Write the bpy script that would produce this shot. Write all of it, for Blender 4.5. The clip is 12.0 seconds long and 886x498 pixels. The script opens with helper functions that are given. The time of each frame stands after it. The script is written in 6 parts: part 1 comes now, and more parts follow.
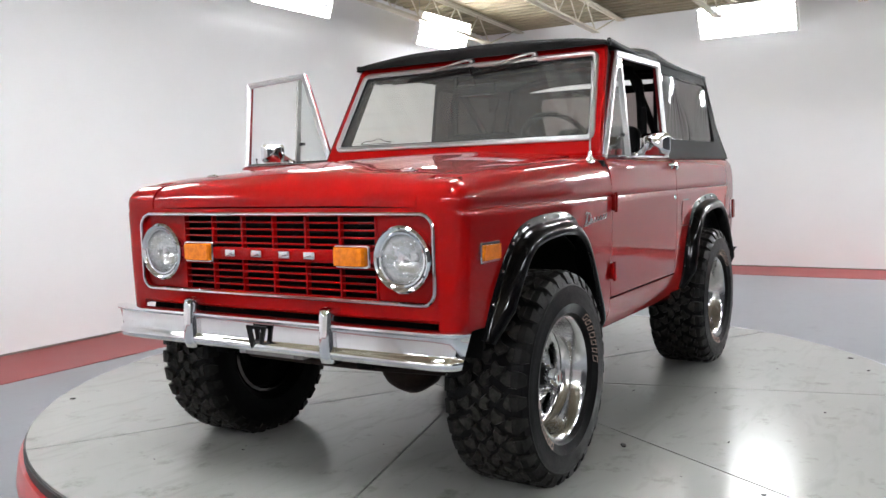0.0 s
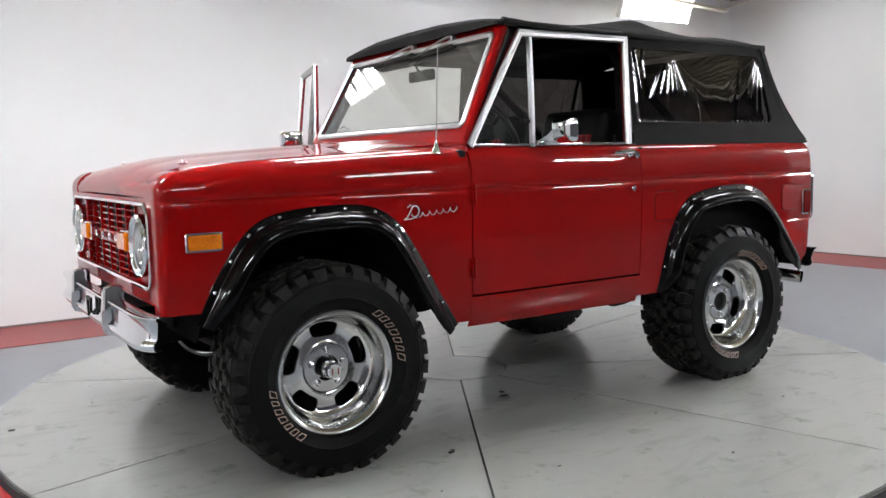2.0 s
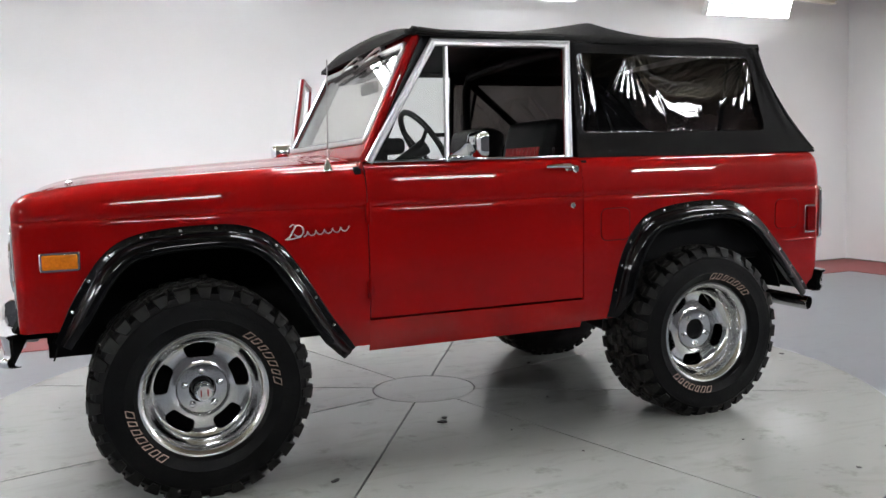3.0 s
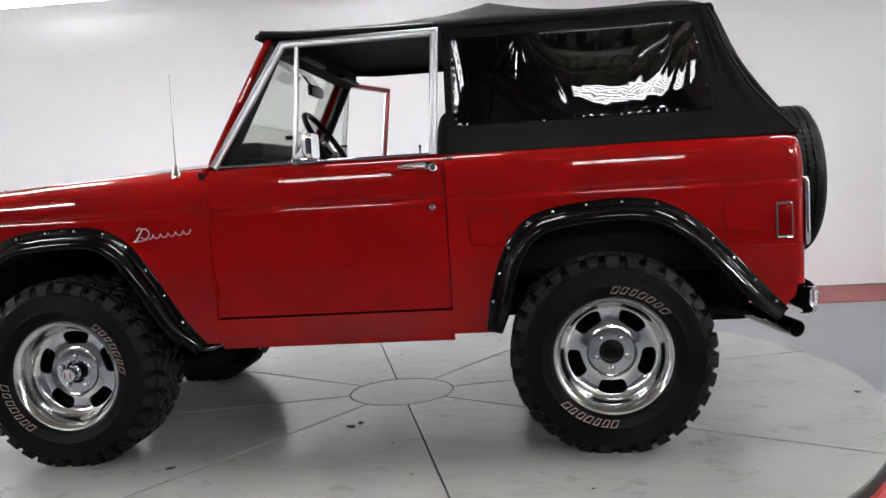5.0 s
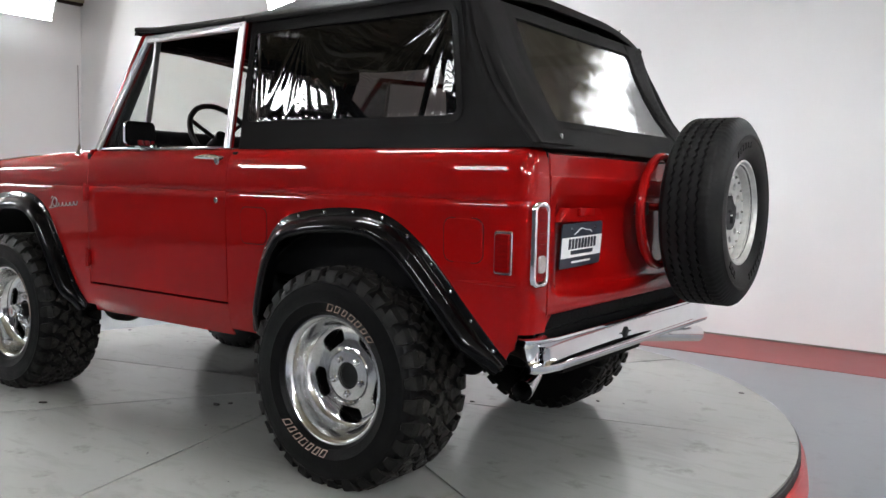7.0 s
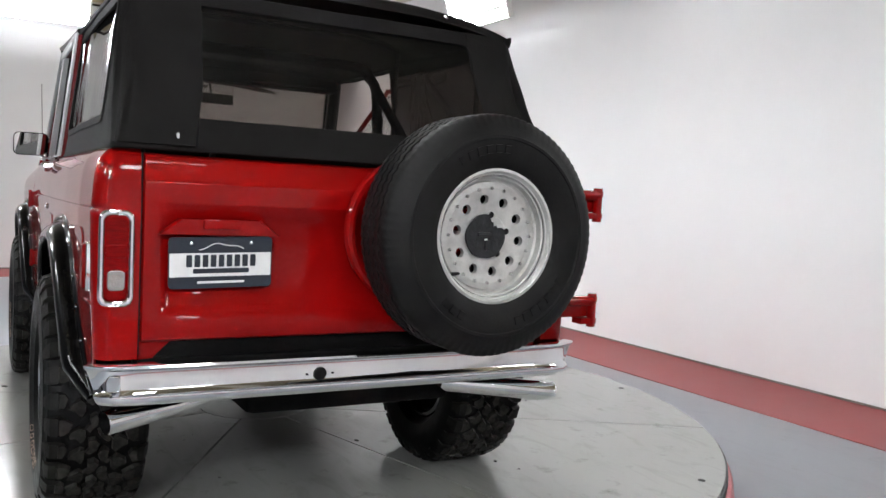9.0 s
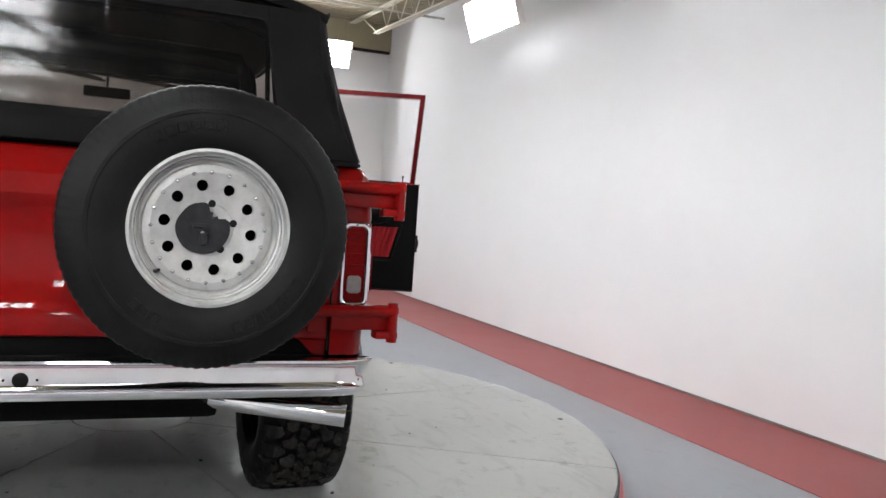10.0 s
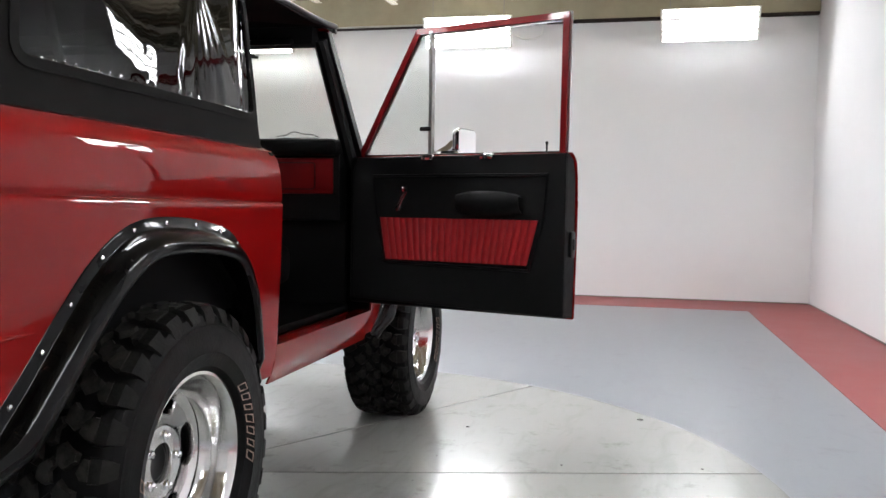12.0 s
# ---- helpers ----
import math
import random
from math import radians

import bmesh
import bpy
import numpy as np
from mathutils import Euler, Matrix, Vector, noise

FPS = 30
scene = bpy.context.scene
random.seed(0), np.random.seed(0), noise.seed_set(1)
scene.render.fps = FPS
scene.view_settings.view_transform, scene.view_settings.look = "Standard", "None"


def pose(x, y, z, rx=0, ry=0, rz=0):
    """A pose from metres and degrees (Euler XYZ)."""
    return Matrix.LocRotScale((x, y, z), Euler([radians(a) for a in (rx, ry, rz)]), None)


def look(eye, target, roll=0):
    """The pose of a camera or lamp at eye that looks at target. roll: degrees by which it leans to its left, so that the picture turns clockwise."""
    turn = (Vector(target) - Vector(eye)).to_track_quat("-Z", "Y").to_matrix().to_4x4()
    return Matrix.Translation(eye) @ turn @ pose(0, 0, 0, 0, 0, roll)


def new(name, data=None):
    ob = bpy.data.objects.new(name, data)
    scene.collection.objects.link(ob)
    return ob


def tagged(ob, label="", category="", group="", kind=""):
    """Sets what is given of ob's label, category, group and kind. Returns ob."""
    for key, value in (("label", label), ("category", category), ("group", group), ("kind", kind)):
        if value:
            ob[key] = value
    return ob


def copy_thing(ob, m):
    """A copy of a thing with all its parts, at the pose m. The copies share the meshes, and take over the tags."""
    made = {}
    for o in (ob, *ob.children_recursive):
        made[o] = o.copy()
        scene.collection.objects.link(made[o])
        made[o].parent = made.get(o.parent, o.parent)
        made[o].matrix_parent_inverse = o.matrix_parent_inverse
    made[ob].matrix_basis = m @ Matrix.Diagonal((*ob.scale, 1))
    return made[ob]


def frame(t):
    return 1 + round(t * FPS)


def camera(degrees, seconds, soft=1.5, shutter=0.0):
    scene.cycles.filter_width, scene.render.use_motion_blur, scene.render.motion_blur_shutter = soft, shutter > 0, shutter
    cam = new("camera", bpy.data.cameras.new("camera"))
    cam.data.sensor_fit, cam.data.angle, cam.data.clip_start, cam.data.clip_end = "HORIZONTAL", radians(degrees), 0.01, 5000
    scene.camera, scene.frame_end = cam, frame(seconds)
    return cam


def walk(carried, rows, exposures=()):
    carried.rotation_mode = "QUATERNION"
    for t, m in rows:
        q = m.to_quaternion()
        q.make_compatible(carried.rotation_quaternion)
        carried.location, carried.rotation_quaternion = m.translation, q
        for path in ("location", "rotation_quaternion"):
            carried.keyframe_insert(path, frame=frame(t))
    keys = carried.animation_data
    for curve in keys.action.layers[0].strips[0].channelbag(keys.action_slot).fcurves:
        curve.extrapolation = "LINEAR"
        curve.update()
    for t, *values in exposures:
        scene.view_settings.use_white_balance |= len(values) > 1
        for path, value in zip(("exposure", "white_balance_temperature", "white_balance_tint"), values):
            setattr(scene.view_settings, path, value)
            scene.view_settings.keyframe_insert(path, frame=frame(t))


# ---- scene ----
cam = camera(55.6, 12.0)

PATH = [
    (0, (4.11, 2.19, 1.186), (2.417, 1.14, 1.012), -1.6),
    (0.5, (3.807, 2.633, 1.177), (2.241, 1.401, 1.002), -1.8),
    (1, (3.453, 3.085, 1.179), (2.044, 1.678, 0.989), -2.1),
    (1.5, (3.028, 3.426, 1.164), (1.771, 1.883, 0.968), -1.7),
    (2, (2.528, 3.768, 1.193), (1.449, 2.097, 0.983), -1.4),
    (2.5, (2.04, 3.958, 1.195), (1.115, 2.196, 1.002), -1.4),
    (3, (1.468, 4.124, 1.214), (0.732, 2.274, 1.025), -1.8),
    (3.2, (1.26, 4.171, 1.234), (0.599, 2.294, 1.037), -2.0),
    (4.8, (-0.571, 4.272, 1.18), (-0.489, 2.282, 1.0), -3.9),
    (5, (-0.879, 4.274, 1.156), (-0.66, 2.293, 0.985), -3.5),
    (5.5, (-1.611, 4.106, 1.14), (-1.088, 2.183, 0.974), -2.6),
    (6, (-2.203, 3.847, 1.148), (-1.466, 1.995, 0.98), -1.3),
    (6.5, (-2.776, 3.495, 1.132), (-1.819, 1.747, 0.97), -0.1),
    (6.7, (-2.98, 3.348, 1.118), (-1.938, 1.648, 0.964), 0.6),
    (8.3, (-4.276, 1.91, 1.146), (-2.643, 0.764, 1.007), 1.3),
    (8.5, (-4.359, 1.675, 1.124), (-2.677, 0.599, 1.009), 1.5),
    (9, (-4.446, 1.115, 1.144), (-2.703, 0.142, 1.025), 2.7),
    (9.5, (-4.538, 0.574, 1.129), (-2.741, -0.298, 1.026), 3.7),
    (10, (-4.543, -0.031, 1.112), (-2.689, -0.776, 1.032), 3.9),
    (10.5, (-4.376, -0.62, 1.096), (-2.462, -1.197, 1.038), 4.1),
    (11, (-3.997, -1.201, 1.088), (-2.025, -1.531, 1.031), 3.7),
    (11.5, (-3.516, -1.667, 1.067), (-1.518, -1.644, 0.992), 2.1),
    (12, (-3.088, -1.973, 1.057), (-1.14, -1.529, 0.964), 0.9),
]
walk(cam, [(t, look(eye, target, roll)) for t, eye, target, roll in PATH],
     exposures=((0, 0.20), (3, 0.12), (6.5, 0.17), (9.5, 0.13), (11, 0.20), (12, 0.42)))

# ---------------- world and exposure ----------------
world = bpy.data.worlds.new("world")
scene.world = world
world.use_nodes = True
world.node_tree.nodes["Background"].inputs["Color"].default_value = (0.9, 0.95, 1.0, 1)
world.node_tree.nodes["Background"].inputs["Strength"].default_value = 0.02
scene.view_settings.exposure = 0.0
TUBE_LIGHT = 102.0      # radiance of a bank's tubes at full power


# ---------------- materials ----------------
def material(name, base, rough=0.5, metal=0.0, coat=0.0, var=0.0, scale=8.0, bump=0.0, bump_scale=60.0,
             rough_var=0.0, tint=None, spec=0.5, stretch=(1, 1, 1), coat_rough=0.04, detail=5.0, dist=0.01, coat_ior=1.5, specks=0.0):
    """A surface with colour wear at one scale, relief at another, and uneven gloss."""
    m = bpy.data.materials.new(name)
    m.use_nodes = True
    nt = m.node_tree
    p = nt.nodes["Principled BSDF"]
    p.inputs["Base Color"].default_value = (*base, 1)
    p.inputs["Roughness"].default_value = rough
    p.inputs["Metallic"].default_value = metal
    p.inputs["Coat Weight"].default_value = coat
    p.inputs["Coat Roughness"].default_value = coat_rough
    p.inputs["Coat IOR"].default_value = coat_ior
    p.inputs["Specular IOR Level"].default_value = spec
    tc = nt.nodes.new("ShaderNodeTexCoord")
    mp = nt.nodes.new("ShaderNodeMapping")
    mp.inputs["Scale"].default_value = stretch
    nt.links.new(tc.outputs["Object"], mp.inputs["Vector"])
    if var > 0 or rough_var > 0:
        n = nt.nodes.new("ShaderNodeTexNoise")
        n.inputs["Scale"].default_value = scale
        n.inputs["Detail"].default_value = detail
        n.inputs["Roughness"].default_value = 0.62
        nt.links.new(mp.outputs["Vector"], n.inputs["Vector"])
        if var > 0:
            r = nt.nodes.new("ShaderNodeValToRGB")
            dark = tint or tuple(c * (1 - var) for c in base)
            r.color_ramp.elements[0].position, r.color_ramp.elements[1].position = 0.32, 0.62
            r.color_ramp.elements[0].color = (*dark, 1)
            r.color_ramp.elements[1].color = (*base, 1)
            nt.links.new(n.outputs["Fac"], r.inputs["Fac"])
            nt.links.new(r.outputs["Color"], p.inputs["Base Color"])
        if rough_var > 0:
            q = nt.nodes.new("ShaderNodeMapRange")
            q.inputs["To Min"].default_value = max(0.0, rough - rough_var)
            q.inputs["To Max"].default_value = min(1.0, rough + rough_var)
            nt.links.new(n.outputs["Fac"], q.inputs["Value"])
            nt.links.new(q.outputs["Result"], p.inputs["Roughness"])
    if specks > 0:
        # scattered scuffs and small stains
        n3 = nt.nodes.new("ShaderNodeTexNoise")
        n3.inputs["Scale"].default_value = 5.5
        n3.inputs["Detail"].default_value = 8.0
        n3.inputs["Roughness"].default_value = 0.7
        nt.links.new(mp.outputs["Vector"], n3.inputs["Vector"])
        r3 = nt.nodes.new("ShaderNodeValToRGB")
        r3.color_ramp.elements[0].position, r3.color_ramp.elements[1].position = 0.57, 0.74
        r3.color_ramp.elements[0].color = (0, 0, 0, 1)
        r3.color_ramp.elements[1].color = (specks, specks, specks, 1)
        nt.links.new(n3.outputs["Fac"], r3.inputs["Fac"])
        mx = nt.nodes.new("ShaderNodeMix")
        mx.data_type = "RGBA"
        mx.inputs[6].default_value = (*base, 1)
        for k in p.inputs["Base Color"].links:
            nt.links.new(k.from_socket, mx.inputs[6])
        mx.inputs[7].default_value = (base[0] * 0.35, base[1] * 0.34, base[2] * 0.30, 1)
        # long smears left by wheels and shoes
        n4 = nt.nodes.new("ShaderNodeTexNoise")
        n4.inputs["Scale"].default_value = 2.2
        n4.inputs["Detail"].default_value = 7.0
        n4.inputs["Roughness"].default_value = 0.6
        n4.inputs["Distortion"].default_value = 1.4
        mp4 = nt.nodes.new("ShaderNodeMapping")
        mp4.inputs["Rotation"].default_value = (0, 0, 0.5)
        mp4.inputs["Scale"].default_value = (1.0, 3.2, 1.0)
        nt.links.new(tc.outputs["Object"], mp4.inputs["Vector"])
        nt.links.new(mp4.outputs["Vector"], n4.inputs["Vector"])
        r4 = nt.nodes.new("ShaderNodeValToRGB")
        r4.color_ramp.elements[0].position, r4.color_ramp.elements[1].position = 0.52, 0.78
        r4.color_ramp.elements[0].color = (0, 0, 0, 1)
        r4.color_ramp.elements[1].color = (0.4 * specks, 0.4 * specks, 0.4 * specks, 1)
        nt.links.new(n4.outputs["Fac"], r4.inputs["Fac"])
        both = nt.nodes.new("ShaderNodeMath")
        both.operation = "MAXIMUM"
        nt.links.new(r3.outputs["Color"], both.inputs[0])
        nt.links.new(r4.outputs["Color"], both.inputs[1])
        nt.links.new(both.outputs["Value"], mx.inputs[0])
        nt.links.new(mx.outputs[2], p.inputs["Base Color"])
    if bump > 0:
        n2 = nt.nodes.new("ShaderNodeTexNoise")
        n2.inputs["Scale"].default_value = bump_scale
        n2.inputs["Detail"].default_value = 4.0
        nt.links.new(mp.outputs["Vector"], n2.inputs["Vector"])
        b = nt.nodes.new("ShaderNodeBump")
        b.inputs["Strength"].default_value = bump
        b.inputs["Distance"].default_value = dist
        nt.links.new(n2.outputs["Fac"], b.inputs["Height"])
        nt.links.new(b.outputs["Normal"], p.inputs["Normal"])
    return m


def clear_sheet(name, tint, gloss_rough, bump, bump_scale, haze=0.0, stretch=(1, 1, 1), ior=1.45):
    """A thin clear pane: it lets light straight through, tinted, and mirrors by Fresnel."""
    m = bpy.data.materials.new(name)
    m.use_nodes = True
    nt = m.node_tree
    nt.nodes.remove(nt.nodes["Principled BSDF"])
    out = nt.nodes["Material Output"]
    tr = nt.nodes.new("ShaderNodeBsdfTransparent")
    tr.inputs["Color"].default_value = (*tint, 1)
    gl = nt.nodes.new("ShaderNodeBsdfGlossy")
    gl.inputs["Roughness"].default_value = gloss_rough
    lw = nt.nodes.new("ShaderNodeLayerWeight")
    lw.inputs["Blend"].default_value = 0.5
    pw = nt.nodes.new("ShaderNodeMath")
    pw.operation = "POWER"
    pw.inputs[1].default_value = 4.5
    nt.links.new(lw.outputs["Facing"], pw.inputs[0])
    fr = nt.nodes.new("ShaderNodeMapRange")
    fr.inputs["To Min"].default_value = ((ior - 1) / (ior + 1)) ** 2
    fr.inputs["To Max"].default_value = 0.95
    nt.links.new(pw.outputs["Value"], fr.inputs["Value"])
    mix = nt.nodes.new("ShaderNodeMixShader")
    nt.links.new(fr.outputs["Result"], mix.inputs["Fac"])
    nt.links.new(tr.outputs["BSDF"], mix.inputs[1])
    nt.links.new(gl.outputs["BSDF"], mix.inputs[2])
    last = mix
    if haze > 0:
        df = nt.nodes.new("ShaderNodeBsdfDiffuse")
        df.inputs["Color"].default_value = (0.5, 0.5, 0.5, 1)
        m2 = nt.nodes.new("ShaderNodeMixShader")
        m2.inputs["Fac"].default_value = haze
        nt.links.new(mix.outputs["Shader"], m2.inputs[1])
        nt.links.new(df.outputs["BSDF"], m2.inputs[2])
        last = m2
    if bump > 0:
        tc = nt.nodes.new("ShaderNodeTexCoord")
        mp = nt.nodes.new("ShaderNodeMapping")
        mp.inputs["Scale"].default_value = stretch
        nt.links.new(tc.outputs["Object"], mp.inputs["Vector"])
        n = nt.nodes.new("ShaderNodeTexNoise")
        n.inputs["Scale"].default_value = bump_scale
        n.inputs["Detail"].default_value = 1.5
        nt.links.new(mp.outputs["Vector"], n.inputs["Vector"])
        b = nt.nodes.new("ShaderNodeBump")
        b.inputs["Strength"].default_value = bump
        b.inputs["Distance"].default_value = 0.05
        nt.links.new(n.outputs["Fac"], b.inputs["Height"])
        nt.links.new(b.outputs["Normal"], gl.inputs["Normal"])
        nt.links.new(b.outputs["Normal"], lw.inputs["Normal"])
    nt.links.new(last.outputs["Shader"], out.inputs["Surface"])
    return m


def emitter(name, colour, strength):
    m = bpy.data.materials.new(name)
    m.use_nodes = True
    p = m.node_tree.nodes["Principled BSDF"]
    p.inputs["Base Color"].default_value = (0.9, 0.9, 0.9, 1)
    p.inputs["Emission Color"].default_value = (*colour, 1)
    p.inputs["Emission Strength"].default_value = strength
    return m


RED = material("red_paint", (0.195, 0.0013, 0.0013), 0.42, 0.0, coat=0.9, var=0.03, scale=3.0, bump=0.03, bump_scale=6, coat_rough=0.012, dist=0.004, spec=0.02, coat_ior=1.35)
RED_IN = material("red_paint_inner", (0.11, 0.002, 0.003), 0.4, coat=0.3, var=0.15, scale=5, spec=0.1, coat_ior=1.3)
GLOSS_BLACK = material("black_flare_plastic", (0.0014, 0.0014, 0.0016), 0.3, coat=0.7, var=0.2, scale=20, spec=0.03, coat_ior=1.30, coat_rough=0.03)
FABRIC = material("black_soft_top_canvas", (0.0062, 0.0056, 0.0055), 0.62, var=0.35, scale=7, bump=0.35, bump_scale=900, spec=0.07, rough_var=0.08)
FABRIC_IN = material("soft_top_lining", (0.005, 0.005, 0.0055), 0.8, var=0.3, scale=9, bump=0.2, bump_scale=600, spec=0.1)
CHROME = material("chrome", (0.82, 0.83, 0.85), 0.05, 1.0, rough_var=0.025, scale=12, var=0.06)
BRIGHT = material("bright_anodised_trim", (0.52, 0.52, 0.525), 0.33, 1.0, rough_var=0.08, scale=14, var=0.12)
POLISHED = material("polished_aluminium", (0.70, 0.70, 0.695), 0.15, 1.0, rough_var=0.07, scale=18, var=0.12, bump=0.02, bump_scale=120)
CAST = material("cast_aluminium", (0.56, 0.56, 0.54), 0.42, 0.55, rough_var=0.12, scale=22, var=0.25, bump=0.10, bump_scale=160)
STEEL = material("dull_steel", (0.35, 0.34, 0.33), 0.4, 0.9, var=0.3, scale=15, rough_var=0.1)
RUBBER = material("tyre_rubber", (0.0018, 0.0018, 0.0020), 0.44, var=0.35, scale=16, tint=(0.0034, 0.0033, 0.0032), bump=0.12, bump_scale=140, rough_var=0.16, spec=0.10)
RUBBER_OLD = material("spare_tyre_rubber", (0.0058, 0.0056, 0.0057), 0.5, var=0.3, scale=9, tint=(0.0095, 0.0092, 0.0090), bump=0.08, bump_scale=120, spec=0.10)
RUBBER_TREAD = material("dusty_tread_rubber", (0.026, 0.0245, 0.022), 0.55, var=0.5, scale=40, tint=(0.0060, 0.0058, 0.0055), bump=0.15, bump_scale=120, spec=0.10)
RUBBER_LUG = material("scuffed_lug_rubber", (0.0120, 0.0115, 0.0105), 0.5, var=0.6, scale=18, tint=(0.0030, 0.0030, 0.0030), bump=0.15, bump_scale=120, spec=0.10)
MARK = material("raised_white_lettering", (0.44, 0.31, 0.25), 0.7, var=0.5, scale=60)
UNDER = material("underbody_black", (0.0022, 0.0022, 0.0022), 0.7, var=0.4, scale=12, bump=0.2, bump_scale=60, spec=0.1)
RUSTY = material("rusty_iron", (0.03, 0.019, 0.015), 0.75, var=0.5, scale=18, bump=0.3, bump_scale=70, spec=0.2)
VINYL_BLACK = material("black_vinyl", (0.0030, 0.0030, 0.0032), 0.5, var=0.25, scale=30, bump=0.25, bump_scale=420, spec=0.08)
VINYL_RED = material("red_vinyl", (0.24, 0.006, 0.009), 0.42, var=0.2, scale=20, bump=0.15, bump_scale=380, spec=0.2)
PLASTIC = material("black_plastic", (0.0028, 0.0028, 0.0028), 0.35, var=0.2, scale=40, spec=0.2)
GREY_COVER = material("dark_grey_plastic", (0.022, 0.022, 0.024), 0.6, var=0.4, scale=30, bump=0.2, bump_scale=90, spec=0.2)
AMBER = material("amber_lens", (0.64, 0.165, 0.004), 0.12, coat=0.8, var=0.35, scale=45, bump=0.3, bump_scale=160, spec=0.2)
LENS_RED = material("red_lens", (0.15, 0.0010, 0.0014), 0.3, coat=0.3, var=0.35, scale=30, bump=0.15, bump_scale=90, stretch=(1, 1, 4), spec=0.04, coat_ior=1.3, coat_rough=0.06)
GLASS = clear_sheet("window_glass", (0.93, 0.95, 0.94), 0.0, 0.0, 1, haze=0.012, ior=1.45)
SCREEN = clear_sheet("windscreen_glass", (0.975, 0.985, 0.955), 0.0, 0.0, 1, haze=0.045, ior=1.72)
LAMP_GLASS = clear_sheet("ribbed_lamp_glass", (0.94, 0.95, 0.95), 0.08, 0.35, 42.0, haze=0.20, stretch=(1, 2.4, 0.5), ior=1.6)
REFLECTOR = material("lamp_reflector", (0.90, 0.91, 0.92), 0.16, 1.0, var=0.05, scale=30, bump=0.3, bump_scale=38, stretch=(1, 2.0, 0.7))
VINYL_CLEAR = clear_sheet("clear_vinyl_window", (0.045, 0.039, 0.037), 0.02, 0.0, 9.0, haze=0.0015, ior=1.46)
REAR_CLEAR = clear_sheet("smoked_vinyl_window", (0.27, 0.235, 0.225), 0.13, 0.0, 4.0, haze=0.006, ior=1.42)
DARK_WALL = material("dark_unseen_wall", (0.075, 0.075, 0.08), 0.8, var=0.2, scale=0.8, bump=0.05, bump_scale=30, spec=0.1)
WALL = material("white_wall_paint", (0.81, 0.81, 0.815), 0.9, var=0.03, scale=0.7, bump=0.05, bump_scale=45, spec=0.0)
BEIGE = material("beige_steel_paint", (0.40, 0.355, 0.235), 0.6, var=0.15, scale=2.5, bump=0.05, bump_scale=40)
DECK = material("ceiling_deck_paint", (0.30, 0.255, 0.165), 0.65, var=0.2, scale=1.5)
CREAM = material("cream_joist_paint", (0.62, 0.58, 0.47), 0.55, var=0.12, scale=6)
FLOOR = material("grey_epoxy_floor", (0.183, 0.198, 0.219), 0.32, coat=0.15, var=0.03, scale=0.9, bump=0.012, bump_scale=25, coat_rough=0.15, detail=3, specks=0.35)
BAND = material("red_floor_paint", (0.245, 0.040, 0.038), 0.5, var=0.08, scale=2.0, rough_var=0.08, bump=0.02, bump_scale=30)
TABLE = material("turntable_paint", (0.285, 0.287, 0.273), 0.6, coat=0.95, var=0.06, scale=1.1, coat_rough=0.19, detail=5, specks=0.8, spec=0.1, coat_ior=1.62)
TABLE_RED = material("turntable_edge_red", (0.45, 0.02, 0.02), 0.3, coat=0.3, var=0.2, scale=4)
RUBBER_EDGE = material("turntable_gap_rubber", (0.008, 0.008, 0.008), 0.6, var=0.2, scale=10)
DIRT = material("dark_debris", (0.02, 0.018, 0.016), 0.8, var=0.4, scale=80)
TRIM = material("grey_base_trim", (0.20, 0.17, 0.155), 0.6, var=0.25, scale=5)
LAMP_WHITE = material("white_enamel", (0.82, 0.82, 0.80), 0.35, var=0.05, scale=8)
REV = material("frosted_lens", (0.30, 0.28, 0.27), 0.3, coat=0.5, var=0.2, scale=60, bump=0.2, bump_scale=200, spec=0.2, coat_ior=1.35)
PLATE_NAVY = material("navy_plate", (0.018, 0.024, 0.035), 0.35, var=0.2, scale=40)
PLATE_WHITE = material("white_plate", (0.75, 0.75, 0.74), 0.4, var=0.06, scale=40)
CONDUIT = material("galvanised_conduit", (0.55, 0.54, 0.50), 0.45, 0.6, var=0.2, scale=20)


# ---------------- mesh helpers ----------------
def part(name, bm, mat, parent=None, label="", smooth=34, solid=0.0, offset=-1.0, bevel=0.0):
    """Links a bmesh as one mesh object under a thing or a part."""
    me = bpy.data.meshes.new(name)
    bm.edges.index_update()
    rim = [e.index for e in bm.edges if len(e.link_faces) == 1] if solid else []
    bm.to_mesh(me)
    bm.free()
    me.materials.append(mat)
    if smooth:
        me.polygons.foreach_set("use_smooth", [True] * len(me.polygons))
        me.set_sharp_from_angle(angle=radians(smooth))
        for e in rim:
            me.edges[e].use_edge_sharp = True
    ob = new(name, me)
    while parent is not None and parent.parent is not None and parent.parent.parent is not None:
        parent = parent.parent
    if parent is not None:
        ob.parent = parent
    if solid:
        mod = ob.modifiers.new("thickness", "SOLIDIFY")
        mod.thickness, mod.offset = solid, offset
    if bevel:
        mod = ob.modifiers.new("edge", "BEVEL")
        mod.width, mod.segments, mod.limit_method = bevel, 2, "ANGLE"
    if label:
        tagged(ob, label)
    return ob


def thing(name, label, category, group="", kind=""):
    return tagged(new(name), label, category, group, kind)


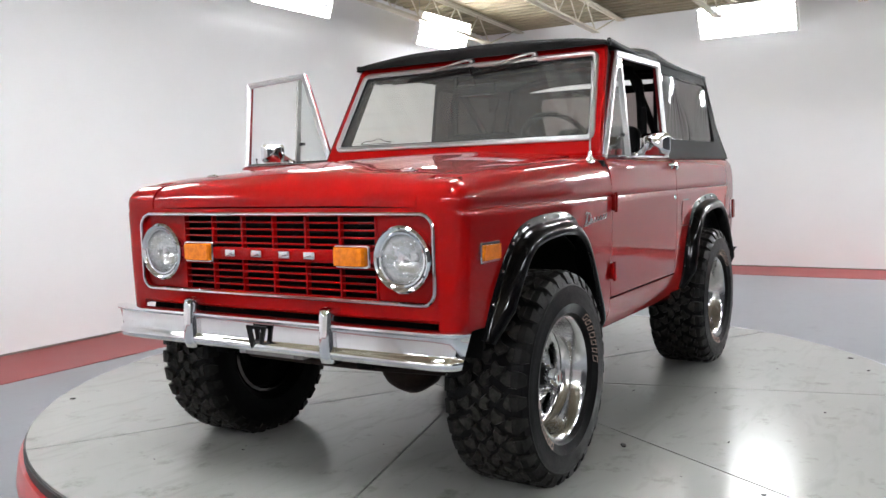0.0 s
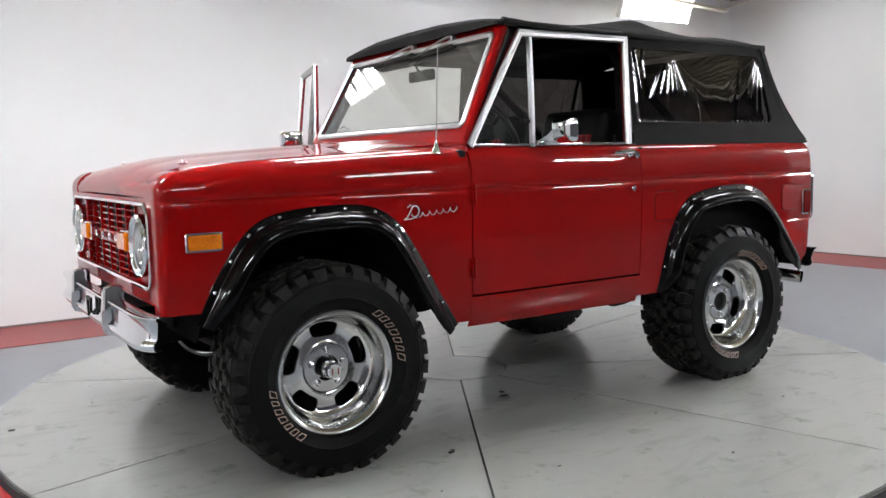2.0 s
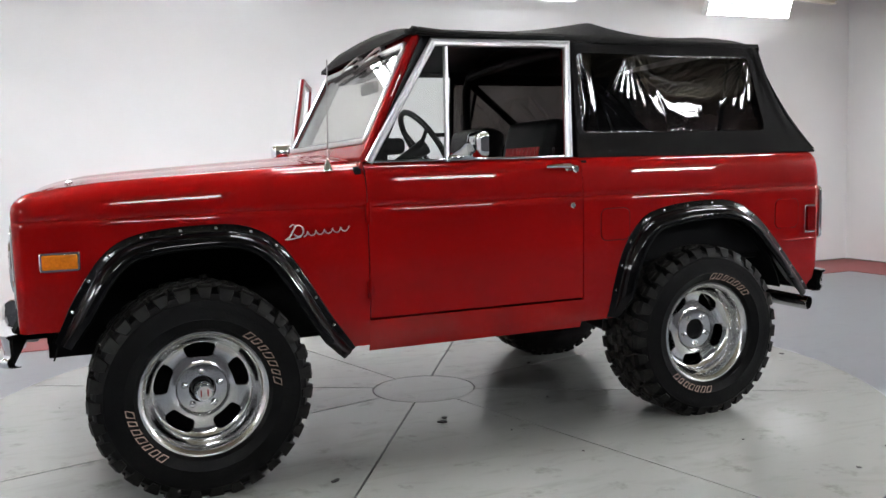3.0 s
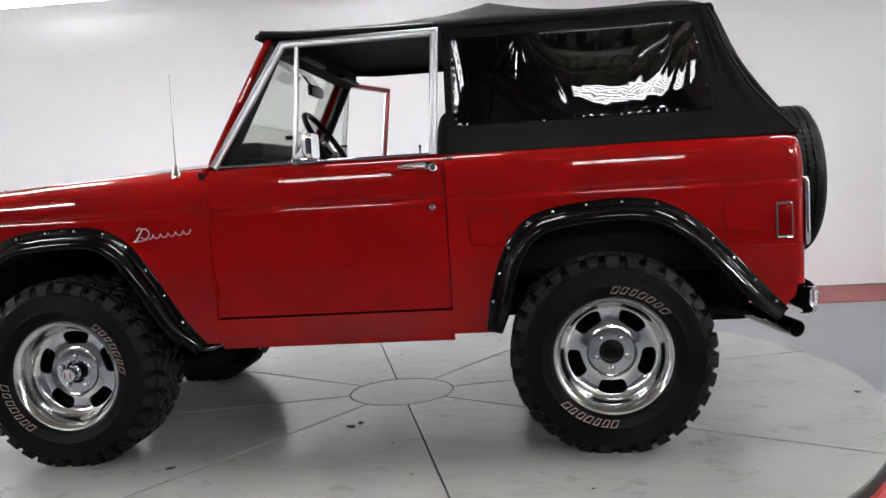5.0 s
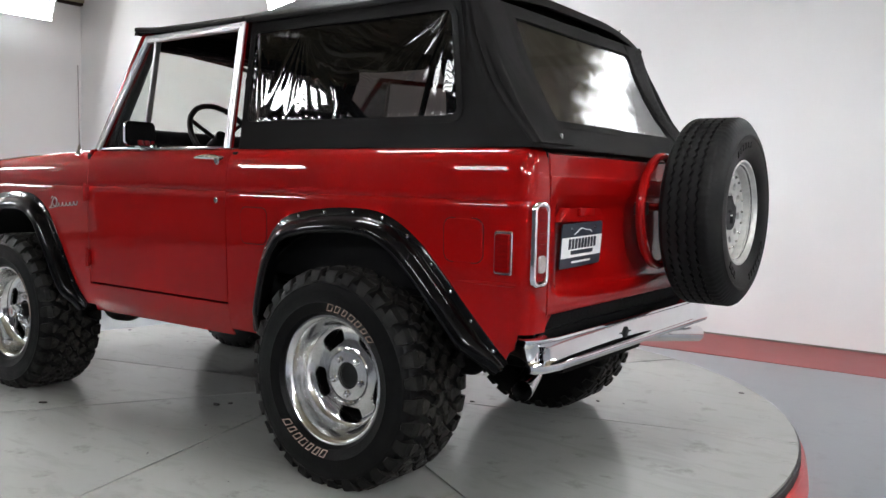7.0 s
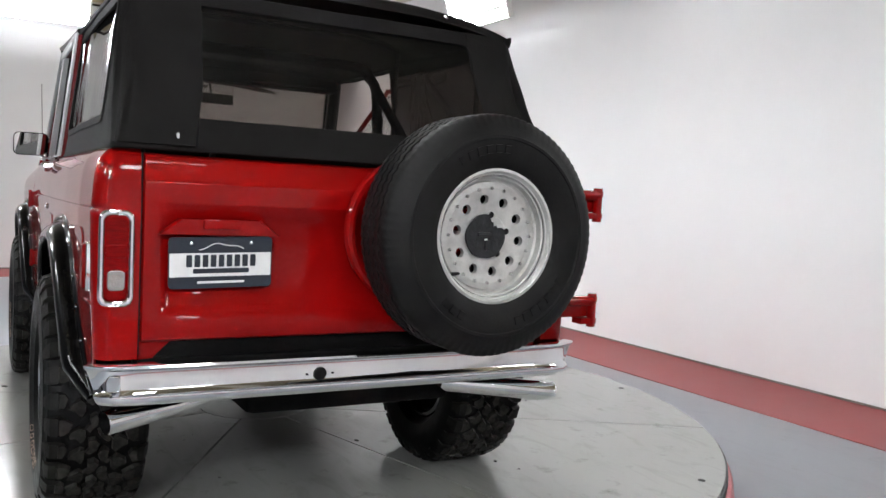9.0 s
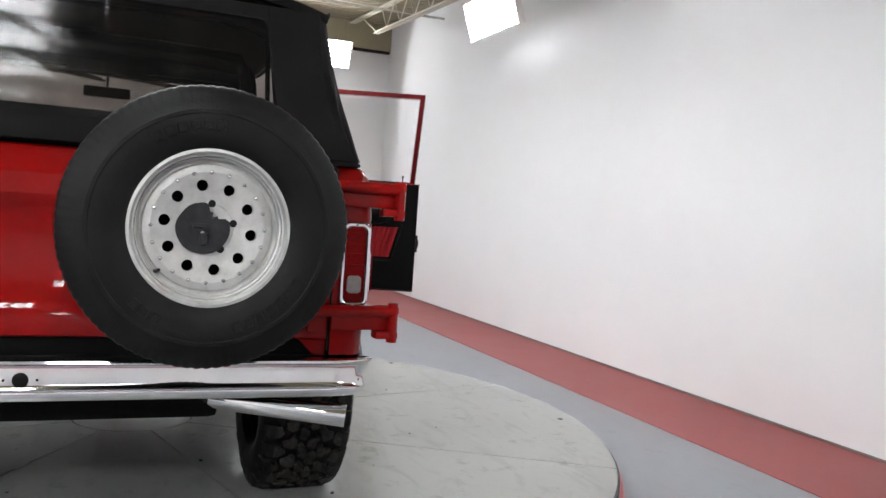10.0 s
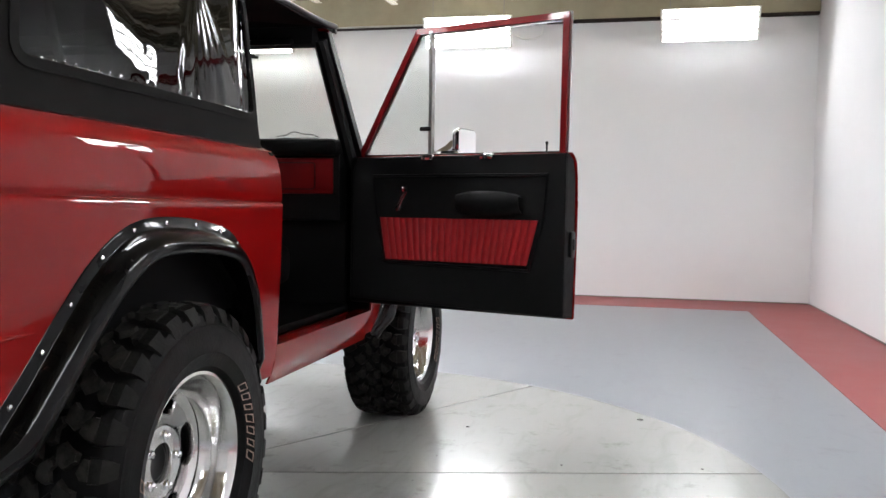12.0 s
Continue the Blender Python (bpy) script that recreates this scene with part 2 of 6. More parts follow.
def box(bm, c, s, bevel=0.0, m=None, seg=2):
    r = bmesh.ops.create_cube(bm, size=1.0)
    vs = r["verts"]
    bmesh.ops.scale(bm, vec=s, verts=vs)
    if bevel:
        es = list({e for v in vs for e in v.link_edges})
        b = bmesh.ops.bevel(bm, geom=es, offset=bevel, segments=seg, affect="EDGES", profile=0.6)
        vs = list({v for f in b["faces"] for v in f.verts} | {v for v in vs if v.is_valid})
    if m is not None:
        bmesh.ops.transform(bm, matrix=m, verts=vs)
    bmesh.ops.translate(bm, vec=c, verts=vs)
    return vs


def tube(bm, pts, r, n=10, closed=False, caps=True):
    """A round bar along points; r may be a list."""
    pts = [Vector(p) for p in pts]
    k = len(pts)
    rs = r if isinstance(r, (list, tuple)) else [r] * k
    rings, up = [], None
    for i, p in enumerate(pts):
        a = pts[(i - 1) % k] if closed or i > 0 else p
        b = pts[(i + 1) % k] if closed or i < k - 1 else p
        t = (b - a).normalized()
        if up is None:
            up = t.orthogonal().normalized()
        up = (up - t * up.dot(t)).normalized()
        side = t.cross(up)
        rings.append([bm.verts.new(p + (up * math.cos(q) + side * math.sin(q)) * rs[i]) for q in [2 * math.pi * j / n for j in range(n)]])
    for i in range(k if closed else k - 1):
        a, b = rings[i], rings[(i + 1) % k]
        for j in range(n):
            bm.faces.new((a[j], a[(j + 1) % n], b[(j + 1) % n], b[j]))
    if caps and not closed:
        bm.faces.new(rings[0][::-1])
        bm.faces.new(rings[-1])
    return rings


def lathe(bm, prof, n=48, closed=False, centre=(0, 0, 0), axis="y"):
    """Turns (radius, along) pairs round an axis."""
    c = Vector(centre)
    rings = []
    for r, h in prof:
        ring = []
        for j in range(n):
            a = 2 * math.pi * j / n
            u, v = r * math.cos(a), r * math.sin(a)
            ring.append(bm.verts.new(c + Vector({"y": (u, h, v), "x": (h, u, v), "z": (u, v, h)}[axis])))
        rings.append(ring)
    k = len(rings)
    for i in range(k if closed else k - 1):
        a, b = rings[i], rings[(i + 1) % k]
        for j in range(n):
            bm.faces.new((a[j], b[j], b[(j + 1) % n], a[(j + 1) % n]))
    return rings


def disc(bm, ring):
    return bm.faces.new(ring)


def grid(bm, rows, skip=None, close=False):
    """Faces over rows of points; skip(i, j) leaves holes."""
    vs = [[bm.verts.new(p) for p in row] for row in rows]
    for i in range(len(vs) - 1):
        m = len(vs[i])
        for j in range(m if close else m - 1):
            if skip and skip(i, j):
                continue
            q = (vs[i][j], vs[i][(j + 1) % m], vs[i + 1][(j + 1) % m], vs[i + 1][j])
            bm.faces.new(q)
    return vs


def tidy(bm):
    bmesh.ops.remove_doubles(bm, verts=bm.verts, dist=1e-5)
    loose = [v for v in bm.verts if not v.link_faces]
    bmesh.ops.delete(bm, geom=loose, context="VERTS")
    bmesh.ops.recalc_face_normals(bm, faces=bm.faces)
    return bm


def rrect(w, h, r, n=5):
    """A rounded rectangle's outline, centred, anticlockwise."""
    out = []
    for cx, cy, a0 in ((w / 2 - r, h / 2 - r, 0), (-w / 2 + r, h / 2 - r, 90), (-w / 2 + r, -h / 2 + r, 180), (w / 2 - r, -h / 2 + r, 270)):
        for i in range(n + 1):
            a = radians(a0 + 90 * i / n)
            out.append((cx + r * math.cos(a), cy + r * math.sin(a)))
    return out


def plate(bm, outline, place, depth, bevel=0.0):
    """A flat slab: place(u, v, d) puts the outline into space; d runs from 0 to depth."""
    k = len(outline)
    cu, cv = sum(p[0] for p in outline) / k, sum(p[1] for p in outline) / k
    rings = []
    steps = [(0, 1.0), (depth - bevel, 1.0), (depth, None)] if bevel else [(0, 1.0), (depth, 1.0)]
    for d, s in steps:
        ring = []
        for u, v in outline:
            if s is None:
                ll = math.hypot(u - cu, v - cv) or 1
                f = max(0.0, 1 - bevel / ll)
                u, v = cu + (u - cu) * f, cv + (v - cv) * f
            ring.append(bm.verts.new(place(u, v, d)))
        rings.append(ring)
    for a, b in zip(rings, rings[1:]):
        for j in range(k):
            bm.faces.new((a[j], a[(j + 1) % k], b[(j + 1) % k], b[j]))
    bm.faces.new(rings[0][::-1])
    bm.faces.new(rings[-1])


def loop_bar(bm, pts, prof, normal):
    """A closed moulding: prof of (out, up) pairs swept round the loop; up is along normal, out points away from the centre."""
    pts = [Vector(p) for p in pts]
    nrm = Vector(normal).normalized()
    k = len(pts)
    rows = []
    for i in range(k):
        t = (pts[(i + 1) % k] - pts[i - 1]).normalized()
        o = t.cross(nrm).normalized()
        rows.append([bm.verts.new(pts[i] + o * a + nrm * b) for a, b in prof])
    m = len(prof)
    for i in range(k):
        a, b = rows[i], rows[(i + 1) % k]
        for j in range(m):
            bm.faces.new((a[j], a[(j + 1) % m], b[(j + 1) % m], b[j]))


def ring_frame(bm, outer, inner, place, depth):
    k = len(outer)
    rings = [[bm.verts.new(place(u, v, d)) for u, v in L] for L, d in ((outer, 0), (outer, depth), (inner, depth), (inner, 0))]
    for i in range(4):
        a, b = rings[i], rings[(i + 1) % 4]
        for j in range(k):
            bm.faces.new((a[j], a[(j + 1) % k], b[(j + 1) % k], b[j]))


def smooth_line(pts, n):
    """Catmull-Rom through points, n steps a span."""
    P = [Vector(p) for p in pts]
    P = [P[0] * 2 - P[1]] + P + [P[-1] * 2 - P[-2]]
    out = []
    for i in range(1, len(P) - 2):
        for j in range(n):
            t = j / n
            a, b, c, d = P[i - 1], P[i], P[i + 1], P[i + 2]
            out.append(0.5 * ((2 * b) + (c - a) * t + (2 * a - 5 * b + 4 * c - d) * t * t + (3 * b - a - 3 * c + d) * t ** 3))
    out.append(P[-2])
    return out


# ---------------- the room ----------------
FZ = -0.16                      # floor below the turntable's top
X0, X1, Y0, Y1, ZC = -7.72, 9.17, -4.32, 6.2, 4.20
SLOPE = 0.05                    # the roof falls to the west


def deck_z(x):
    return ZC + SLOPE * (x - X1)


TC = Vector((-0.11, -0.20, 0.0))   # turntable centre
TR = 2.39

bm = bmesh.new()
box(bm, ((X0 + X1) / 2, (Y0 + Y1) / 2, FZ - 0.1), (X1 - X0 + 0.6, Y1 - Y0 + 0.6, 0.2))
tagged(part("floor", bm, FLOOR, smooth=0), "smooth grey epoxy-coated workshop floor", "floor", kind="structure")


def band(name, c, s):
    b = bmesh.new()
    box(b, (c[0], c[1], FZ + 0.002), (s[0], s[1], 0.004))
    tagged(part(name, b, BAND, smooth=0), "wide dull red painted stripe along the wall", "floor stripe", kind="structure")


BW, BE = 0.93, 1.10
band("floor_stripe", ((X0 + X1) / 2, Y0 + BW / 2), (X1 - X0, BW))
band("floor_stripe", (X1 - BE / 2, (Y0 + BW + Y1) / 2), (BE, Y1 - Y0 - BW))
band("floor_stripe", (X0 + BW / 2, (Y0 + BW + Y1) / 2), (BW, Y1 - Y0 - BW))


def wall(name, c, s, mat, lab="plain white painted studio wall"):
    b = bmesh.new()
    box(b, c, s)
    tagged(part(name, b, mat, smooth=0), lab, "wall", kind="structure")


HW = ZC + 0.1 - FZ
wall("wall_south", ((X0 + X1) / 2, Y0 - 0.1, FZ + HW / 2), (X1 - X0 + 0.4, 0.2, HW), WALL)
# unseen sides: walls added dark so the car's paint and windows reflect dark
wall("wall_north", ((X0 + X1) / 2, Y1 + 0.1, FZ + HW / 2), (X1 - X0 + 0.4, 0.2, HW), DARK_WALL, "plain dark grey wall closing an unseen side")
wall("wall_east", (X1 + 0.1, (Y0 + Y1) / 2, FZ + HW / 2), (0.2, Y1 - Y0, HW), WALL)
wall("wall_west", (X0 - 0.1, (Y0 + 4.5) / 2, FZ + HW / 2), (0.2, 4.5 - Y0, HW), WALL)
wall("wall_west_2", (X0 - 0.1, (4.5 + Y1) / 2, FZ + HW / 2), (0.2, Y1 - 4.5, HW), DARK_WALL, "plain dark grey wall closing an unseen side")


def baseboard(c, s):
    b = bmesh.new()
    box(b, c, s, 0.003)
    tagged(part("baseboard", b, TRIM), "thin grey sealed strip along the wall foot", "baseboard", kind="structure")


baseboard(((X0 + X1) / 2, Y0 + 0.005, FZ + 0.012), (X1 - X0, 0.010, 0.016))
baseboard((X1 - 0.005, (Y0 + Y1) / 2, FZ + 0.012), (0.010, Y1 - Y0 - 0.04, 0.016))
baseboard((X0 + 0.005, (Y0 + Y1) / 2, FZ + 0.012), (0.010, Y1 - Y0 - 0.04, 0.016))

# corrugated ceiling deck, ribs across the room
bm = bmesh.new()
rows = []
nrib = int((X1 - X0) / 0.15)
xs = []
for i in range(nrib + 1):
    x = X0 - 0.2 + (X1 - X0 + 0.4) * i / nrib
    xs += [(x, 0.0), (x + 0.07, 0.0), (x + 0.085, 0.04), (x + 0.14, 0.04)]
grid(bm, [[(x, Y0 - 0.2, deck_z(x) + 0.01 + d) for x, d in xs], [(x, Y1 + 0.2, deck_z(x) + 0.01 + d) for x, d in xs]])
tagged(part("ceiling", bm, DECK, smooth=0, solid=0.02, offset=0), "ribbed steel roof deck painted dull olive beige", "ceiling", kind="structure")


def beam(c, s, lab):
    b = bmesh.new()
    box(b, c, s, 0.006)
    tagged(part("trim", b, BEIGE), lab, "beam", kind="structure")


beam((X1 - 0.06, (Y0 + Y1) / 2, 3.995), (0.12, Y1 - Y0 - 0.02, 0.42), "beige painted steel beam along the wall top")
# dark bar painted in for the shade below the beam
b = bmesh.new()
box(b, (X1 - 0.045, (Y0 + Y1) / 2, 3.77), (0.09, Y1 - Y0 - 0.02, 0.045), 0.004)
tagged(part("trim", b, RUSTY), "dark strip standing in for the shadow under the beam", "trim", kind="structure")


def joist(y):
    t = thing("ceiling_joist", "cream painted open-web steel roof joist", "joist", "roof joists")
    t.location = (0, y, 0)
    xa, xb, dp = X0 + 1.0, X1 - 1.5, 0.36

    def bar(x0, x1, dz, w):
        c = bmesh.new()
        for q in (-1, 1):
            vs = [[c.verts.new((x, q * 0.006 + q * w * u, deck_z(x) + dz + v)) for u, v in ((0, -0.022), (1, -0.022), (1, -0.016), (0.12, -0.016), (0.12, 0.022), (0, 0.022))] for x in (x0, x1)]
            for j in range(6):
                c.faces.new((vs[0][j], vs[0][(j + 1) % 6], vs[1][(j + 1) % 6], vs[1][j]))
            c.faces.new(vs[0])
            c.faces.new(vs[1][::-1])
        return tidy(c)
    part("top_chord", bar(X0 + 0.02, X1 - 0.13, -0.02, 0.05), CREAM, t)
    part("bottom_chord", bar(xa, xb, -dp, 0.04), CREAM, t)
    b = bmesh.new()
    x, k, pts = xa + 0.05, 0, []
    while x < xb:
        pts.append((x, 0, deck_z(x) - (dp, 0.03)[k % 2]))
        x += 0.30
        k += 1
    tube(b, pts, 0.010, 6)
    for s in (-1, 1):
        xe = xa if s < 0 else xb
        tube(b, [(xe - s * 0.05, 0, deck_z(xe) - dp), (xe + s * 0.8, 0, deck_z(xe + s * 0.8) - 0.03)], 0.010, 6)
    part("web", b, CREAM, t)
    return t


for y in (-3.62, -2.02, -0.42, 1.18, 2.78, 4.38):
    joist(y)

c = thing("conduit_pipe", "thin galvanised conduit run under the ceiling", "pipe")
bm = bmesh.new()
tube(bm, [(6.6, Y0 + 0.03, 3.86), (6.6, -2.6, 3.86), (6.62, -2.55, 3.88), (6.5, 0.5, 3.90), (6.5, Y1 - 0.03, 3.90)], 0.016, 8)
part("pipe", bm, CONDUIT, c)
c = thing("conduit_pipe", "thin white conduit along the beam with a small box", "pipe")
bm = bmesh.new()
tube(bm, [(X1 - 0.15, -0.55, 3.765), (X1 - 0.15, 3.2, 3.765)], 0.014, 8)
part("pipe", bm, CONDUIT, c)
bm = bmesh.new()
box(bm, (X1 - 0.17, -0.62, 3.765), (0.07, 0.13, 0.09), 0.01)
part("junction_box", bm, LAMP_WHITE, c)
bm = bmesh.new()
tube(bm, smooth_line([(X1 - 0.17, -0.62, 3.715), (X1 - 0.25, -0.60, 3.54), (X1 - 0.4, -0.42, 3.46), (X1 - 0.5, -0.25, 3.52)], 5), 0.008, 6)
part("cable", bm, LAMP_WHITE, c)


# ---------------- studio lights ----------------
def fixture():
    t = thing("fluorescent_light", "bright six-tube white fluorescent light bank, hung beside walls, some added overhead", "ceiling light", "studio light banks")
    L = 1.24
    b = bmesh.new()
    for y in (-0.146, 0, 0.146):
        box(b, (0, y, 0.035), (L, 0.125, 0.012), 0.003)
    for s in (-1, 1):
        box(b, (s * (L / 2 - 0.01), 0, 0.010), (0.016, 0.42, 0.056), 0.003)
        box(b, (0, s * 0.2065, 0.010), (L, 0.009, 0.060), 0.003)
    part("housing", b, LAMP_WHITE, t)
    tb = bmesh.new()
    tube(tb, [(-L / 2 + 0.035, 0, 0), (L / 2 - 0.035, 0, 0)], 0.014, 8)
    me = None
    for i in range(6):
        if me is None:
            o = part("tube", tb, LAMP_WHITE, t)
            me = o.data
        else:
            o = new("tube", me)
            o.parent = t
        o.location = (0, -0.1825 + 0.073 * i, -0.003)
    for s in (-1, 1):
        b = bmesh.new()
        box(b, (s * (L / 2 - 0.02), 0, -0.004), (0.03, 0.41, 0.036), 0.006)
        part("socket_bar", b, LAMP_WHITE, t)
    return t


FACE = 72   # tilt of the banks from flat
lamp_places = []
for x, xn in ((-5.55, -4.8), (-2.65, -1.87), (0.5, 1.12), (3.68, 4.65)):
    lamp_places.append((pose(x, -3.70, 3.19 + 0.024 * x, FACE, 0, 0), {3.68: 0.36, -5.55: 0.6}.get(x, 0.22)))
    lamp_places.append((pose(xn, 5.4, 3.20, FACE - 16, 0, 180), {4.65: 1.05, -4.8: 0.9}.get(xn, 0.40)))
# the bank at y 3.55 is unseen, added to extend this row
for y in (0.35, -2.85, 3.55):
    lamp_places.append((pose(8.4, y, 3.51, FACE, 0, 90), 0.4 if y < -1 else 0.95))
for y in (-0.20, 3.3):
    lamp_places.append((pose(-7.2, y, 3.06, FACE - 10, 0, -90), 0.3 if y < 0 else 2.6))
# unseen banks added over the turntable, facing down; rear one fits the window glare
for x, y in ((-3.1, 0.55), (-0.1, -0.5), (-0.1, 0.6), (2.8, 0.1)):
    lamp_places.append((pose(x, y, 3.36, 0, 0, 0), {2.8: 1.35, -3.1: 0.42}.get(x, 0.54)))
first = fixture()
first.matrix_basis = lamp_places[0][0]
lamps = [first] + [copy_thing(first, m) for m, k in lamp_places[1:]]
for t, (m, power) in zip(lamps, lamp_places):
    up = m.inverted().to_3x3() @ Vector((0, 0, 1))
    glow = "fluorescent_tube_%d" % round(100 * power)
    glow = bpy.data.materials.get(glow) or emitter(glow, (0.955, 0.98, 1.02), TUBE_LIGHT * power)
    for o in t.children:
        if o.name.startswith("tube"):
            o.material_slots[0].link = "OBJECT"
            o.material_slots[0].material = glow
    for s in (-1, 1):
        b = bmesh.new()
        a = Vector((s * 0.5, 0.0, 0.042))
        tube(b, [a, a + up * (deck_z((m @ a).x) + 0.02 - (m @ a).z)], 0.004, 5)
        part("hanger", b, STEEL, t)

# ---------------- turntable ----------------
table = thing("turntable", "round grey painted vehicle turntable with a red edge", "turntable", kind="structure")


def sector(a0, a1, r0, r1, gap, h=0.03, n=16):
    b = bmesh.new()
    top, bot = [], []
    for r in (r0, r1):
        da = gap / r
        for z, L in ((0.0, top), (-h, bot)):
            L.append([TC + Vector((r * math.cos(a), r * math.sin(a), z)) for a in [a0 + da + (a1 - a0 - 2 * da) * i / n for i in range(n + 1)]])
    grid(b, [bot[0], top[0], top[1], bot[1]])
    for k in (0, -1):
        vs = [b.verts.new(p[k]) for p in (bot[0], top[0], top[1], bot[1])]
        b.faces.new(vs)
    return tidy(b)


for k in range(8):
    a = radians(15 + 45 * k)
    part("deck_panel", sector(a, a + radians(45), 0.2865, TR, 0.0045), TABLE, table, smooth=20)
bm = bmesh.new()
rg = lathe(bm, [(0.2785, -0.03), (0.2785, -0.001), (0.2765, 0.0)], 64, centre=TC, axis="z")
disc(bm, rg[-1])
part("centre_cap", tidy(bm), TABLE, table, smooth=20)
bm = bmesh.new()
rg = lathe(bm, [(0.001, -0.012), (TR + 0.012, -0.012), (TR + 0.012, -0.05), (TR - 0.05, -0.052)], 96, centre=TC, axis="z")
part("edge_gasket", bm, RUBBER_EDGE, table)
bm = bmesh.new()
lathe(bm, [(TR - 0.02, -0.05), (TR + 0.028, -0.052), (TR + 0.035, -0.06), (TR + 0.05, FZ + 0.004), (TR - 0.02, FZ + 0.004)], 96, centre=TC, axis="z")
part("edge_skirt", bm, TABLE_RED, table)
for k in range(8):
    a = radians(-52.5 + 45 * k)
    bm = bmesh.new()
    p = TC + Vector((2.30 * math.cos(a), 2.30 * math.sin(a), 0))
    rg = lathe(bm, [(0.016, 0.0), (0.016, 0.002), (0.012, 0.0035)], 12, centre=p, axis="z")
    disc(bm, rg[-1])
    part("bolt_cover", tidy(bm), DIRT, table)

rnd = random.Random(5)


def chip(x, y, s, lab="small dark rubber crumb lying on the turntable"):
    b = bmesh.new()
    k = rnd.randint(5, 8)
    ring = [(s * rnd.uniform(0.5, 1.2) * math.cos(6.283 * i / k), 0.6 * s * rnd.uniform(0.5, 1.2) * math.sin(6.283 * i / k)) for i in range(k)]
    t = rnd.uniform(0, 6.28)
    plate(b, ring, lambda u, v, d: (x + u * math.cos(t) - v * math.sin(t), y + u * math.sin(t) + v * math.cos(t), 0.0005 + d), s * 0.25)
    tagged(part("debris_crumb", tidy(b), DIRT, smooth=0), lab, "debris", "crumbs on the turntable")


for x, y, s in ((0.70, 0.965, 0.022), (0.03, 0.44, 0.028), (0.0, 0.38, 0.02), (-0.9, -0.45, 0.016), (0.45, 1.35, 0.008), (-0.35, 1.1, 0.007), (1.5, -0.5, 0.009),
                (-1.2, 1.75, 0.012), (-0.6, -1.5, 0.008), (0.4, -1.7, 0.008), (0.9, -1.2, 0.01), (-1.4, -0.9, 0.014), (1.0, 1.6, 0.012), (-0.2, 1.65, 0.01)):
    chip(x, y, s)
for i in range(26):
    a, r = rnd.uniform(0, 6.28), 2.3 * math.sqrt(rnd.random())
    chip(TC.x + r * math.cos(a), TC.y + r * math.sin(a), rnd.uniform(0.003, 0.008))

# ---------------- the vehicle ----------------
CAR = thing("car", "red two-door classic off-roader, black soft top, one door open", "car")

ZP = [0.47, 0.52, 0.60, 0.85, 1.067, 1.0735, 1.080, 1.16, 1.21, 1.238, 1.250]
YP = [0.797, 0.820, 0.832, 0.8435, 0.849, 0.8425, 0.847, 0.842, 0.830, 0.808, 0.780]


def yside(z, x=0.0):
    y = float(np.interp(z, ZP, YP))
    y -= float(np.interp(x, [1.0, 1.45, 1.72], [0, 0.003, 0.012]))
    y -= float(np.interp(-x, [1.3, 1.7, 1.92], [0, 0.004, 0.016]))
    return y


# wheel-arch flare lines (x, z), along the body
FRONT_ARCH = [(1.672, 0.630), (1.588, 0.803), (1.483, 0.948), (1.36, 1.010), (1.15, 1.030), (0.98, 1.018), (0.856, 0.948), (0.759, 0.815), (0.652, 0.635), (0.553, 0.492)]
REAR_ARCH = [(-0.662, 0.505), (-0.690, 0.662), (-0.746, 0.834), (-0.845, 0.960), (-0.98, 1.006), (-1.20, 1.026), (-1.37, 1.010), (-1.508, 0.935), (-1.63, 0.815), (-1.75, 0.68), (-1.875, 0.545)]


def arch_line(pts, inset):
    L = smooth_line([(x, 0, z) for x, z in pts], 5)
    out = []
    for i, p in enumerate(L):
        t = (L[min(i + 1, len(L) - 1)] - L[max(i - 1, 0)]).normalized()
        nrm = Vector((t.z, 0, -t.x))
        if nrm.dot(Vector((pts[0][0] * 0.5 + pts[-1][0] * 0.5, 0, 0.40)) - p) < 0:
            nrm = -nrm
        out.append(p + nrm * inset)
    return out


def bottom_from(pts, inset, ends):
    L = sorted([(p.x, p.z) for p in arch_line(pts, inset)])
    xs, zs = [p[0] for p in L], [p[1] for p in L]

    def zb(x):
        if x < xs[0]:
            return ends[0](x)
        if x > xs[-1]:
            return ends[1](x)
        return float(np.interp(x, xs, zs))
    return zb, xs


LOW = [i / 9 for i in range(10)]
TOPS = [1.045, 1.067, 1.0735, 1.080, 1.105]


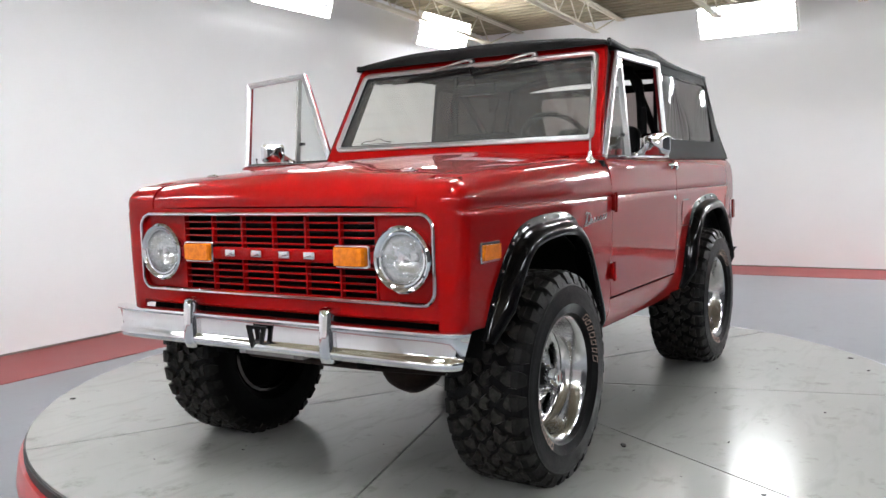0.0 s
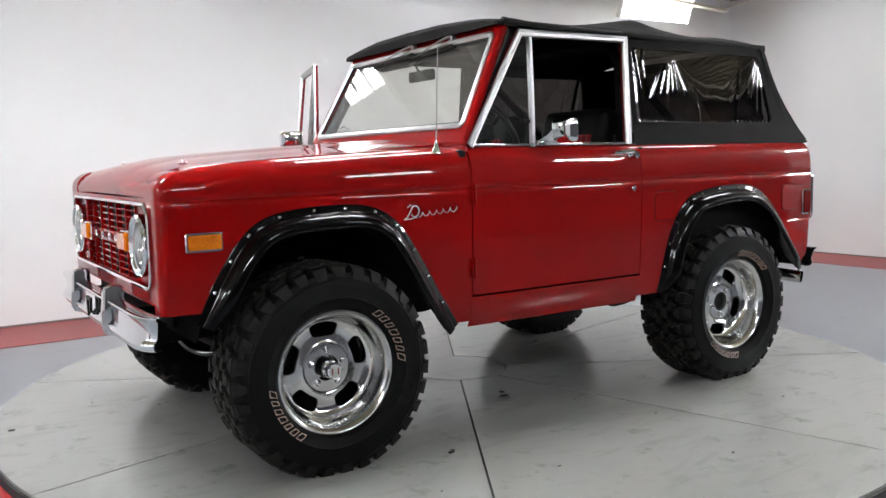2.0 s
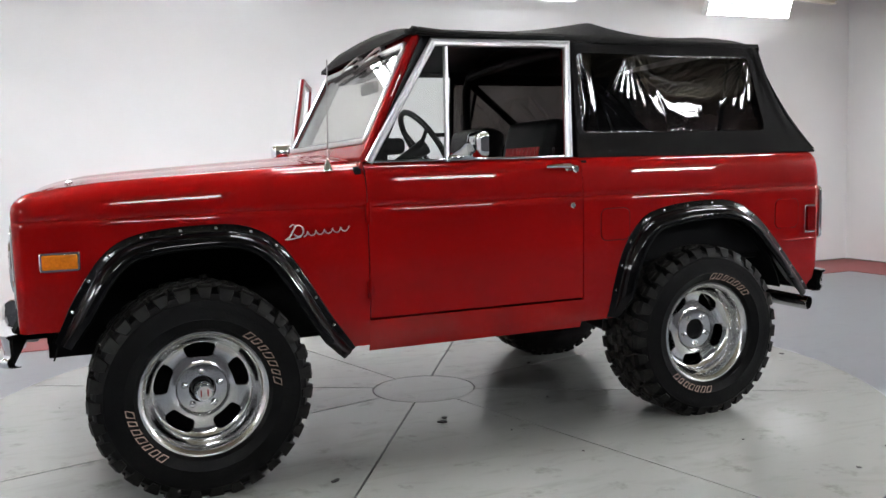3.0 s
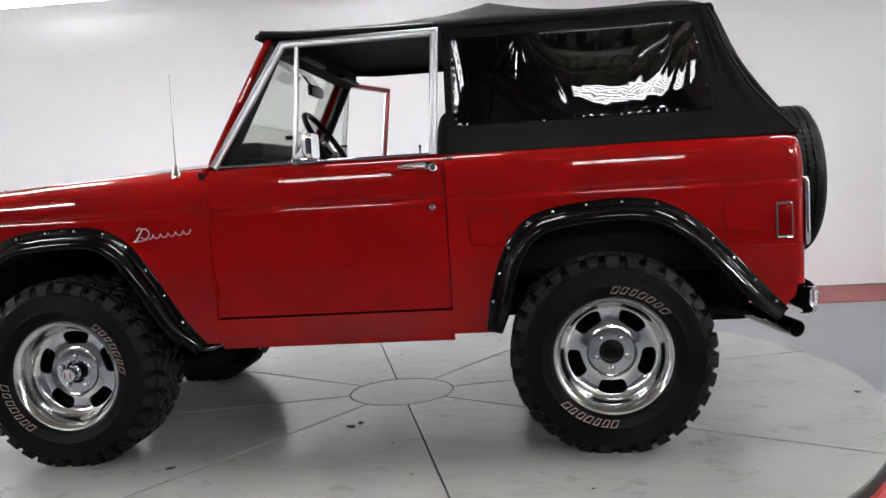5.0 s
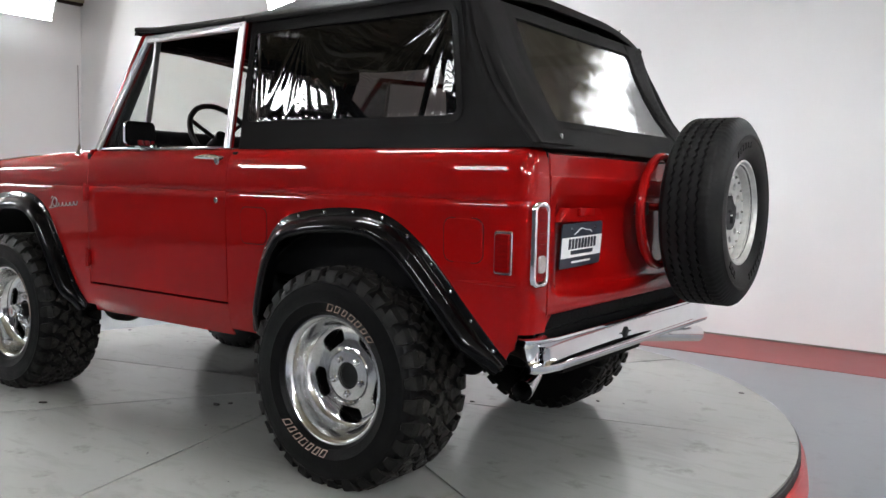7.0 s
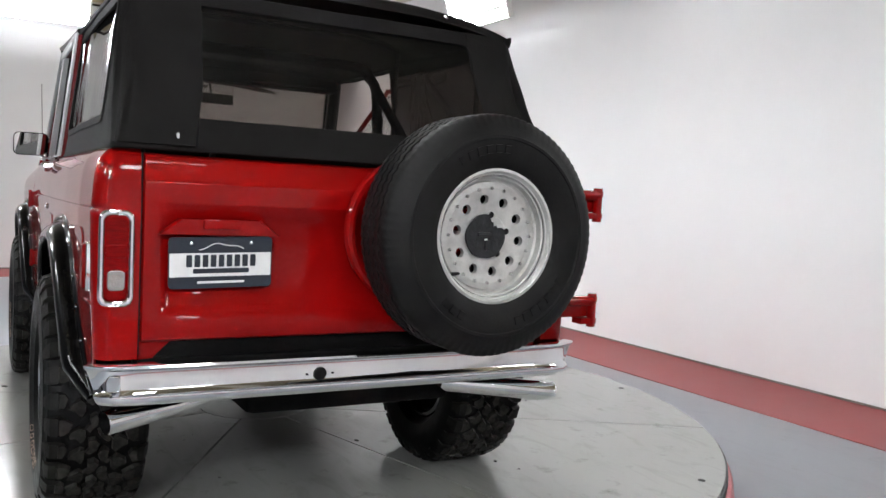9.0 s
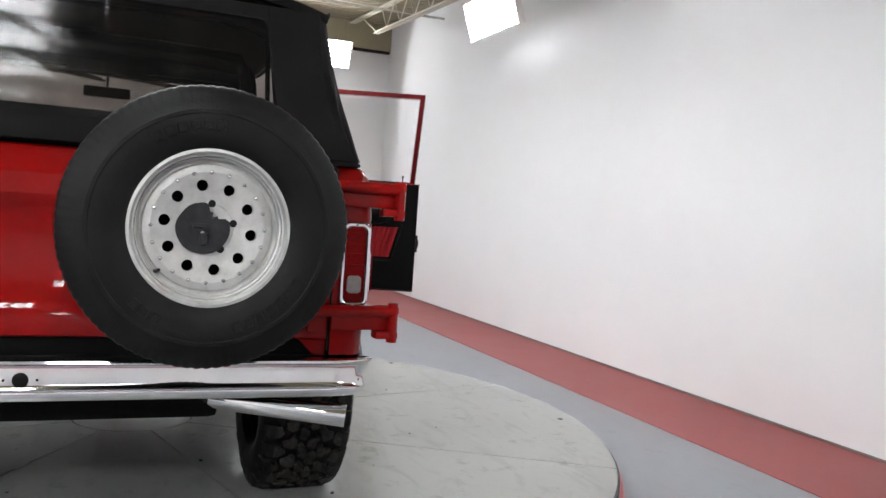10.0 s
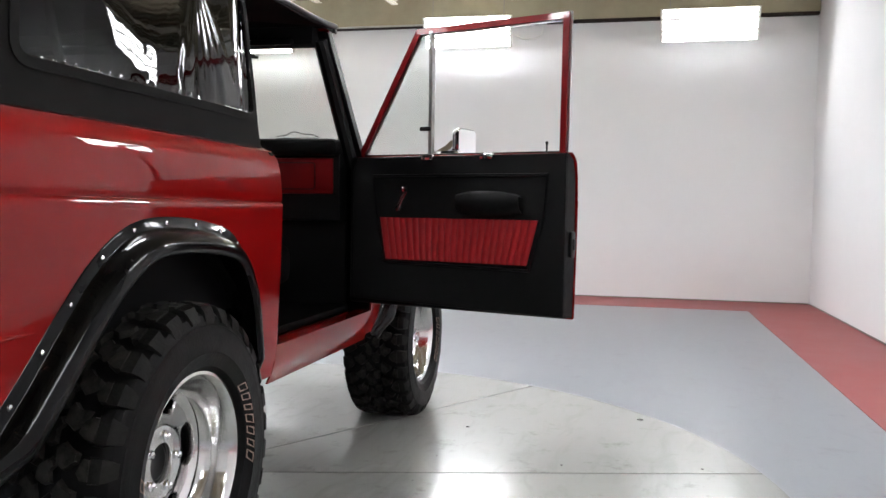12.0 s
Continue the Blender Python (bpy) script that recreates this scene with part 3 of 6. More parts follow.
def quarter(s):
    """Rear body side: quarter panel wrapped round to the tail-lamp face."""
    zb, ax = bottom_from(REAR_ARCH, 0.045, (lambda x: np.interp(x, [-1.95, -1.87], [0.625, 0.575]), lambda x: 0.498))
    xs = sorted(set([-0.524, -0.55, -0.60] + [round(a, 4) for a in ax] + [-1.88, -1.9]), reverse=True)
    xs = [x for x in xs if -1.9001 <= x <= -0.524]
    cols = [("s", x) for x in xs] + [("c", a) for a in (15, 30, 45, 60, 75, 90)] + [("f", f) for f in (0.35, 0.7, 1.0)]
    tops = TOPS + [1.14, 1.17, 1.195, 1.212, 1.226, 1.238, 1.246, 1.25]
    rows = []
    r = 0.05

    def pt(col, z):
        k, v = col
        x = v if k == "s" else -1.9
        Y = yside(z, x)
        lean = (0.846 - float(np.interp(z, ZP, YP))) * 0.6 if z > 1.1 else 0.0
        if k == "s":
            return (x, s * Y, z)
        if k == "c":
            a = radians(v)
            return (-1.9 - (r - lean) * math.sin(a), s * (Y - r + r * math.cos(a)), z)
        return (-1.95 + lean, s * ((Y - r) * (1 - v) + 0.706 * v), z)
    zlow = [zb(c[1]) if c[0] == "s" else 0.645 for c in cols]
    for f in LOW[:-1]:
        rows.append([pt(c, zl + (1.045 - zl) * f) for c, zl in zip(cols, zlow)])
    for z in tops:
        rows.append([pt(c, z) for c in cols])
    # the rolled rail on top
    rows.append([(p[0], p[1] - s * 0.03, 1.2505) for p in rows[-1]])
    b = bmesh.new()
    grid(b, rows)
    bmesh.ops.recalc_face_normals(b, faces=b.faces)
    return b


def fender(s):
    """Front wing, wrapped round to the nose and over to the bonnet seam."""
    zb, ax = bottom_from(FRONT_ARCH, 0.045, (lambda x: 0.497, lambda x: np.interp(x, [1.6, 1.70], [0.67, 0.672])))
    xs = sorted(set([0.489, 0.52] + [round(a, 4) for a in ax] + [1.66, 1.70]))
    xs = [x for x in xs if 0.489 <= x <= 1.7001]
    cols = [("s", x) for x in xs] + [("c", a) for a in (12, 24, 36, 48, 60, 75, 90)] + [("f", f) for f in (0.3, 0.6, 1.0)]
    r, SEAM = 0.05, 0.652
    zt = lambda x: float(np.interp(x, [0.48, 0.8, 1.24, 1.5, 1.64, 1.70, 1.74, 1.78], [1.252, 1.242, 1.222, 1.206, 1.190, 1.176, 1.158, 1.136]))

    def pt(col, z, inset):
        k, v = col
        x = v if k == "s" else 1.70
        rr = max(0.010, r - inset * 0.5)
        xc = 1.79 - inset - rr
        Y = yside(min(z, 1.09), x) - inset
        if k == "s":
            return (min(x, xc), s * Y, z)
        if k == "c":
            a = radians(v)
            return (xc + rr * math.sin(a), s * (Y - rr + rr * math.cos(a)), z)
        return (xc + rr, s * ((Y - rr) * (1 - v) + (SEAM if z > 1.06 else 0.7275) * v), z)
    rows = []
    zlow = [zb(c[1]) if c[0] == "s" else 0.672 + 0.0 * c[1] for c in cols]
    for f in LOW[:-1]:
        rows.append([pt(c, zl + (1.045 - zl) * f, 0.0) for c, zl in zip(cols, zlow)])
    for z in TOPS:
        rows.append([pt(c, z, 0.0) for c in cols])

    def ztop(c):
        if c[0] == "s":
            return zt(c[1])
        return 1.179
    for q in (18, 36, 54, 70, 82, 90):
        a = radians(q)
        rows.append([pt(c, 1.105 + (ztop(c) - 1.105) * math.sin(a), 0.095 * (1 - math.cos(a))) for c in cols])
    rows.append([(min(c[1], 1.672) if c[0] == "s" else 1.672, s * SEAM, ztop(c) + 0.003) for c in cols])
    rows.append([(p[0], s * (SEAM - 0.001), p[2] - 0.02) for p in rows[-1]])
    b = bmesh.new()
    grid(b, rows)
    bmesh.ops.recalc_face_normals(b, faces=b.faces)
    return b


for s in (1, -1):
    part("quarter_panel", quarter(s), RED, CAR, solid=0.006, smooth=58)
    part("front_fender", fender(s), RED, CAR, solid=0.006, smooth=58)
    # sill under the door
    b = bmesh.new()
    xs = np.linspace(-0.524, 0.489, 8)
    grid(b, [[(x, s * yside(z, x), z) for x in xs] for z in (0.47, 0.50, 0.54, 0.58, 0.603)] + [[(x, s * 0.76, 0.606) for x in xs]])
    bmesh.ops.recalc_face_normals(b, faces=b.faces)
    part("rocker_sill", b, RED, CAR, solid=0.006)
    # door shut faces, coloured black so the gaps round the door look shaded
    b = bmesh.new()
    box(b, (-0.545, s * 0.765, 0.92), (0.03, 0.11, 0.63), 0.006)
    part("rear_door_jamb", b, UNDER, CAR)
    b = bmesh.new()
    box(b, (0.515, s * 0.76, 0.92), (0.03, 0.12, 0.63), 0.006)
    part("front_door_jamb", b, UNDER, CAR)


# bonnet
HX = [0.505, 0.65, 0.8, 1.0, 1.2, 1.4, 1.55, 1.66, 1.72, 1.757, 1.778, 1.788, 1.786]
HZ = [1.262, 1.256, 1.248, 1.238, 1.227, 1.215, 1.206, 1.193, 1.178, 1.158, 1.135, 1.112, 1.088]
bm = bmesh.new()
ys = np.linspace(-0.648, 0.648, 27)
rows = []
for x, z in zip(HX, HZ):
    k = float(np.interp(x, [0.5, 1.5, 1.72, 1.79], [1.0, 0.8, 0.35, 0.0]))
    row = []
    for y in ys:
        u = abs(y) / 0.648
        bulge = 0.030 * (1 - u ** 2.4) + 0.012 * max(0.0, 1 - (abs(y) / 0.30) ** 4)
        hx = x
        row.append((hx, float(y), z + k * bulge - 0.006 * (1 - k) * u ** 4))
    rows.append(row)
grid(bm, rows)
bmesh.ops.recalc_face_normals(bm, faces=bm.faces)
HOOD = part("hood", bm, RED, CAR, solid=0.008, smooth=45)
for y in (-0.50, 0.50):
    b = bmesh.new()
    p = [(0.036 * math.cos(a) * 0.5, 0.036 * math.sin(a)) for a in np.linspace(0, 6.283, 17)[:-1]]
    plate(b, p, lambda u, v, d: (1.60 + u, y + v, 1.207 + d), 0.006, 0.003)
    box(b, (1.603, y, 1.214), (0.012, 0.034, 0.007), 0.002)
    part("hood_latch", tidy(b), CHROME, HOOD)

# cowl in front of the windscreen
bm = bmesh.new()
ys = np.linspace(-0.80, 0.80, 17)
grid(bm, [[(x, float(y), z + 0.012 * (1 - (y / 0.8) ** 2)) for y in ys] for x, z in ((0.50, 1.246), (0.498, 1.253), (0.48, 1.262), (0.44, 1.262), (0.43, 1.25))])
bmesh.ops.recalc_face_normals(bm, faces=bm.faces)
part("cowl", bm, RED, CAR, solid=0.006)

for s in (1, -1):
    b = bmesh.new()
    box(b, (0.500, s * 0.797, 1.238), (0.020, 0.050, 0.026), 0.007)
    part("cowl_end", b, RED, CAR)

# ---- nose ----
FX = 1.79
bm = bmesh.new()
outer = [(y, z) for y, z in rrect(1.456, 0.376, 0.004, 6)]
inner = [(y, z) for y, z in rrect(1.425, 0.300, 0.05, 6)]
CZ = 0.908
vo = [bm.verts.new((FX, y, 0.894 + z)) for y, z in outer]
vi = [bm.verts.new((FX + 0.002, y, CZ + z)) for y, z in inner]
vb = [bm.verts.new((FX - 0.022, y, CZ + z)) for y, z in inner]
k = len(vo)
for j in range(k):
    bm.faces.new((vo[j], vo[(j + 1) % k], vi[(j + 1) % k], vi[j]))
    bm.faces.new((vi[j], vi[(j + 1) % k], vb[(j + 1) % k], vb[j]))
bmesh.ops.recalc_face_normals(bm, faces=bm.faces)
part("front_panel", bm, RED, CAR, solid=0.006, smooth=40)
bm = bmesh.new()
ys = np.linspace(-0.73, 0.73, 12)
grid(bm, [[(x, float(y), z) for y in ys] for x, z in ((1.790, 0.7055), (1.787, 0.700), (1.778, 0.696), (1.74, 0.694))])
part("front_lip", bm, RED, CAR, solid=0.004)
# black board behind the slot over the bumper, standing in for its shade
bm = bmesh.new()
box(bm, (1.70, 0, 0.66), (0.02, 1.30, 0.12), 0.004)
part("gap_shade_board", bm, UNDER, CAR)
bm = bmesh.new()
loop_bar(bm, [(FX + 0.003, y, CZ + z) for y, z in rrect(1.437, 0.306, 0.052, 6)], [(0.0065, 0.0), (0.0065, 0.005), (0.003, 0.009), (-0.003, 0.009), (-0.0065, 0.005), (-0.0065, 0.0)], (1, 0, 0))
part("grille_moulding", tidy(bm), CHROME, CAR)

# grille: red bars before a dark core
GX = 1.777
bm = bmesh.new()
box(bm, (1.70, 0, 0.915), (0.02, 1.30, 0.33))
part("radiator_core", bm, UNDER, CAR)
bm = bmesh.new()
box(bm, (GX - 0.002, 0, 0.909), (0.026, 0.952, 0.050), 0.008)
GRILLE = part("grille", bm, RED, CAR, "red slatted grille with chrome badge blocks")
for s in (1, -1):
    bm = bmesh.new()
    # side cheeks that carry the lamps
    rim, eye = [], []
    for i in range(48):
        u, v = math.cos(2 * math.pi * i / 48), math.sin(2 * math.pi * i / 48)
        m = max(abs(u), abs(v))
        rim.append((s * 0.5935 + 0.1185 * u / m, 0.909 + 0.147 * v / m))
        eye.append((s * 0.595 + 0.098 * u, 0.909 + 0.098 * v))
    ring_frame(bm, rim, eye, lambda u, v, d: (GX - 0.02 + d, u, v), 0.02)
    part("lamp_cheek", tidy(bm), RED, GRILLE, smooth=25)
NR = 4
for half, (za, zb_) in (("upper", (0.950, 1.056)), ("lower", (0.762, 0.868))):
    for i in range(NR + 1):
        z = za + (zb_ - za) * i / NR
        bm = bmesh.new()
        box(bm, (GX - 0.008, 0, z), (0.022, 0.952, 0.0068), 0.002)
        part("grille_bar", bm, RED, GRILLE)
for i in range(7):
    y = -0.476 + 0.952 * i / 6
    bm = bmesh.new()
    box(bm, (GX - 0.004, y, 0.909), (0.022, 0.008, 0.294), 0.002)
    part("grille_post", bm, RED, GRILLE)
for y in (-0.212, -0.075, 0.065, 0.185):
    bm = bmesh.new()
    box(bm, (GX + 0.017, y, 0.911), (0.010, 0.052, 0.026), 0.003)
    box(bm, (GX + 0.022, y, 0.911), (0.006, 0.018, 0.007), 0.001)
    part("grille_badge", bm, CHROME, GRILLE, "small plain chrome badge block")

for s in (1, -1):
    hl = bmesh.new()
    lathe(hl, [(0.098, -0.02), (0.113, -0.02), (0.117, 0.010), (0.115, 0.030), (0.108, 0.037), (0.099, 0.033), (0.090, 0.020), (0.086, 0.010)], 48, centre=(GX, s * 0.595, 0.909), axis="x")
    H = part("headlight", tidy(hl), CHROME, CAR, "round sealed headlight with chrome rim")
    b = bmesh.new()
    rg = lathe(b, [(0.088, 0.010), (0.082, 0.019), (0.065, 0.030), (0.042, 0.037), (0.02, 0.040), (0.001, 0.0405)], 48, centre=(GX, s * 0.595, 0.909), axis="x")
    part("lens", tidy(b), LAMP_GLASS, H, "ribbed clear glass lens")
    b = bmesh.new()
    lathe(b, [(0.0885, 0.0105), (0.083, -0.012), (0.070, -0.034), (0.048, -0.050), (0.022, -0.058), (0.001, -0.060)], 40, centre=(GX, s * 0.595, 0.909), axis="x")
    part("reflector", tidy(b), REFLECTOR, H)
    b = bmesh.new()
    lathe(b, [(0.001, 0.006), (0.012, 0.004), (0.017, -0.006), (0.015, -0.055)], 14, centre=(GX, s * 0.595, 0.909), axis="x")
    part("bulb_shield", tidy(b), CHROME, H)
    b = bmesh.new()
    lathe(b, [(0.0925, 0.016), (0.0925, 0.027), (0.087, 0.025), (0.087, 0.014)], 48, centre=(GX, s * 0.595, 0.909), axis="x")
    part("retaining_ring", tidy(b), CHROME, H)
    for a in (90, 210, 330, 20):
        b = bmesh.new()
        box(b, (GX + 0.035, s * 0.595 + 0.106 * math.cos(radians(a)), 0.909 + 0.106 * math.sin(radians(a))), (0.006, 0.008, 0.008), 0.002)
        part("screw", b, PLASTIC, H)
    # indicator beside it
    b = bmesh.new()
    plate(b, [(s * 0.382 + y, 0.913 + z) for y, z in rrect(0.158, 0.082, 0.012, 4)], lambda u, v, d: (GX - 0.004 + d, u, v), 0.030, 0.004)
    T = part("indicator_lamp", tidy(b), CHROME, CAR, "chrome-rimmed amber indicator lamp")
    b = bmesh.new()
    plate(b, [(s * 0.378 + y, 0.913 + z) for y, z in rrect(0.138, 0.070, 0.010, 4)], lambda u, v, d: (GX + 0.02 + d, u, v), 0.024, 0.008)
    part("lens", tidy(b), AMBER, T, "amber ribbed plastic lens")
    # side marker on the wing
    b = bmesh.new()
    ym = s * (yside(0.93, 1.635) - 0.002)
    plate(b, [(1.636 + x, 0.926 + z) for x, z in rrect(0.135, 0.072, 0.010, 4)], lambda u, v, d: (u, ym + s * d, v), 0.012, 0.004)
    T = part("side_marker", tidy(b), CHROME, CAR, "amber side marker in a chrome frame")
    b = bmesh.new()
    plate(b, [(1.636 + x, 0.926 + z) for x, z in rrect(0.118, 0.054, 0.006, 3)], lambda u, v, d: (u, ym + s * (0.008 + d), v), 0.013, 0.004)
    part("lens", tidy(b), AMBER, T)
    b = bmesh.new()
    ym2 = s * (yside(0.9, -1.86) - 0.002)
    plate(b, [(-1.861 + x, 0.906 + z) for x, z in rrect(0.068, 0.142, 0.008, 4)], lambda u, v, d: (u, ym2 + s * d, v), 0.012, 0.004)
    T = part("side_marker", tidy(b), CHROME, CAR, "red rear side marker in a chrome frame")
    b = bmesh.new()
    plate(b, [(-1.861 + x, 0.906 + z) for x, z in rrect(0.052, 0.126, 0.006, 3)], lambda u, v, d: (u, ym2 + s * (0.008 + d), v), 0.013, 0.004)
    part("lens", tidy(b), LENS_RED, T)


# ---- flares ----
def flare(pts, s):
    L = smooth_line([(x, 0, z) for x, z in pts], 6)
    cx = pts[0][0] * 0.5 + pts[-1][0] * 0.5
    prof = [(-0.004, 0.000), (0.000, 0.004), (0.026, 0.006), (0.032, 0.010), (0.036, 0.024), (0.046, 0.044), (0.066, 0.060), (0.086, 0.066), (0.100, 0.062), (0.104, 0.052), (0.098, 0.050), (0.086, 0.050), (0.070, 0.02), (0.066, -0.04)]
    rows, nrms = [], []
    for i, p in enumerate(L):
        t = (L[min(i + 1, len(L) - 1)] - L[max(i - 1, 0)]).normalized()
        nrm = Vector((t.z, 0, -t.x))
        if nrm.dot(Vector((cx, 0, 0.40)) - p) < 0:
            nrm = -nrm
        e = min(1.0, 0.35 + 0.65 * min(i, len(L) - 1 - i) / 4)
        nrms.append(nrm)
        row = []
        for a, h in prof:
            q = p + nrm * a * 0.84 * (0.6 + 0.4 * e)
            row.append((q.x, s * (yside(max(q.z, 0.50), q.x) + 0.9 * h * e), q.z))
        rows.append(row)
    b = bmesh.new()
    grid(b, rows)
    bmesh.ops.recalc_face_normals(b, faces=b.faces)
    F = part("fender_flare", b, GLOSS_BLACK, CAR, "glossy black plastic wheel-arch flare", solid=0.004, smooth=60)
    # fixing screws along the flange
    d = 0.0
    for i in range(1, len(L) - 1):
        d += (L[i] - L[i - 1]).length
        if d > 0.115:
            d = 0
            q = L[i] + nrms[i] * 0.012
            b = bmesh.new()
            yy = yside(max(q.z, 0.5), q.x) + 0.004
            rg = lathe(b, [(0.0065, 0.0), (0.0062, s * 0.004), (0.003, s * 0.006)], 10, centre=(q.x, s * yy, q.z), axis="y")
            disc(b, rg[-1])
            part("screw", tidy(b), CHROME, F)


# ---- wheel wells and underside ----
def well(x0, s):
    b = bmesh.new()
    rows = []
    for a in np.linspace(14, 166, 20):
        c, q = math.cos(radians(a)), math.sin(radians(a))
        rows.append([(x0 + 0.53 * c, s * y, 0.44 + 0.53 * max(q, -0.1)) for y in (0.45, 0.60, 0.74, 0.825)])
    grid(b, rows)
    # inner wall
    mid = [r[0] for r in rows]
    cen = b.verts.new((x0, s * 0.45, 0.44))
    vs = [b.verts.new(p) for p in mid]
    for i in range(len(vs) - 1):
        b.faces.new((cen, vs[i], vs[i + 1]))
    part("wheel_well", tidy(b), UNDER, CAR, solid=0.006, smooth=60)


for s in (1, -1):
    flare(FRONT_ARCH, s)
    flare(REAR_ARCH, s)
    well(1.1685, s)
    well(-1.1685, s)

bm = bmesh.new()
for s in (1, -1):
    box(bm, (-0.05, s * 0.36, 0.545), (3.55, 0.07, 0.10), 0.008)
for x in (-1.75, -0.85, -0.1, 0.6, 1.62):
    box(bm, (x, 0, 0.54), (0.07, 0.72, 0.07), 0.008)
part("chassis_frame", bm, UNDER, CAR)
bm = bmesh.new()
box(bm, (0.02, 0, 0.585), (1.0, 1.50, 0.02), 0.004)
box(bm, (-1.2, 0, 0.70), (1.35, 0.90, 0.02), 0.004)
box(bm, (1.15, 0, 0.78), (1.15, 0.90, 0.02), 0.004)
part("floor_pan", bm, UNDER, CAR)
bm = bmesh.new()
box(bm, (-1.60, -0.02, 0.50), (0.48, 0.74, 0.16), 0.03)
part("fuel_tank", bm, UNDER, CAR)
bm = bmesh.new()
box(bm, (-0.25, 0.05, 0.49), (0.75, 0.28, 0.20), 0.05)
box(bm, (0.55, 0.0, 0.52), (0.6, 0.34, 0.20), 0.05)
part("gearbox", bm, UNDER, CAR)
for x, yd in ((1.1685, 0.20), (-1.1685, 0.0)):
    bm = bmesh.new()
    tube(bm, [(x, -0.60, 0.403), (x, -0.1 + yd - 0.1, 0.403), (x, yd, 0.403), (x, yd + 0.2, 0.403), (x, 0.60, 0.403)], 0.042, 14)
    lathe(bm, [(0.001, -0.13), (0.08, -0.12), (0.13, -0.05), (0.135, 0.03), (0.10, 0.10), (0.05, 0.14), (0.001, 0.15)], 24, centre=(x, yd, 0.40), axis="x")
    part("axle", tidy(bm), RUSTY if x > 0 else UNDER, CAR)
    for s in (1, -1):
        bm = bmesh.new()
        tube(bm, [(x - 0.10, s * 0.47, 0.36), (x - 0.06, s * 0.44, 0.80)], 0.022, 10)
        part("shock_absorber", bm, STEEL, CAR)
bm = bmesh.new()
tube(bm, smooth_line([(1.42, -0.50, 0.42), (1.42, 0.1, 0.42), (1.40, 0.50, 0.43)], 4), 0.016, 8)
tube(bm, [(1.30, 0.55, 0.47), (1.36, 0.0, 0.50), (1.36, -0.35, 0.54)], 0.013, 8)
part("steering_linkage", bm, RUSTY, CAR)
# black bar filling the shaded gap behind the bumper at the tail
bm = bmesh.new()
box(bm, (-1.90, 0, 0.60), (0.05, 1.40, 0.08), 0.01)
part("rear_crossmember", bm, UNDER, CAR)
for s, pts in ((1, [(-1.35, 0.30, 0.50), (-1.62, 0.36, 0.495), (-1.74, 0.44, 0.49), (-1.80, 0.50, 0.485)]), (-1, [(-1.35, -0.30, 0.50), (-1.72, -0.27, 0.50), (-1.79, -0.30, 0.496), (-1.835, -0.37, 0.487)])):
    bm = bmesh.new()
    tube(bm, smooth_line(pts, 5), 0.024, 12)
    EX = part("exhaust_pipe", bm, RUSTY, CAR)
    bm = bmesh.new()
    if s > 0:
        a, e = Vector((-1.80, 0.47, 0.488)), Vector((-1.915, 0.785, 0.457))
    else:
        a, e = Vector((-1.83, -0.36, 0.488)), Vector((-1.955, -0.772, 0.447))
    d = (e - a).normalized()
    tube(bm, [a, a + d * 0.02, e - d * 0.004, e], [0.029, 0.036, 0.036, 0.0345], 20, caps=False)
    part("exhaust_tip", tidy(bm), CHROME, EX, "polished chrome exhaust tip")
    bm = bmesh.new()
    tube(bm, [e, e - d * 0.01, a + d * 0.1, a + d * 0.099], [0.0325, 0.030, 0.030, 0.001], 20, caps=False)
    part("exhaust_bore", tidy(bm), UNDER, EX)


# ---- bumpers ----
def bumper(name, sx, x, z0, z1, half, wrap, label):
    """A pressed chrome bar: prof is (z share, depth)."""
    prof = [(1.0, -0.050), (1.0, -0.008), (0.985, 0.000), (0.93, 0.002), (0.885, -0.002), (0.85, -0.010), (0.40, -0.010), (0.30, -0.002), (0.25, 0.008), (0.15, 0.010), (0.04, 0.004), (0.0, -0.010), (0.0, -0.050)]
    ys = list(np.linspace(-half + 0.14, half - 0.14, 15))
    path = [(-half, -wrap, -0.8), (-half + 0.02, -wrap * 0.6, -0.6), (-half + 0.06, -wrap * 0.25, -0.3)] + [(float(y), 0.004 * (1 - (y / half) ** 2), 0) for y in ys] + [(half - 0.06, -wrap * 0.25, 0.3), (half - 0.02, -wrap * 0.6, 0.6), (half, -wrap, 0.8)]
    b = bmesh.new()
    rows = []
    for y, dx, k in path:
        row = []
        for f, d in prof:
            nx, ny = math.cos(k), math.sin(k)
            cut = 0.050 * abs(k) * (1 - f) * (1 if y > 0 else -1)
            row.append((x + sx * (dx + d * nx), y + d * ny * 0.5 - cut, z0 + (z1 - z0) * f))
        rows.append(row)
    grid(b, rows)
    bmesh.ops.recalc_face_normals(b, faces=b.faces)
    B = part(name, b, CHROME, CAR, label, solid=0.003, smooth=50)
    # dark box inside, standing in for the shade of the open channel
    b = bmesh.new()
    box(b, (x - sx * 0.045, 0, (z0 + z1) / 2), (0.03, 2 * half - 0.09, (z1 - z0) * 0.86), 0.006)
    part("bumper_shade_fill", b, UNDER, B)
    return B


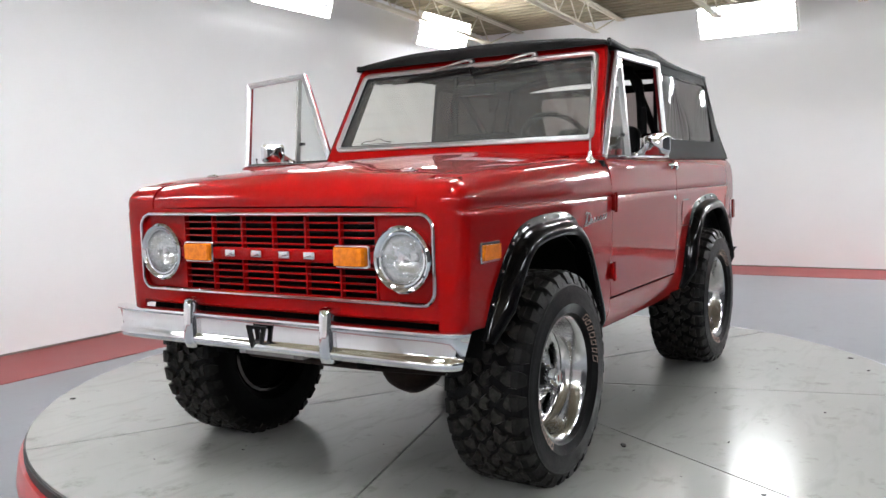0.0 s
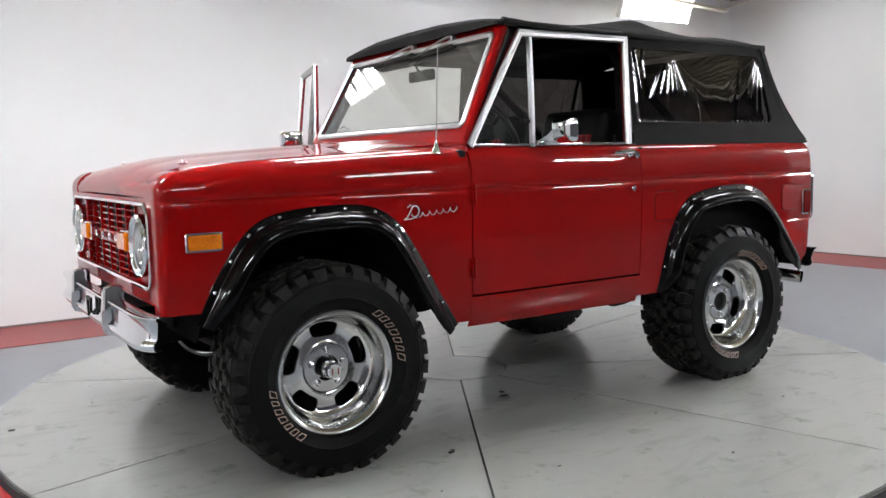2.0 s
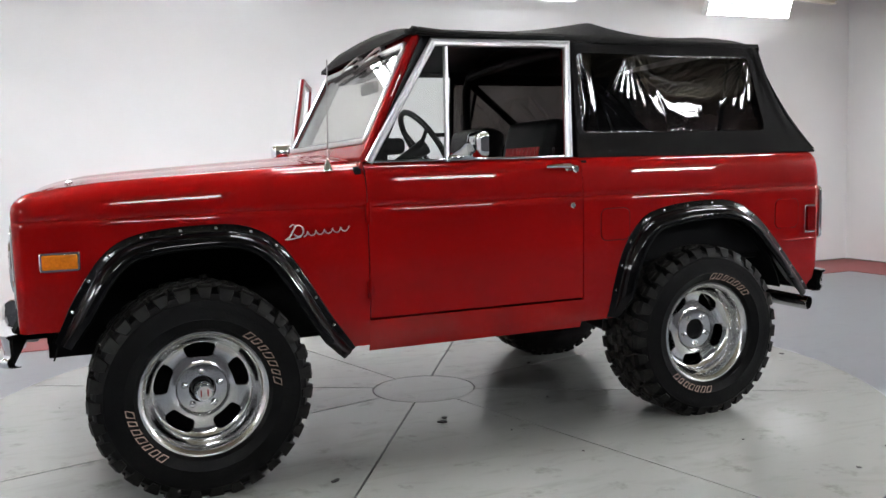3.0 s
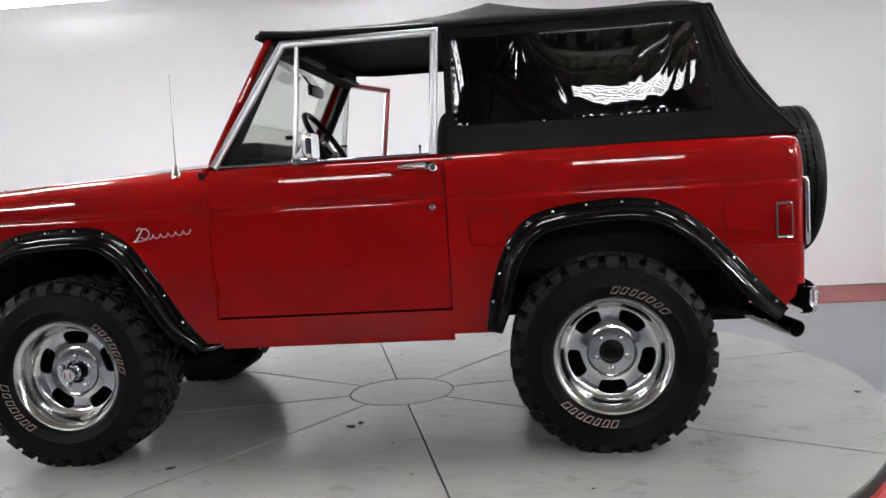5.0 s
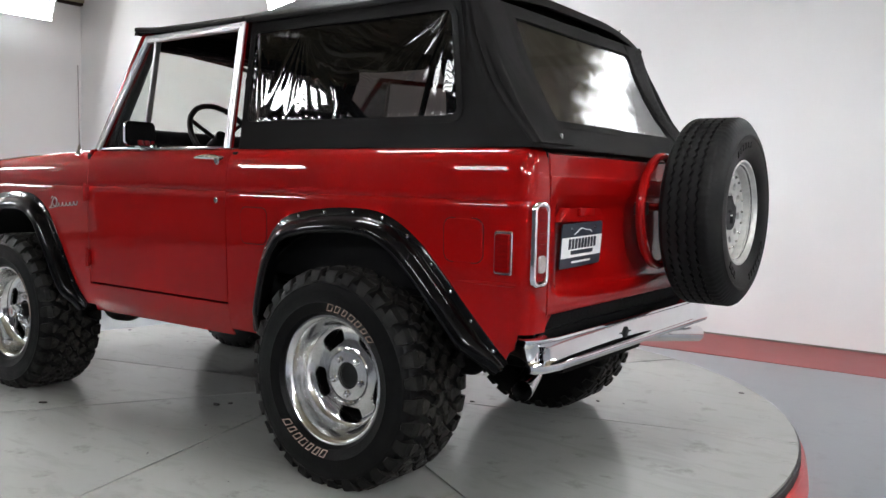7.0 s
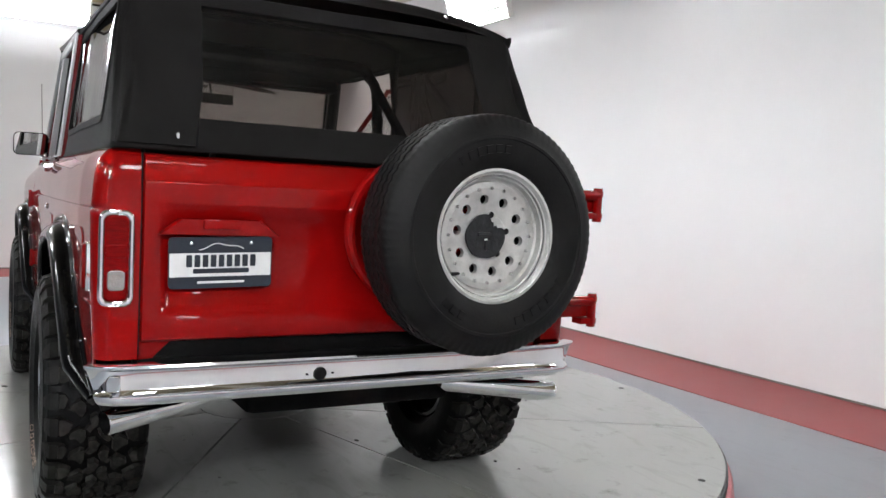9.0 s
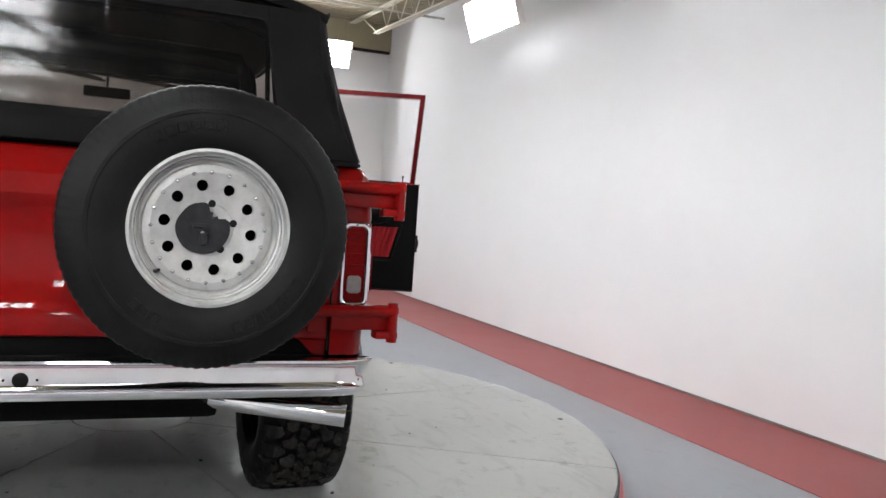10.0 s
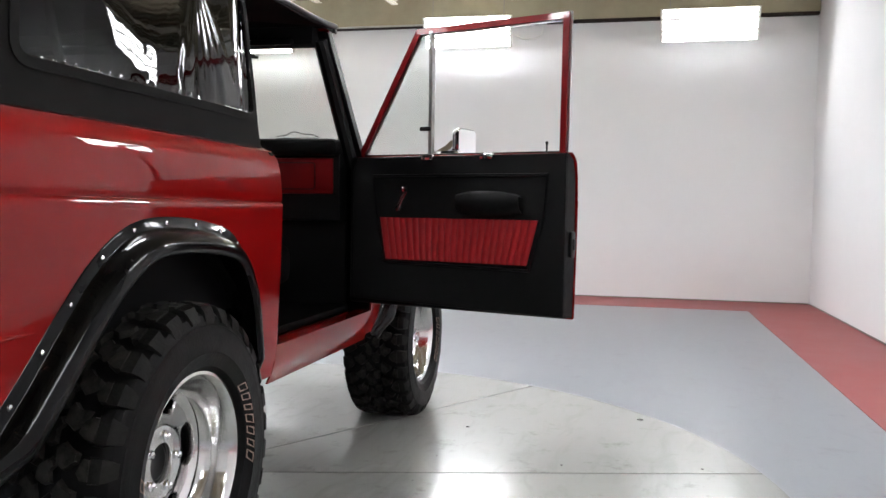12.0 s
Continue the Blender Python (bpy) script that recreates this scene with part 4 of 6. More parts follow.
FB = bumper("front_bumper", 1, 1.868, 0.555, 0.682, 0.868, 0.045, "chrome front bumper with two upright guards")
for y in (-0.37, 0.312):
    b = bmesh.new()
    rows = []
    for z, d in ((0.538, -0.03), (0.545, 0.012), (0.57, 0.024), (0.64, 0.022), (0.71, 0.016), (0.728, 0.008), (0.736, -0.03)):
        rows.append([(1.872 + d * c - (0.0 if c > 0 else 0.06), y + w, z) for w, c in ((-0.022, -0.1), (-0.023, 0.4), (-0.015, 0.9), (0.0, 1.0), (0.015, 0.9), (0.023, 0.4), (0.022, -0.1))])
    grid(b, rows)
    bmesh.ops.recalc_face_normals(b, faces=b.faces)
    part("bumper_guard", b, CHROME, FB, solid=0.003, smooth=60)
for s in (1, -1):
    b = bmesh.new()
    box(b, (1.775, s * 0.37, 0.615), (0.14, 0.05, 0.07), 0.008)
    part("bumper_bracket", b, UNDER, FB)
b = bmesh.new()
for leg in ([(-0.048, 0.655), (0.048, 0.655), (0.046, 0.643), (-0.046, 0.643)], [(-0.046, 0.648), (-0.026, 0.648), (-0.012, 0.592), (-0.022, 0.570), (-0.032, 0.585)], [(0.028, 0.648), (0.046, 0.648), (0.030, 0.590), (0.018, 0.590)]):
    plate(b, leg, lambda u, v, d: (1.876 + d, u - 0.01, v), 0.010)
part("tow_bracket", tidy(b), PLASTIC, FB, "black steel bracket hung on the bumper")
b = bmesh.new()
box(b, (1.80, 0.0, 0.545), (0.05, 0.32, 0.030), 0.006)
for y in (-0.12, 0.12):
    lathe(b, [(0.001, 0.012), (0.010, 0.010), (0.012, 0.0)], 10, centre=(1.826, y, 0.546), axis="x")
part("tow_plate", tidy(b), STEEL, CAR, "dull steel plate under the bumper")

RB = bumper("rear_bumper", -1, -2.004, 0.521, 0.637, 0.850, 0.045, "chrome rear bumper with a round hole")
b = bmesh.new()
rg = lathe(b, [(0.021, 0.0), (0.021, -0.004), (0.017, -0.0055)], 20, centre=(-1.998, 0.168, 0.582), axis="x")
disc(b, rg[-1])
part("mounting_hole", tidy(b), PLASTIC, RB, "dark round hole")
for y in (0.775,):
    b = bmesh.new()
    plate(b, [(y + u, 0.586 + v) for u, v in rrect(0.036, 0.044, 0.008, 3)], lambda u, v, d: (-1.994 - d, u, v), 0.005, 0.002)
    part("bolt_pad", tidy(b), CHROME, RB)
for dy in (-0.042, 0.042):
    b = bmesh.new()
    box(b, (-2.0, 0.168 + dy, 0.582), (0.005, 0.006, 0.006), 0.001)
    part("rivet", b, PLASTIC, RB)

# ---- windscreen ----
def wx(z):
    return 0.50 - (z - 1.26) * 0.528


WN = Vector((1, 0, 0.528)).normalized()


def wpt(y, z, d=0.0):
    return Vector((wx(z), y, z)) + WN * d


def trap(hb, ht, zb_, zt_, r, n=5):
    """A rounded trapezium in the windscreen plane."""
    cor = [(hb, zb_), (ht, zt_), (-ht, zt_), (-hb, zb_)]
    out = []
    for i in range(4):
        p, a, c = Vector(cor[i]), Vector(cor[i - 1]), Vector(cor[(i + 1) % 4])
        u, v = (a - p).normalized(), (c - p).normalized()
        for j in range(n + 1):
            t = j / n
            q = p + u * r * (1 - t) ** 2 + v * r * t ** 2
            out.append((q.x, q.y))
    return out


bm = bmesh.new()
ring_frame(bm, trap(0.800, 0.728, 1.262, 1.800, 0.02), trap(0.742, 0.688, 1.338, 1.752, 0.03), lambda u, v, d: wpt(u, v, d - 0.035), 0.035)
WS = part("windscreen_frame", tidy(bm), RED, CAR, "red windscreen frame with bright trim", bevel=0.014)
bm = bmesh.new()
ring_frame(bm, trap(0.796, 0.724, 1.266, 1.796, 0.02), trap(0.744, 0.690, 1.336, 1.754, 0.03), lambda u, v, d: wpt(u, v, d - 0.048), 0.012)
part("inner_frame_trim", tidy(bm), PLASTIC, WS)
bm = bmesh.new()
grid(bm, [[wpt(-(y + o), z, d) for o, d in ((-0.004, -0.050), (0.006, -0.050), (0.0065, -0.010), (0.003, -0.004), (-0.004, -0.004))] for z, y in ((1.27, 0.7995), (1.50, 0.7685), (1.792, 0.7295))], close=True)
part("door_seal", tidy(bm), PLASTIC, WS, smooth=30)
bm = bmesh.new()
loop_bar(bm, [wpt(y, z) for y, z in trap(0.738, 0.684, 1.342, 1.748, 0.03)], [(0.016, 0.0), (0.015, 0.007), (0.005, 0.012), (-0.007, 0.010), (-0.016, 0.0)], WN)
part("windscreen_moulding", tidy(bm), BRIGHT, WS)
bm = bmesh.new()
loop_bar(bm, [wpt(y, z) for y, z in trap(0.727, 0.674, 1.352, 1.738, 0.03)], [(0.006, -0.006), (0.006, 0.004), (-0.006, 0.002), (-0.006, -0.006)], WN)
part("windscreen_seal", tidy(bm), PLASTIC, WS)
bm = bmesh.new()
L = trap(0.732, 0.680, 1.346, 1.744, 0.03)
plate(bm, L, lambda u, v, d: wpt(u, v, d - 0.012), 0.004)
ob = part("windscreen_glass", tidy(bm), SCREEN, WS, smooth=20)
ob.visible_shadow = False
# wipers, pivoted on the header
for yp, ye in ((0.00, -0.36), (0.36, 0.03)):
    b = bmesh.new()
    lathe(b, [(0.001, 0.022), (0.010, 0.020), (0.014, 0.0)], 12, centre=wpt(yp, 1.772, 0.002), axis="x")
    tube(b, [wpt(yp, 1.772, 0.020), wpt(yp - 0.03, 1.765, 0.028), wpt((yp + ye) / 2, 1.735, 0.030), wpt((yp + ye) / 2 - 0.05, 1.722, 0.022)], [0.008, 0.007, 0.005, 0.004], 8)
    W = part("wiper", tidy(b), STEEL, WS)
    b = bmesh.new()
    tube(b, [wpt(ye, 1.700, 0.014), wpt((yp + ye) / 2, 1.722, 0.018), wpt(yp + 0.02, 1.730, 0.014)], 0.0075, 6)
    tube(b, [wpt(ye - 0.02, 1.694, 0.006), wpt((yp + ye) / 2, 1.712, 0.008), wpt(yp + 0.04, 1.724, 0.006)], 0.0065, 6)
    part("wiper_blade", b, PLASTIC, W)
    b = bmesh.new()
    tube(b, [wpt(yp + 0.005, 1.772, 0.012), wpt(yp - 0.02, 1.745, 0.02), wpt(yp - 0.12, 1.722, 0.02)], 0.003, 6)
    part("wiper_link", b, STEEL, W)

# aerial on the left wing
b = bmesh.new()
lathe(b, [(0.001, 0.055), (0.006, 0.052), (0.010, 0.030), (0.018, 0.016), (0.021, 0.0)], 16, centre=(0.632, 0.80, 1.222), axis="z")
AE = part("aerial", tidy(b), CHROME, CAR, "thin chrome radio aerial")
b = bmesh.new()
tube(b, [(0.632, 0.80, 1.265), (0.621, 0.811, 1.660)], [0.0034, 0.0024], 6)
part("mast", b, STEEL, AE)

# ---- doors ----
DX0, DX1 = -0.5205, 0.4855
HINGE = Vector((0.478, 0.838, 0.0))
FRAME = [(0.463, 1.252), (0.142, 1.752), (-0.505, 1.757), (-0.478, 1.252)]


def fy(z):
    return float(np.interp(z, [1.24, 1.76], [0.800, 0.742]))


def door(s, swing, open_door):
    """One door built shut, then turned about its hinge line."""
    lab = "red door standing open, black and red inside" if open_door else "closed red driver's door with bright window frame"
    zs = [0.609, 0.612, 0.66, 0.75, 0.85, 0.95, 1.04] + TOPS[1:] + [1.14, 1.17, 1.195, 1.212, 1.226, 1.238, 1.246, 1.25]
    xs = np.linspace(DX0, DX1, 14)
    b = bmesh.new()
    rows = [[(float(x), s * (yside(z, x) - (0.02 if i == 0 else 0)), z) for x in xs] for i, z in enumerate(zs)]
    rows.append([(p[0], s * 0.775, 1.251) for p in rows[-1]])
    grid(b, rows)
    bmesh.ops.recalc_face_normals(b, faces=b.faces)
    D = part("door", b, RED, CAR, lab, smooth=58, solid=0.005)
    # black shell: weatherstrip and the shade on the shut edges in one colour
    b = bmesh.new()
    e = 0.004
    prof = [(0.832, 0.614), (0.842, 0.85), (0.838, 1.06), (0.835, 1.16), (0.815, 1.225), (0.77, 1.247), (0.742, 1.246), (0.735, 1.23), (0.735, 0.635), (0.745, 0.618)]
    ra = [b.verts.new((DX0 + e, s * (y - 0.004), z)) for y, z in prof]
    rb = [b.verts.new((DX1 - e, s * (y - 0.004), z)) for y, z in prof]
    for j in range(len(prof)):
        b.faces.new((ra[j], ra[(j + 1) % len(prof)], rb[(j + 1) % len(prof)], rb[j]))
    b.faces.new(ra)
    b.faces.new(rb)
    part("door_shell", tidy(b), VINYL_BLACK, D, smooth=30, bevel=0.008)
    # window frame: bright outside, painted inside
    pts = [Vector((x, s * fy(z), z)) for x, z in FRAME]
    line = [pts[0], pts[0].lerp(pts[1], 0.5), pts[1], pts[1].lerp(pts[2], 0.5), pts[2], pts[2].lerp(pts[3], 0.5), pts[3]]

    def rail(w, d0, d1, mat, name):
        bb = bmesh.new()
        rws = []
        for i, p in enumerate(line):
            t0 = (p - line[i - 1]).normalized() if i else (line[1] - p).normalized()
            t1 = (line[i + 1] - p).normalized() if i < len(line) - 1 else t0
            o = (t0 + t1).cross(Vector((0, 1, 0))).normalized()
            if o.dot(p - Vector((0, p.y, 1.48))) < 0:
                o = -o
            k = 1 / max(0.3, (t0 + t1).length / 2)
            rws.append([p + o * a * k + Vector((0, s * h, 0)) for a, h in ((w / 2, d0), (w / 2, (d0 + d1) / 2), (w / 2 - 0.005, d1), (0.006, d1 - 0.001), (0.003, d1 - 0.006), (-0.003, d1 - 0.006), (-0.006, d1 - 0.001), (-w / 2 + 0.005, d1), (-w / 2, (d0 + d1) / 2), (-w / 2, d0))])
        grid(bb, rws, close=True)
        part(name, tidy(bb), mat, D, smooth=35)
    rail(0.034, 0.0, 0.014, BRIGHT, "window_trim")
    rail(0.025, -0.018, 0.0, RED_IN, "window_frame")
    b = bmesh.new()
    grid(b, [[(x + a, s * (fy(z) + h), z) for a, h in ((0.0075, -0.02), (0.0075, 0.005), (0.003, 0.008), (-0.003, 0.008), (-0.0075, 0.005), (-0.0075, -0.02))] for x, z in ((0.112, 1.245), (0.095, 1.50), (0.082, 1.75))], close=True)
    V = part("vent_divider", tidy(b), BRIGHT if not open_door else STEEL, D, smooth=30)
    b = bmesh.new()
    box(b, (0.125, s * (fy(1.36) - 0.02), 1.36), (0.05, 0.02, 0.018), 0.004)
    part("vent_latch", b, PLASTIC, V)
    # quarter-light glass
    b = bmesh.new()
    plate(b, [(0.108, 1.26), (0.43, 1.26), (0.135, 1.735), (0.088, 1.735)], lambda u, v, d: (u, s * (0.764 - 0.05 * (v - 1.5) + d), v), 0.004)
    g = part("vent_glass", tidy(b), GLASS, D, smooth=20)
    g.visible_shadow = False
    # sill strip
    b = bmesh.new()
    box(b, (-0.01, s * 0.797, 1.254), (0.93, 0.016, 0.010), 0.003)
    part("sill_strip", b, CHROME if not open_door else PLASTIC, D)
    # handle and lock
    b = bmesh.new()
    yh = yside(1.205) + 0.002
    plate(b, [(-0.463 + u, 1.203 + v) for u, v in rrect(0.05, 0.03, 0.012, 4)], lambda u, v, d: (u, s * (yh - 0.008 + d), v), 0.018, 0.004)
    tube(b, [(-0.46, s * (yh + 0.012), 1.208), (-0.45, s * (yh + 0.028), 1.211), (-0.38, s * (yh + 0.028), 1.212), (-0.335, s * (yh + 0.02), 1.210)], [0.013, 0.012, 0.009, 0.006], 8)
    lathe(b, [(0.017, 0.0), (0.017, s * 0.02), (0.011, s * 0.025), (0.001, s * 0.025)], 14, centre=(-0.480, s * (yh + 0.006), 1.197), axis="y")
    part("door_handle", tidy(b), CHROME, D)
    b = bmesh.new()
    lathe(b, [(0.013, 0.0), (0.013, s * 0.006), (0.009, s * 0.009), (0.001, s * 0.009)], 16, centre=(-0.467, s * (yside(1.035) - 0.001), 1.035), axis="y")
    part("door_lock", tidy(b), CHROME, D)
    for z in (1.045, 0.733):
        b = bmesh.new()
        box(b, (0.486, s * (yside(z) + 0.006), z), (0.026, 0.024, 0.075), 0.006)
        tube(b, [(0.486, s * (yside(z) + 0.016), z - 0.044), (0.486, s * (yside(z) + 0.016), z + 0.044)], 0.008, 8)
        part("hinge", b, RED, D)
    # mirror
    b = bmesh.new()
    plate(b, [(0.055 + u, v) for u, v in rrect(0.13, 0.035, 0.016, 4)], lambda u, v, d: (u, s * (0.805 + v + 0.02), 1.254 + d), 0.016, 0.005)
    rows = []
    for x0, x1, y, z in ((0.122, 0.020, 0.826, 1.262), (0.104, 0.030, 0.834, 1.275), (0.075, 0.032, 0.848, 1.295), (0.056, 0.030, 0.862, 1.318)):
        h = 0.012 - 0.10 * (z - 1.262)
        rows.append([(x0, s * (y + h * 0.4), z), (x0, s * (y - h * 0.4), z), ((x0 + x1) / 2, s * (y - h), z), (x1, s * (y - h), z), (x1, s * (y + h), z), ((x0 + x1) / 2, s * (y + h), z)])
    ends = grid(b, rows, close=True)
    b.faces.new(ends[-1])
    # shell, its glass side facing rearwards
    rows = []
    for f, k in ((0.0, 1.0), (0.35, 1.0), (0.75, 0.86), (1.0, 0.55)):
        rows.append([(-0.004 + 0.044 * f, s * (0.890 + k * u), 1.312 + k * v) for u, v in rrect(0.150, 0.108, 0.024, 4)])
    vv = grid(b, rows, close=True)
    b.faces.new(vv[-1])
    M = part("door_mirror", tidy(b), CHROME, D, "chrome door mirror on a slanted arm", smooth=45)
    b = bmesh.new()
    plate(b, [(s * 0.890 + u, 1.312 + v) for u, v in rrect(0.142, 0.100, 0.020, 4)], lambda u, v, d: (-0.008 + d + 0.03 * (0.932 - abs(u)), u, v), 0.006)
    part("mirror_glass", tidy(b), material("mirror_silver", (0.9, 0.9, 0.9), 0.01, 1.0) if s > 0 else bpy.data.materials["mirror_silver"], M)
    # inside trim
    b = bmesh.new()
    plate(b, [(DX0 + 0.004, 0.622), (DX1 - 0.03, 0.640), (DX1 - 0.02, 1.19), (DX1 - 0.05, 1.246), (DX0 + 0.004, 1.246)], lambda u, v, d: (u, s * (0.735 - d), v), 0.012, 0.005)
    P = part("inner_trim", tidy(b), VINYL_BLACK, D, "black vinyl door trim")
    b = bmesh.new()
    ring = [(-0.445, 1.165), (0.355, 1.165), (0.335, 0.985), (0.295, 0.805), (-0.375, 0.795), (-0.425, 0.985)]
    loop_bar(b, [(x, s * 0.722, z) for x, z in ring], [(0.006, 0.0), (0.004, 0.006), (-0.004, 0.006), (-0.006, 0.0)], (0, -s, 0))
    part("trim_bead", tidy(b), VINYL_BLACK, P)
    b = bmesh.new()
    n = 138
    rws = []
    for i in range(n + 1):
        f = i / n
        h = 0.012 + 0.006 * abs(math.sin(math.pi * f * 23)) ** 0.6
        rws.append([(-0.408 + 0.725 * f + q * (0.045 - 0.075 * f), s * (0.735 - h), 0.990 - 0.175 * q) for q in (0, 0.02, 0.5, 0.98, 1)])
    grid(b, rws)
    bmesh.ops.recalc_face_normals(b, faces=b.faces)
    part("pleated_insert", b, VINYL_RED, P, "red pleated vinyl insert", solid=0.004, offset=0)
    b = bmesh.new()
    rws = []
    for f in np.linspace(0, 1, 9):
        x = -0.340 + 0.275 * f
        e = math.sin(math.pi * min(max(f, 0.04), 0.96)) ** 0.22
        rws.append([(x, s * (0.735 - 0.008 - 0.065 * e * c), 1.06 + 0.045 * q * e - 0.012 * (1 - c)) for c, q in ((0, 1.0), (0.8, 0.95), (1, 0.6), (1, -0.2), (0.75, -0.95), (0, -1.2))])
    grid(b, rws)
    bmesh.ops.recalc_face_normals(b, faces=b.faces)
    part("armrest", b, VINYL_BLACK, P, "padded black armrest", solid=0.004, offset=0, smooth=60)
    for x in (-0.185, 0.085):
        b = bmesh.new()
        box(b, (x, s * 0.722, 1.238), (0.055, 0.02, 0.022), 0.003)
        part("trim_clip", b, CHROME, P)
    b = bmesh.new()
    lathe(b, [(0.016, 0.0), (0.014, -s * 0.02), (0.001, -s * 0.022)], 12, centre=(0.215, s * 0.722, 1.03), axis="y")
    tube(b, [(0.215, s * 0.70, 1.03), (0.188, s * 0.69, 1.07), (0.160, s * 0.685, 1.105)], 0.006, 8)
    box(b, (0.158, s * 0.672, 1.108), (0.024, 0.035, 0.024), 0.008)
    part("window_crank", tidy(b), CHROME, P)
    b = bmesh.new()
    tube(b, [(-0.42, s * 0.765, 1.25), (-0.42, s * 0.765, 1.285)], 0.004, 8)
    lathe(b, [(0.001, 0.012), (0.006, 0.008), (0.006, 0.0)], 10, centre=(-0.42, s * 0.765, 1.284), axis="z")
    part("lock_button", tidy(b), PLASTIC, D)
    b = bmesh.new()
    box(b, (DX0 - 0.004, s * 0.785, 0.90), (0.012, 0.04, 0.10), 0.005)
    box(b, (DX0 - 0.010, s * 0.785, 0.90), (0.012, 0.018, 0.045), 0.004)
    part("latch", b, PLASTIC, D)
    if swing:
        h = Vector((HINGE.x, s * HINGE.y, 0))
        D.matrix_basis = Matrix.Translation(h + Vector((0.012, 0.040, 0.032))) @ Matrix.Rotation(radians(swing), 4, "Z") @ Matrix.Translation(-h)
    return D


door(1, 0, False)
door(-1, 73.0, True)

for s in (1, -1):
    b = bmesh.new()
    tube(b, [(x, s * (yside(0.803, x) - 0.003), 0.803) for x in (-1.655, -1.75, -1.85, -1.895)] + [(-1.935, s * (yside(0.803, -1.9) - 0.02), 0.803)], [0.003, 0.007, 0.007, 0.007, 0.006], 8)
    part("body_bead", b, RED, CAR)
# fuel and vent flaps
for x, z in ((-1.706, 0.939), (-0.691, 0.939)):
    b = bmesh.new()
    plate(b, rrect(0.152, 0.144, 0.030, 5), lambda u, v, d: (x + u, yside(z + v, x + u) - 0.002 + d, z + v), 0.0055, 0.002)
    F = part("filler_flap", tidy(b), RED, CAR)
    # black plate showing round the flap stands in for its shaded groove
    b = bmesh.new()
    plate(b, rrect(0.158, 0.150, 0.033, 5), lambda u, v, d: (x + u, yside(z + v, x + u) - 0.002 + d, z + v), 0.0024)
    part("flap_gap_shade", tidy(b), PLASTIC, F)
# name script on the wings: plain bright strokes
for s in (1, -1):
    b = bmesh.new()
    yb = s * (yside(0.98) + 0.003)
    x0, dirn = (0.815, -1) if s > 0 else (0.565, 1)
    L = 0.25
    turn = [2 * math.pi * 5.5 * t for t in np.linspace(0, 1, 90)]
    tube(b, [(x0 + dirn * (0.060 + 0.185 * q / turn[-1] + 0.0055 * math.sin(q)), yb, 0.976 + 0.014 * q / turn[-1] - 0.0095 * math.cos(q)) for q in turn], 0.0023, 6)
    tube(b, [(x0 + dirn * u, yb, v) for u, v in ((-0.012, 0.958), (0.004, 0.966), (0.020, 0.992), (0.032, 1.012), (0.018, 1.016), (0.006, 1.006))], [0.002, 0.003, 0.0032, 0.003, 0.003, 0.002], 6)
    tube(b, [(x0 + dirn * (0.040 + 0.020 * math.cos(q)), yb, 0.990 + 0.022 * math.sin(q)) for q in np.linspace(2.4, -2.6, 16)], 0.0028, 6)
    tube(b, [(x0 - dirn * 0.012, yb, 0.958), (x0 + dirn * 0.02, yb, 0.960), (x0 + dirn * 0.05, yb, 0.966)], 0.0022, 6)
    part("wing_badge", b, BRIGHT, CAR, "slim bright metal wing badge strokes")

# ---- tail ----
TX = -1.95
bm = bmesh.new()
zs = [0.692, 0.698, 0.710, 0.73, 0.768, 0.778, 0.80, 1.04, 1.065, 1.09, 1.10, 1.152, 1.158, 1.164, 1.21, 1.228, 1.236]
dx = [0.016, 0.004, 0.0, 0.0, 0.0, 0.008, 0.026, 0.026, 0.016, 0.0, 0.0, 0.0, 0.0015, 0.005, 0.006, 0.012, 0.03]
ys = [-0.70, -0.695, -0.66, -0.64, -0.62] + list(np.linspace(-0.55, 0.55, 12)) + [0.62, 0.64, 0.66, 0.695, 0.70]
rows = []
for z, d in zip(zs, dx):
    row = []
    for y in ys:
        k = float(np.interp(abs(y), [0.62, 0.655], [1, 0])) if 0.765 < z < 1.09 else 1.0
        e = 0.010 if abs(y) > 0.699 else 0.0
        row.append((TX + d * k + e, float(y), z))
    rows.append(row)
rows.append([(TX + 0.05, y, 1.236) for y in [float(v) for v in ys]])
grid(bm, rows)
bmesh.ops.recalc_face_normals(bm, faces=bm.faces)
TG = part("tailgate", bm, RED, CAR, "red pressed-steel tailgate", solid=0.006, smooth=40)
b = bmesh.new()
plate(b, [(0.30, 1.005), (0.66, 1.005), (0.60, 1.052), (0.36, 1.052)], lambda u, v, d: (TX + 0.014 - d, u, v), 0.030, 0.008)
box(b, (TX - 0.018, 0.48, 1.038), (0.022, 0.11, 0.03), 0.006)
part("plate_lamp_hood", tidy(b), RED, TG)
# plate with unreadable lettering as bars
PT = pose(TX - 0.004, 0.476, 0.925, -1.5, -4, 0)


def ppt(u, v, d):
    return PT @ Vector((-d, u, v))


b = bmesh.new()
plate(b, rrect(0.305, 0.152, 0.012, 4), ppt, 0.003)
PL = part("number_plate", tidy(b), PLATE_NAVY, TG, "navy and white dealer plate with dark bars", smooth=20)
b = bmesh.new()
plate(b, rrect(0.299, 0.070, 0.002, 1), lambda u, v, d: ppt(u, v - 0.006, 0.0035 + d), 0.001)
part("white_field", tidy(b), PLATE_WHITE, PL, smooth=0)
for i in range(9):
    b = bmesh.new()
    plate(b, rrect(0.0165, 0.036, 0.002, 1), lambda u, v, d: ppt(u + 0.0235 * (i - 4), v + 0.006, 0.005 + d), 0.001)
    part("lettering_bar", tidy(b), PLATE_NAVY, PL, smooth=0)
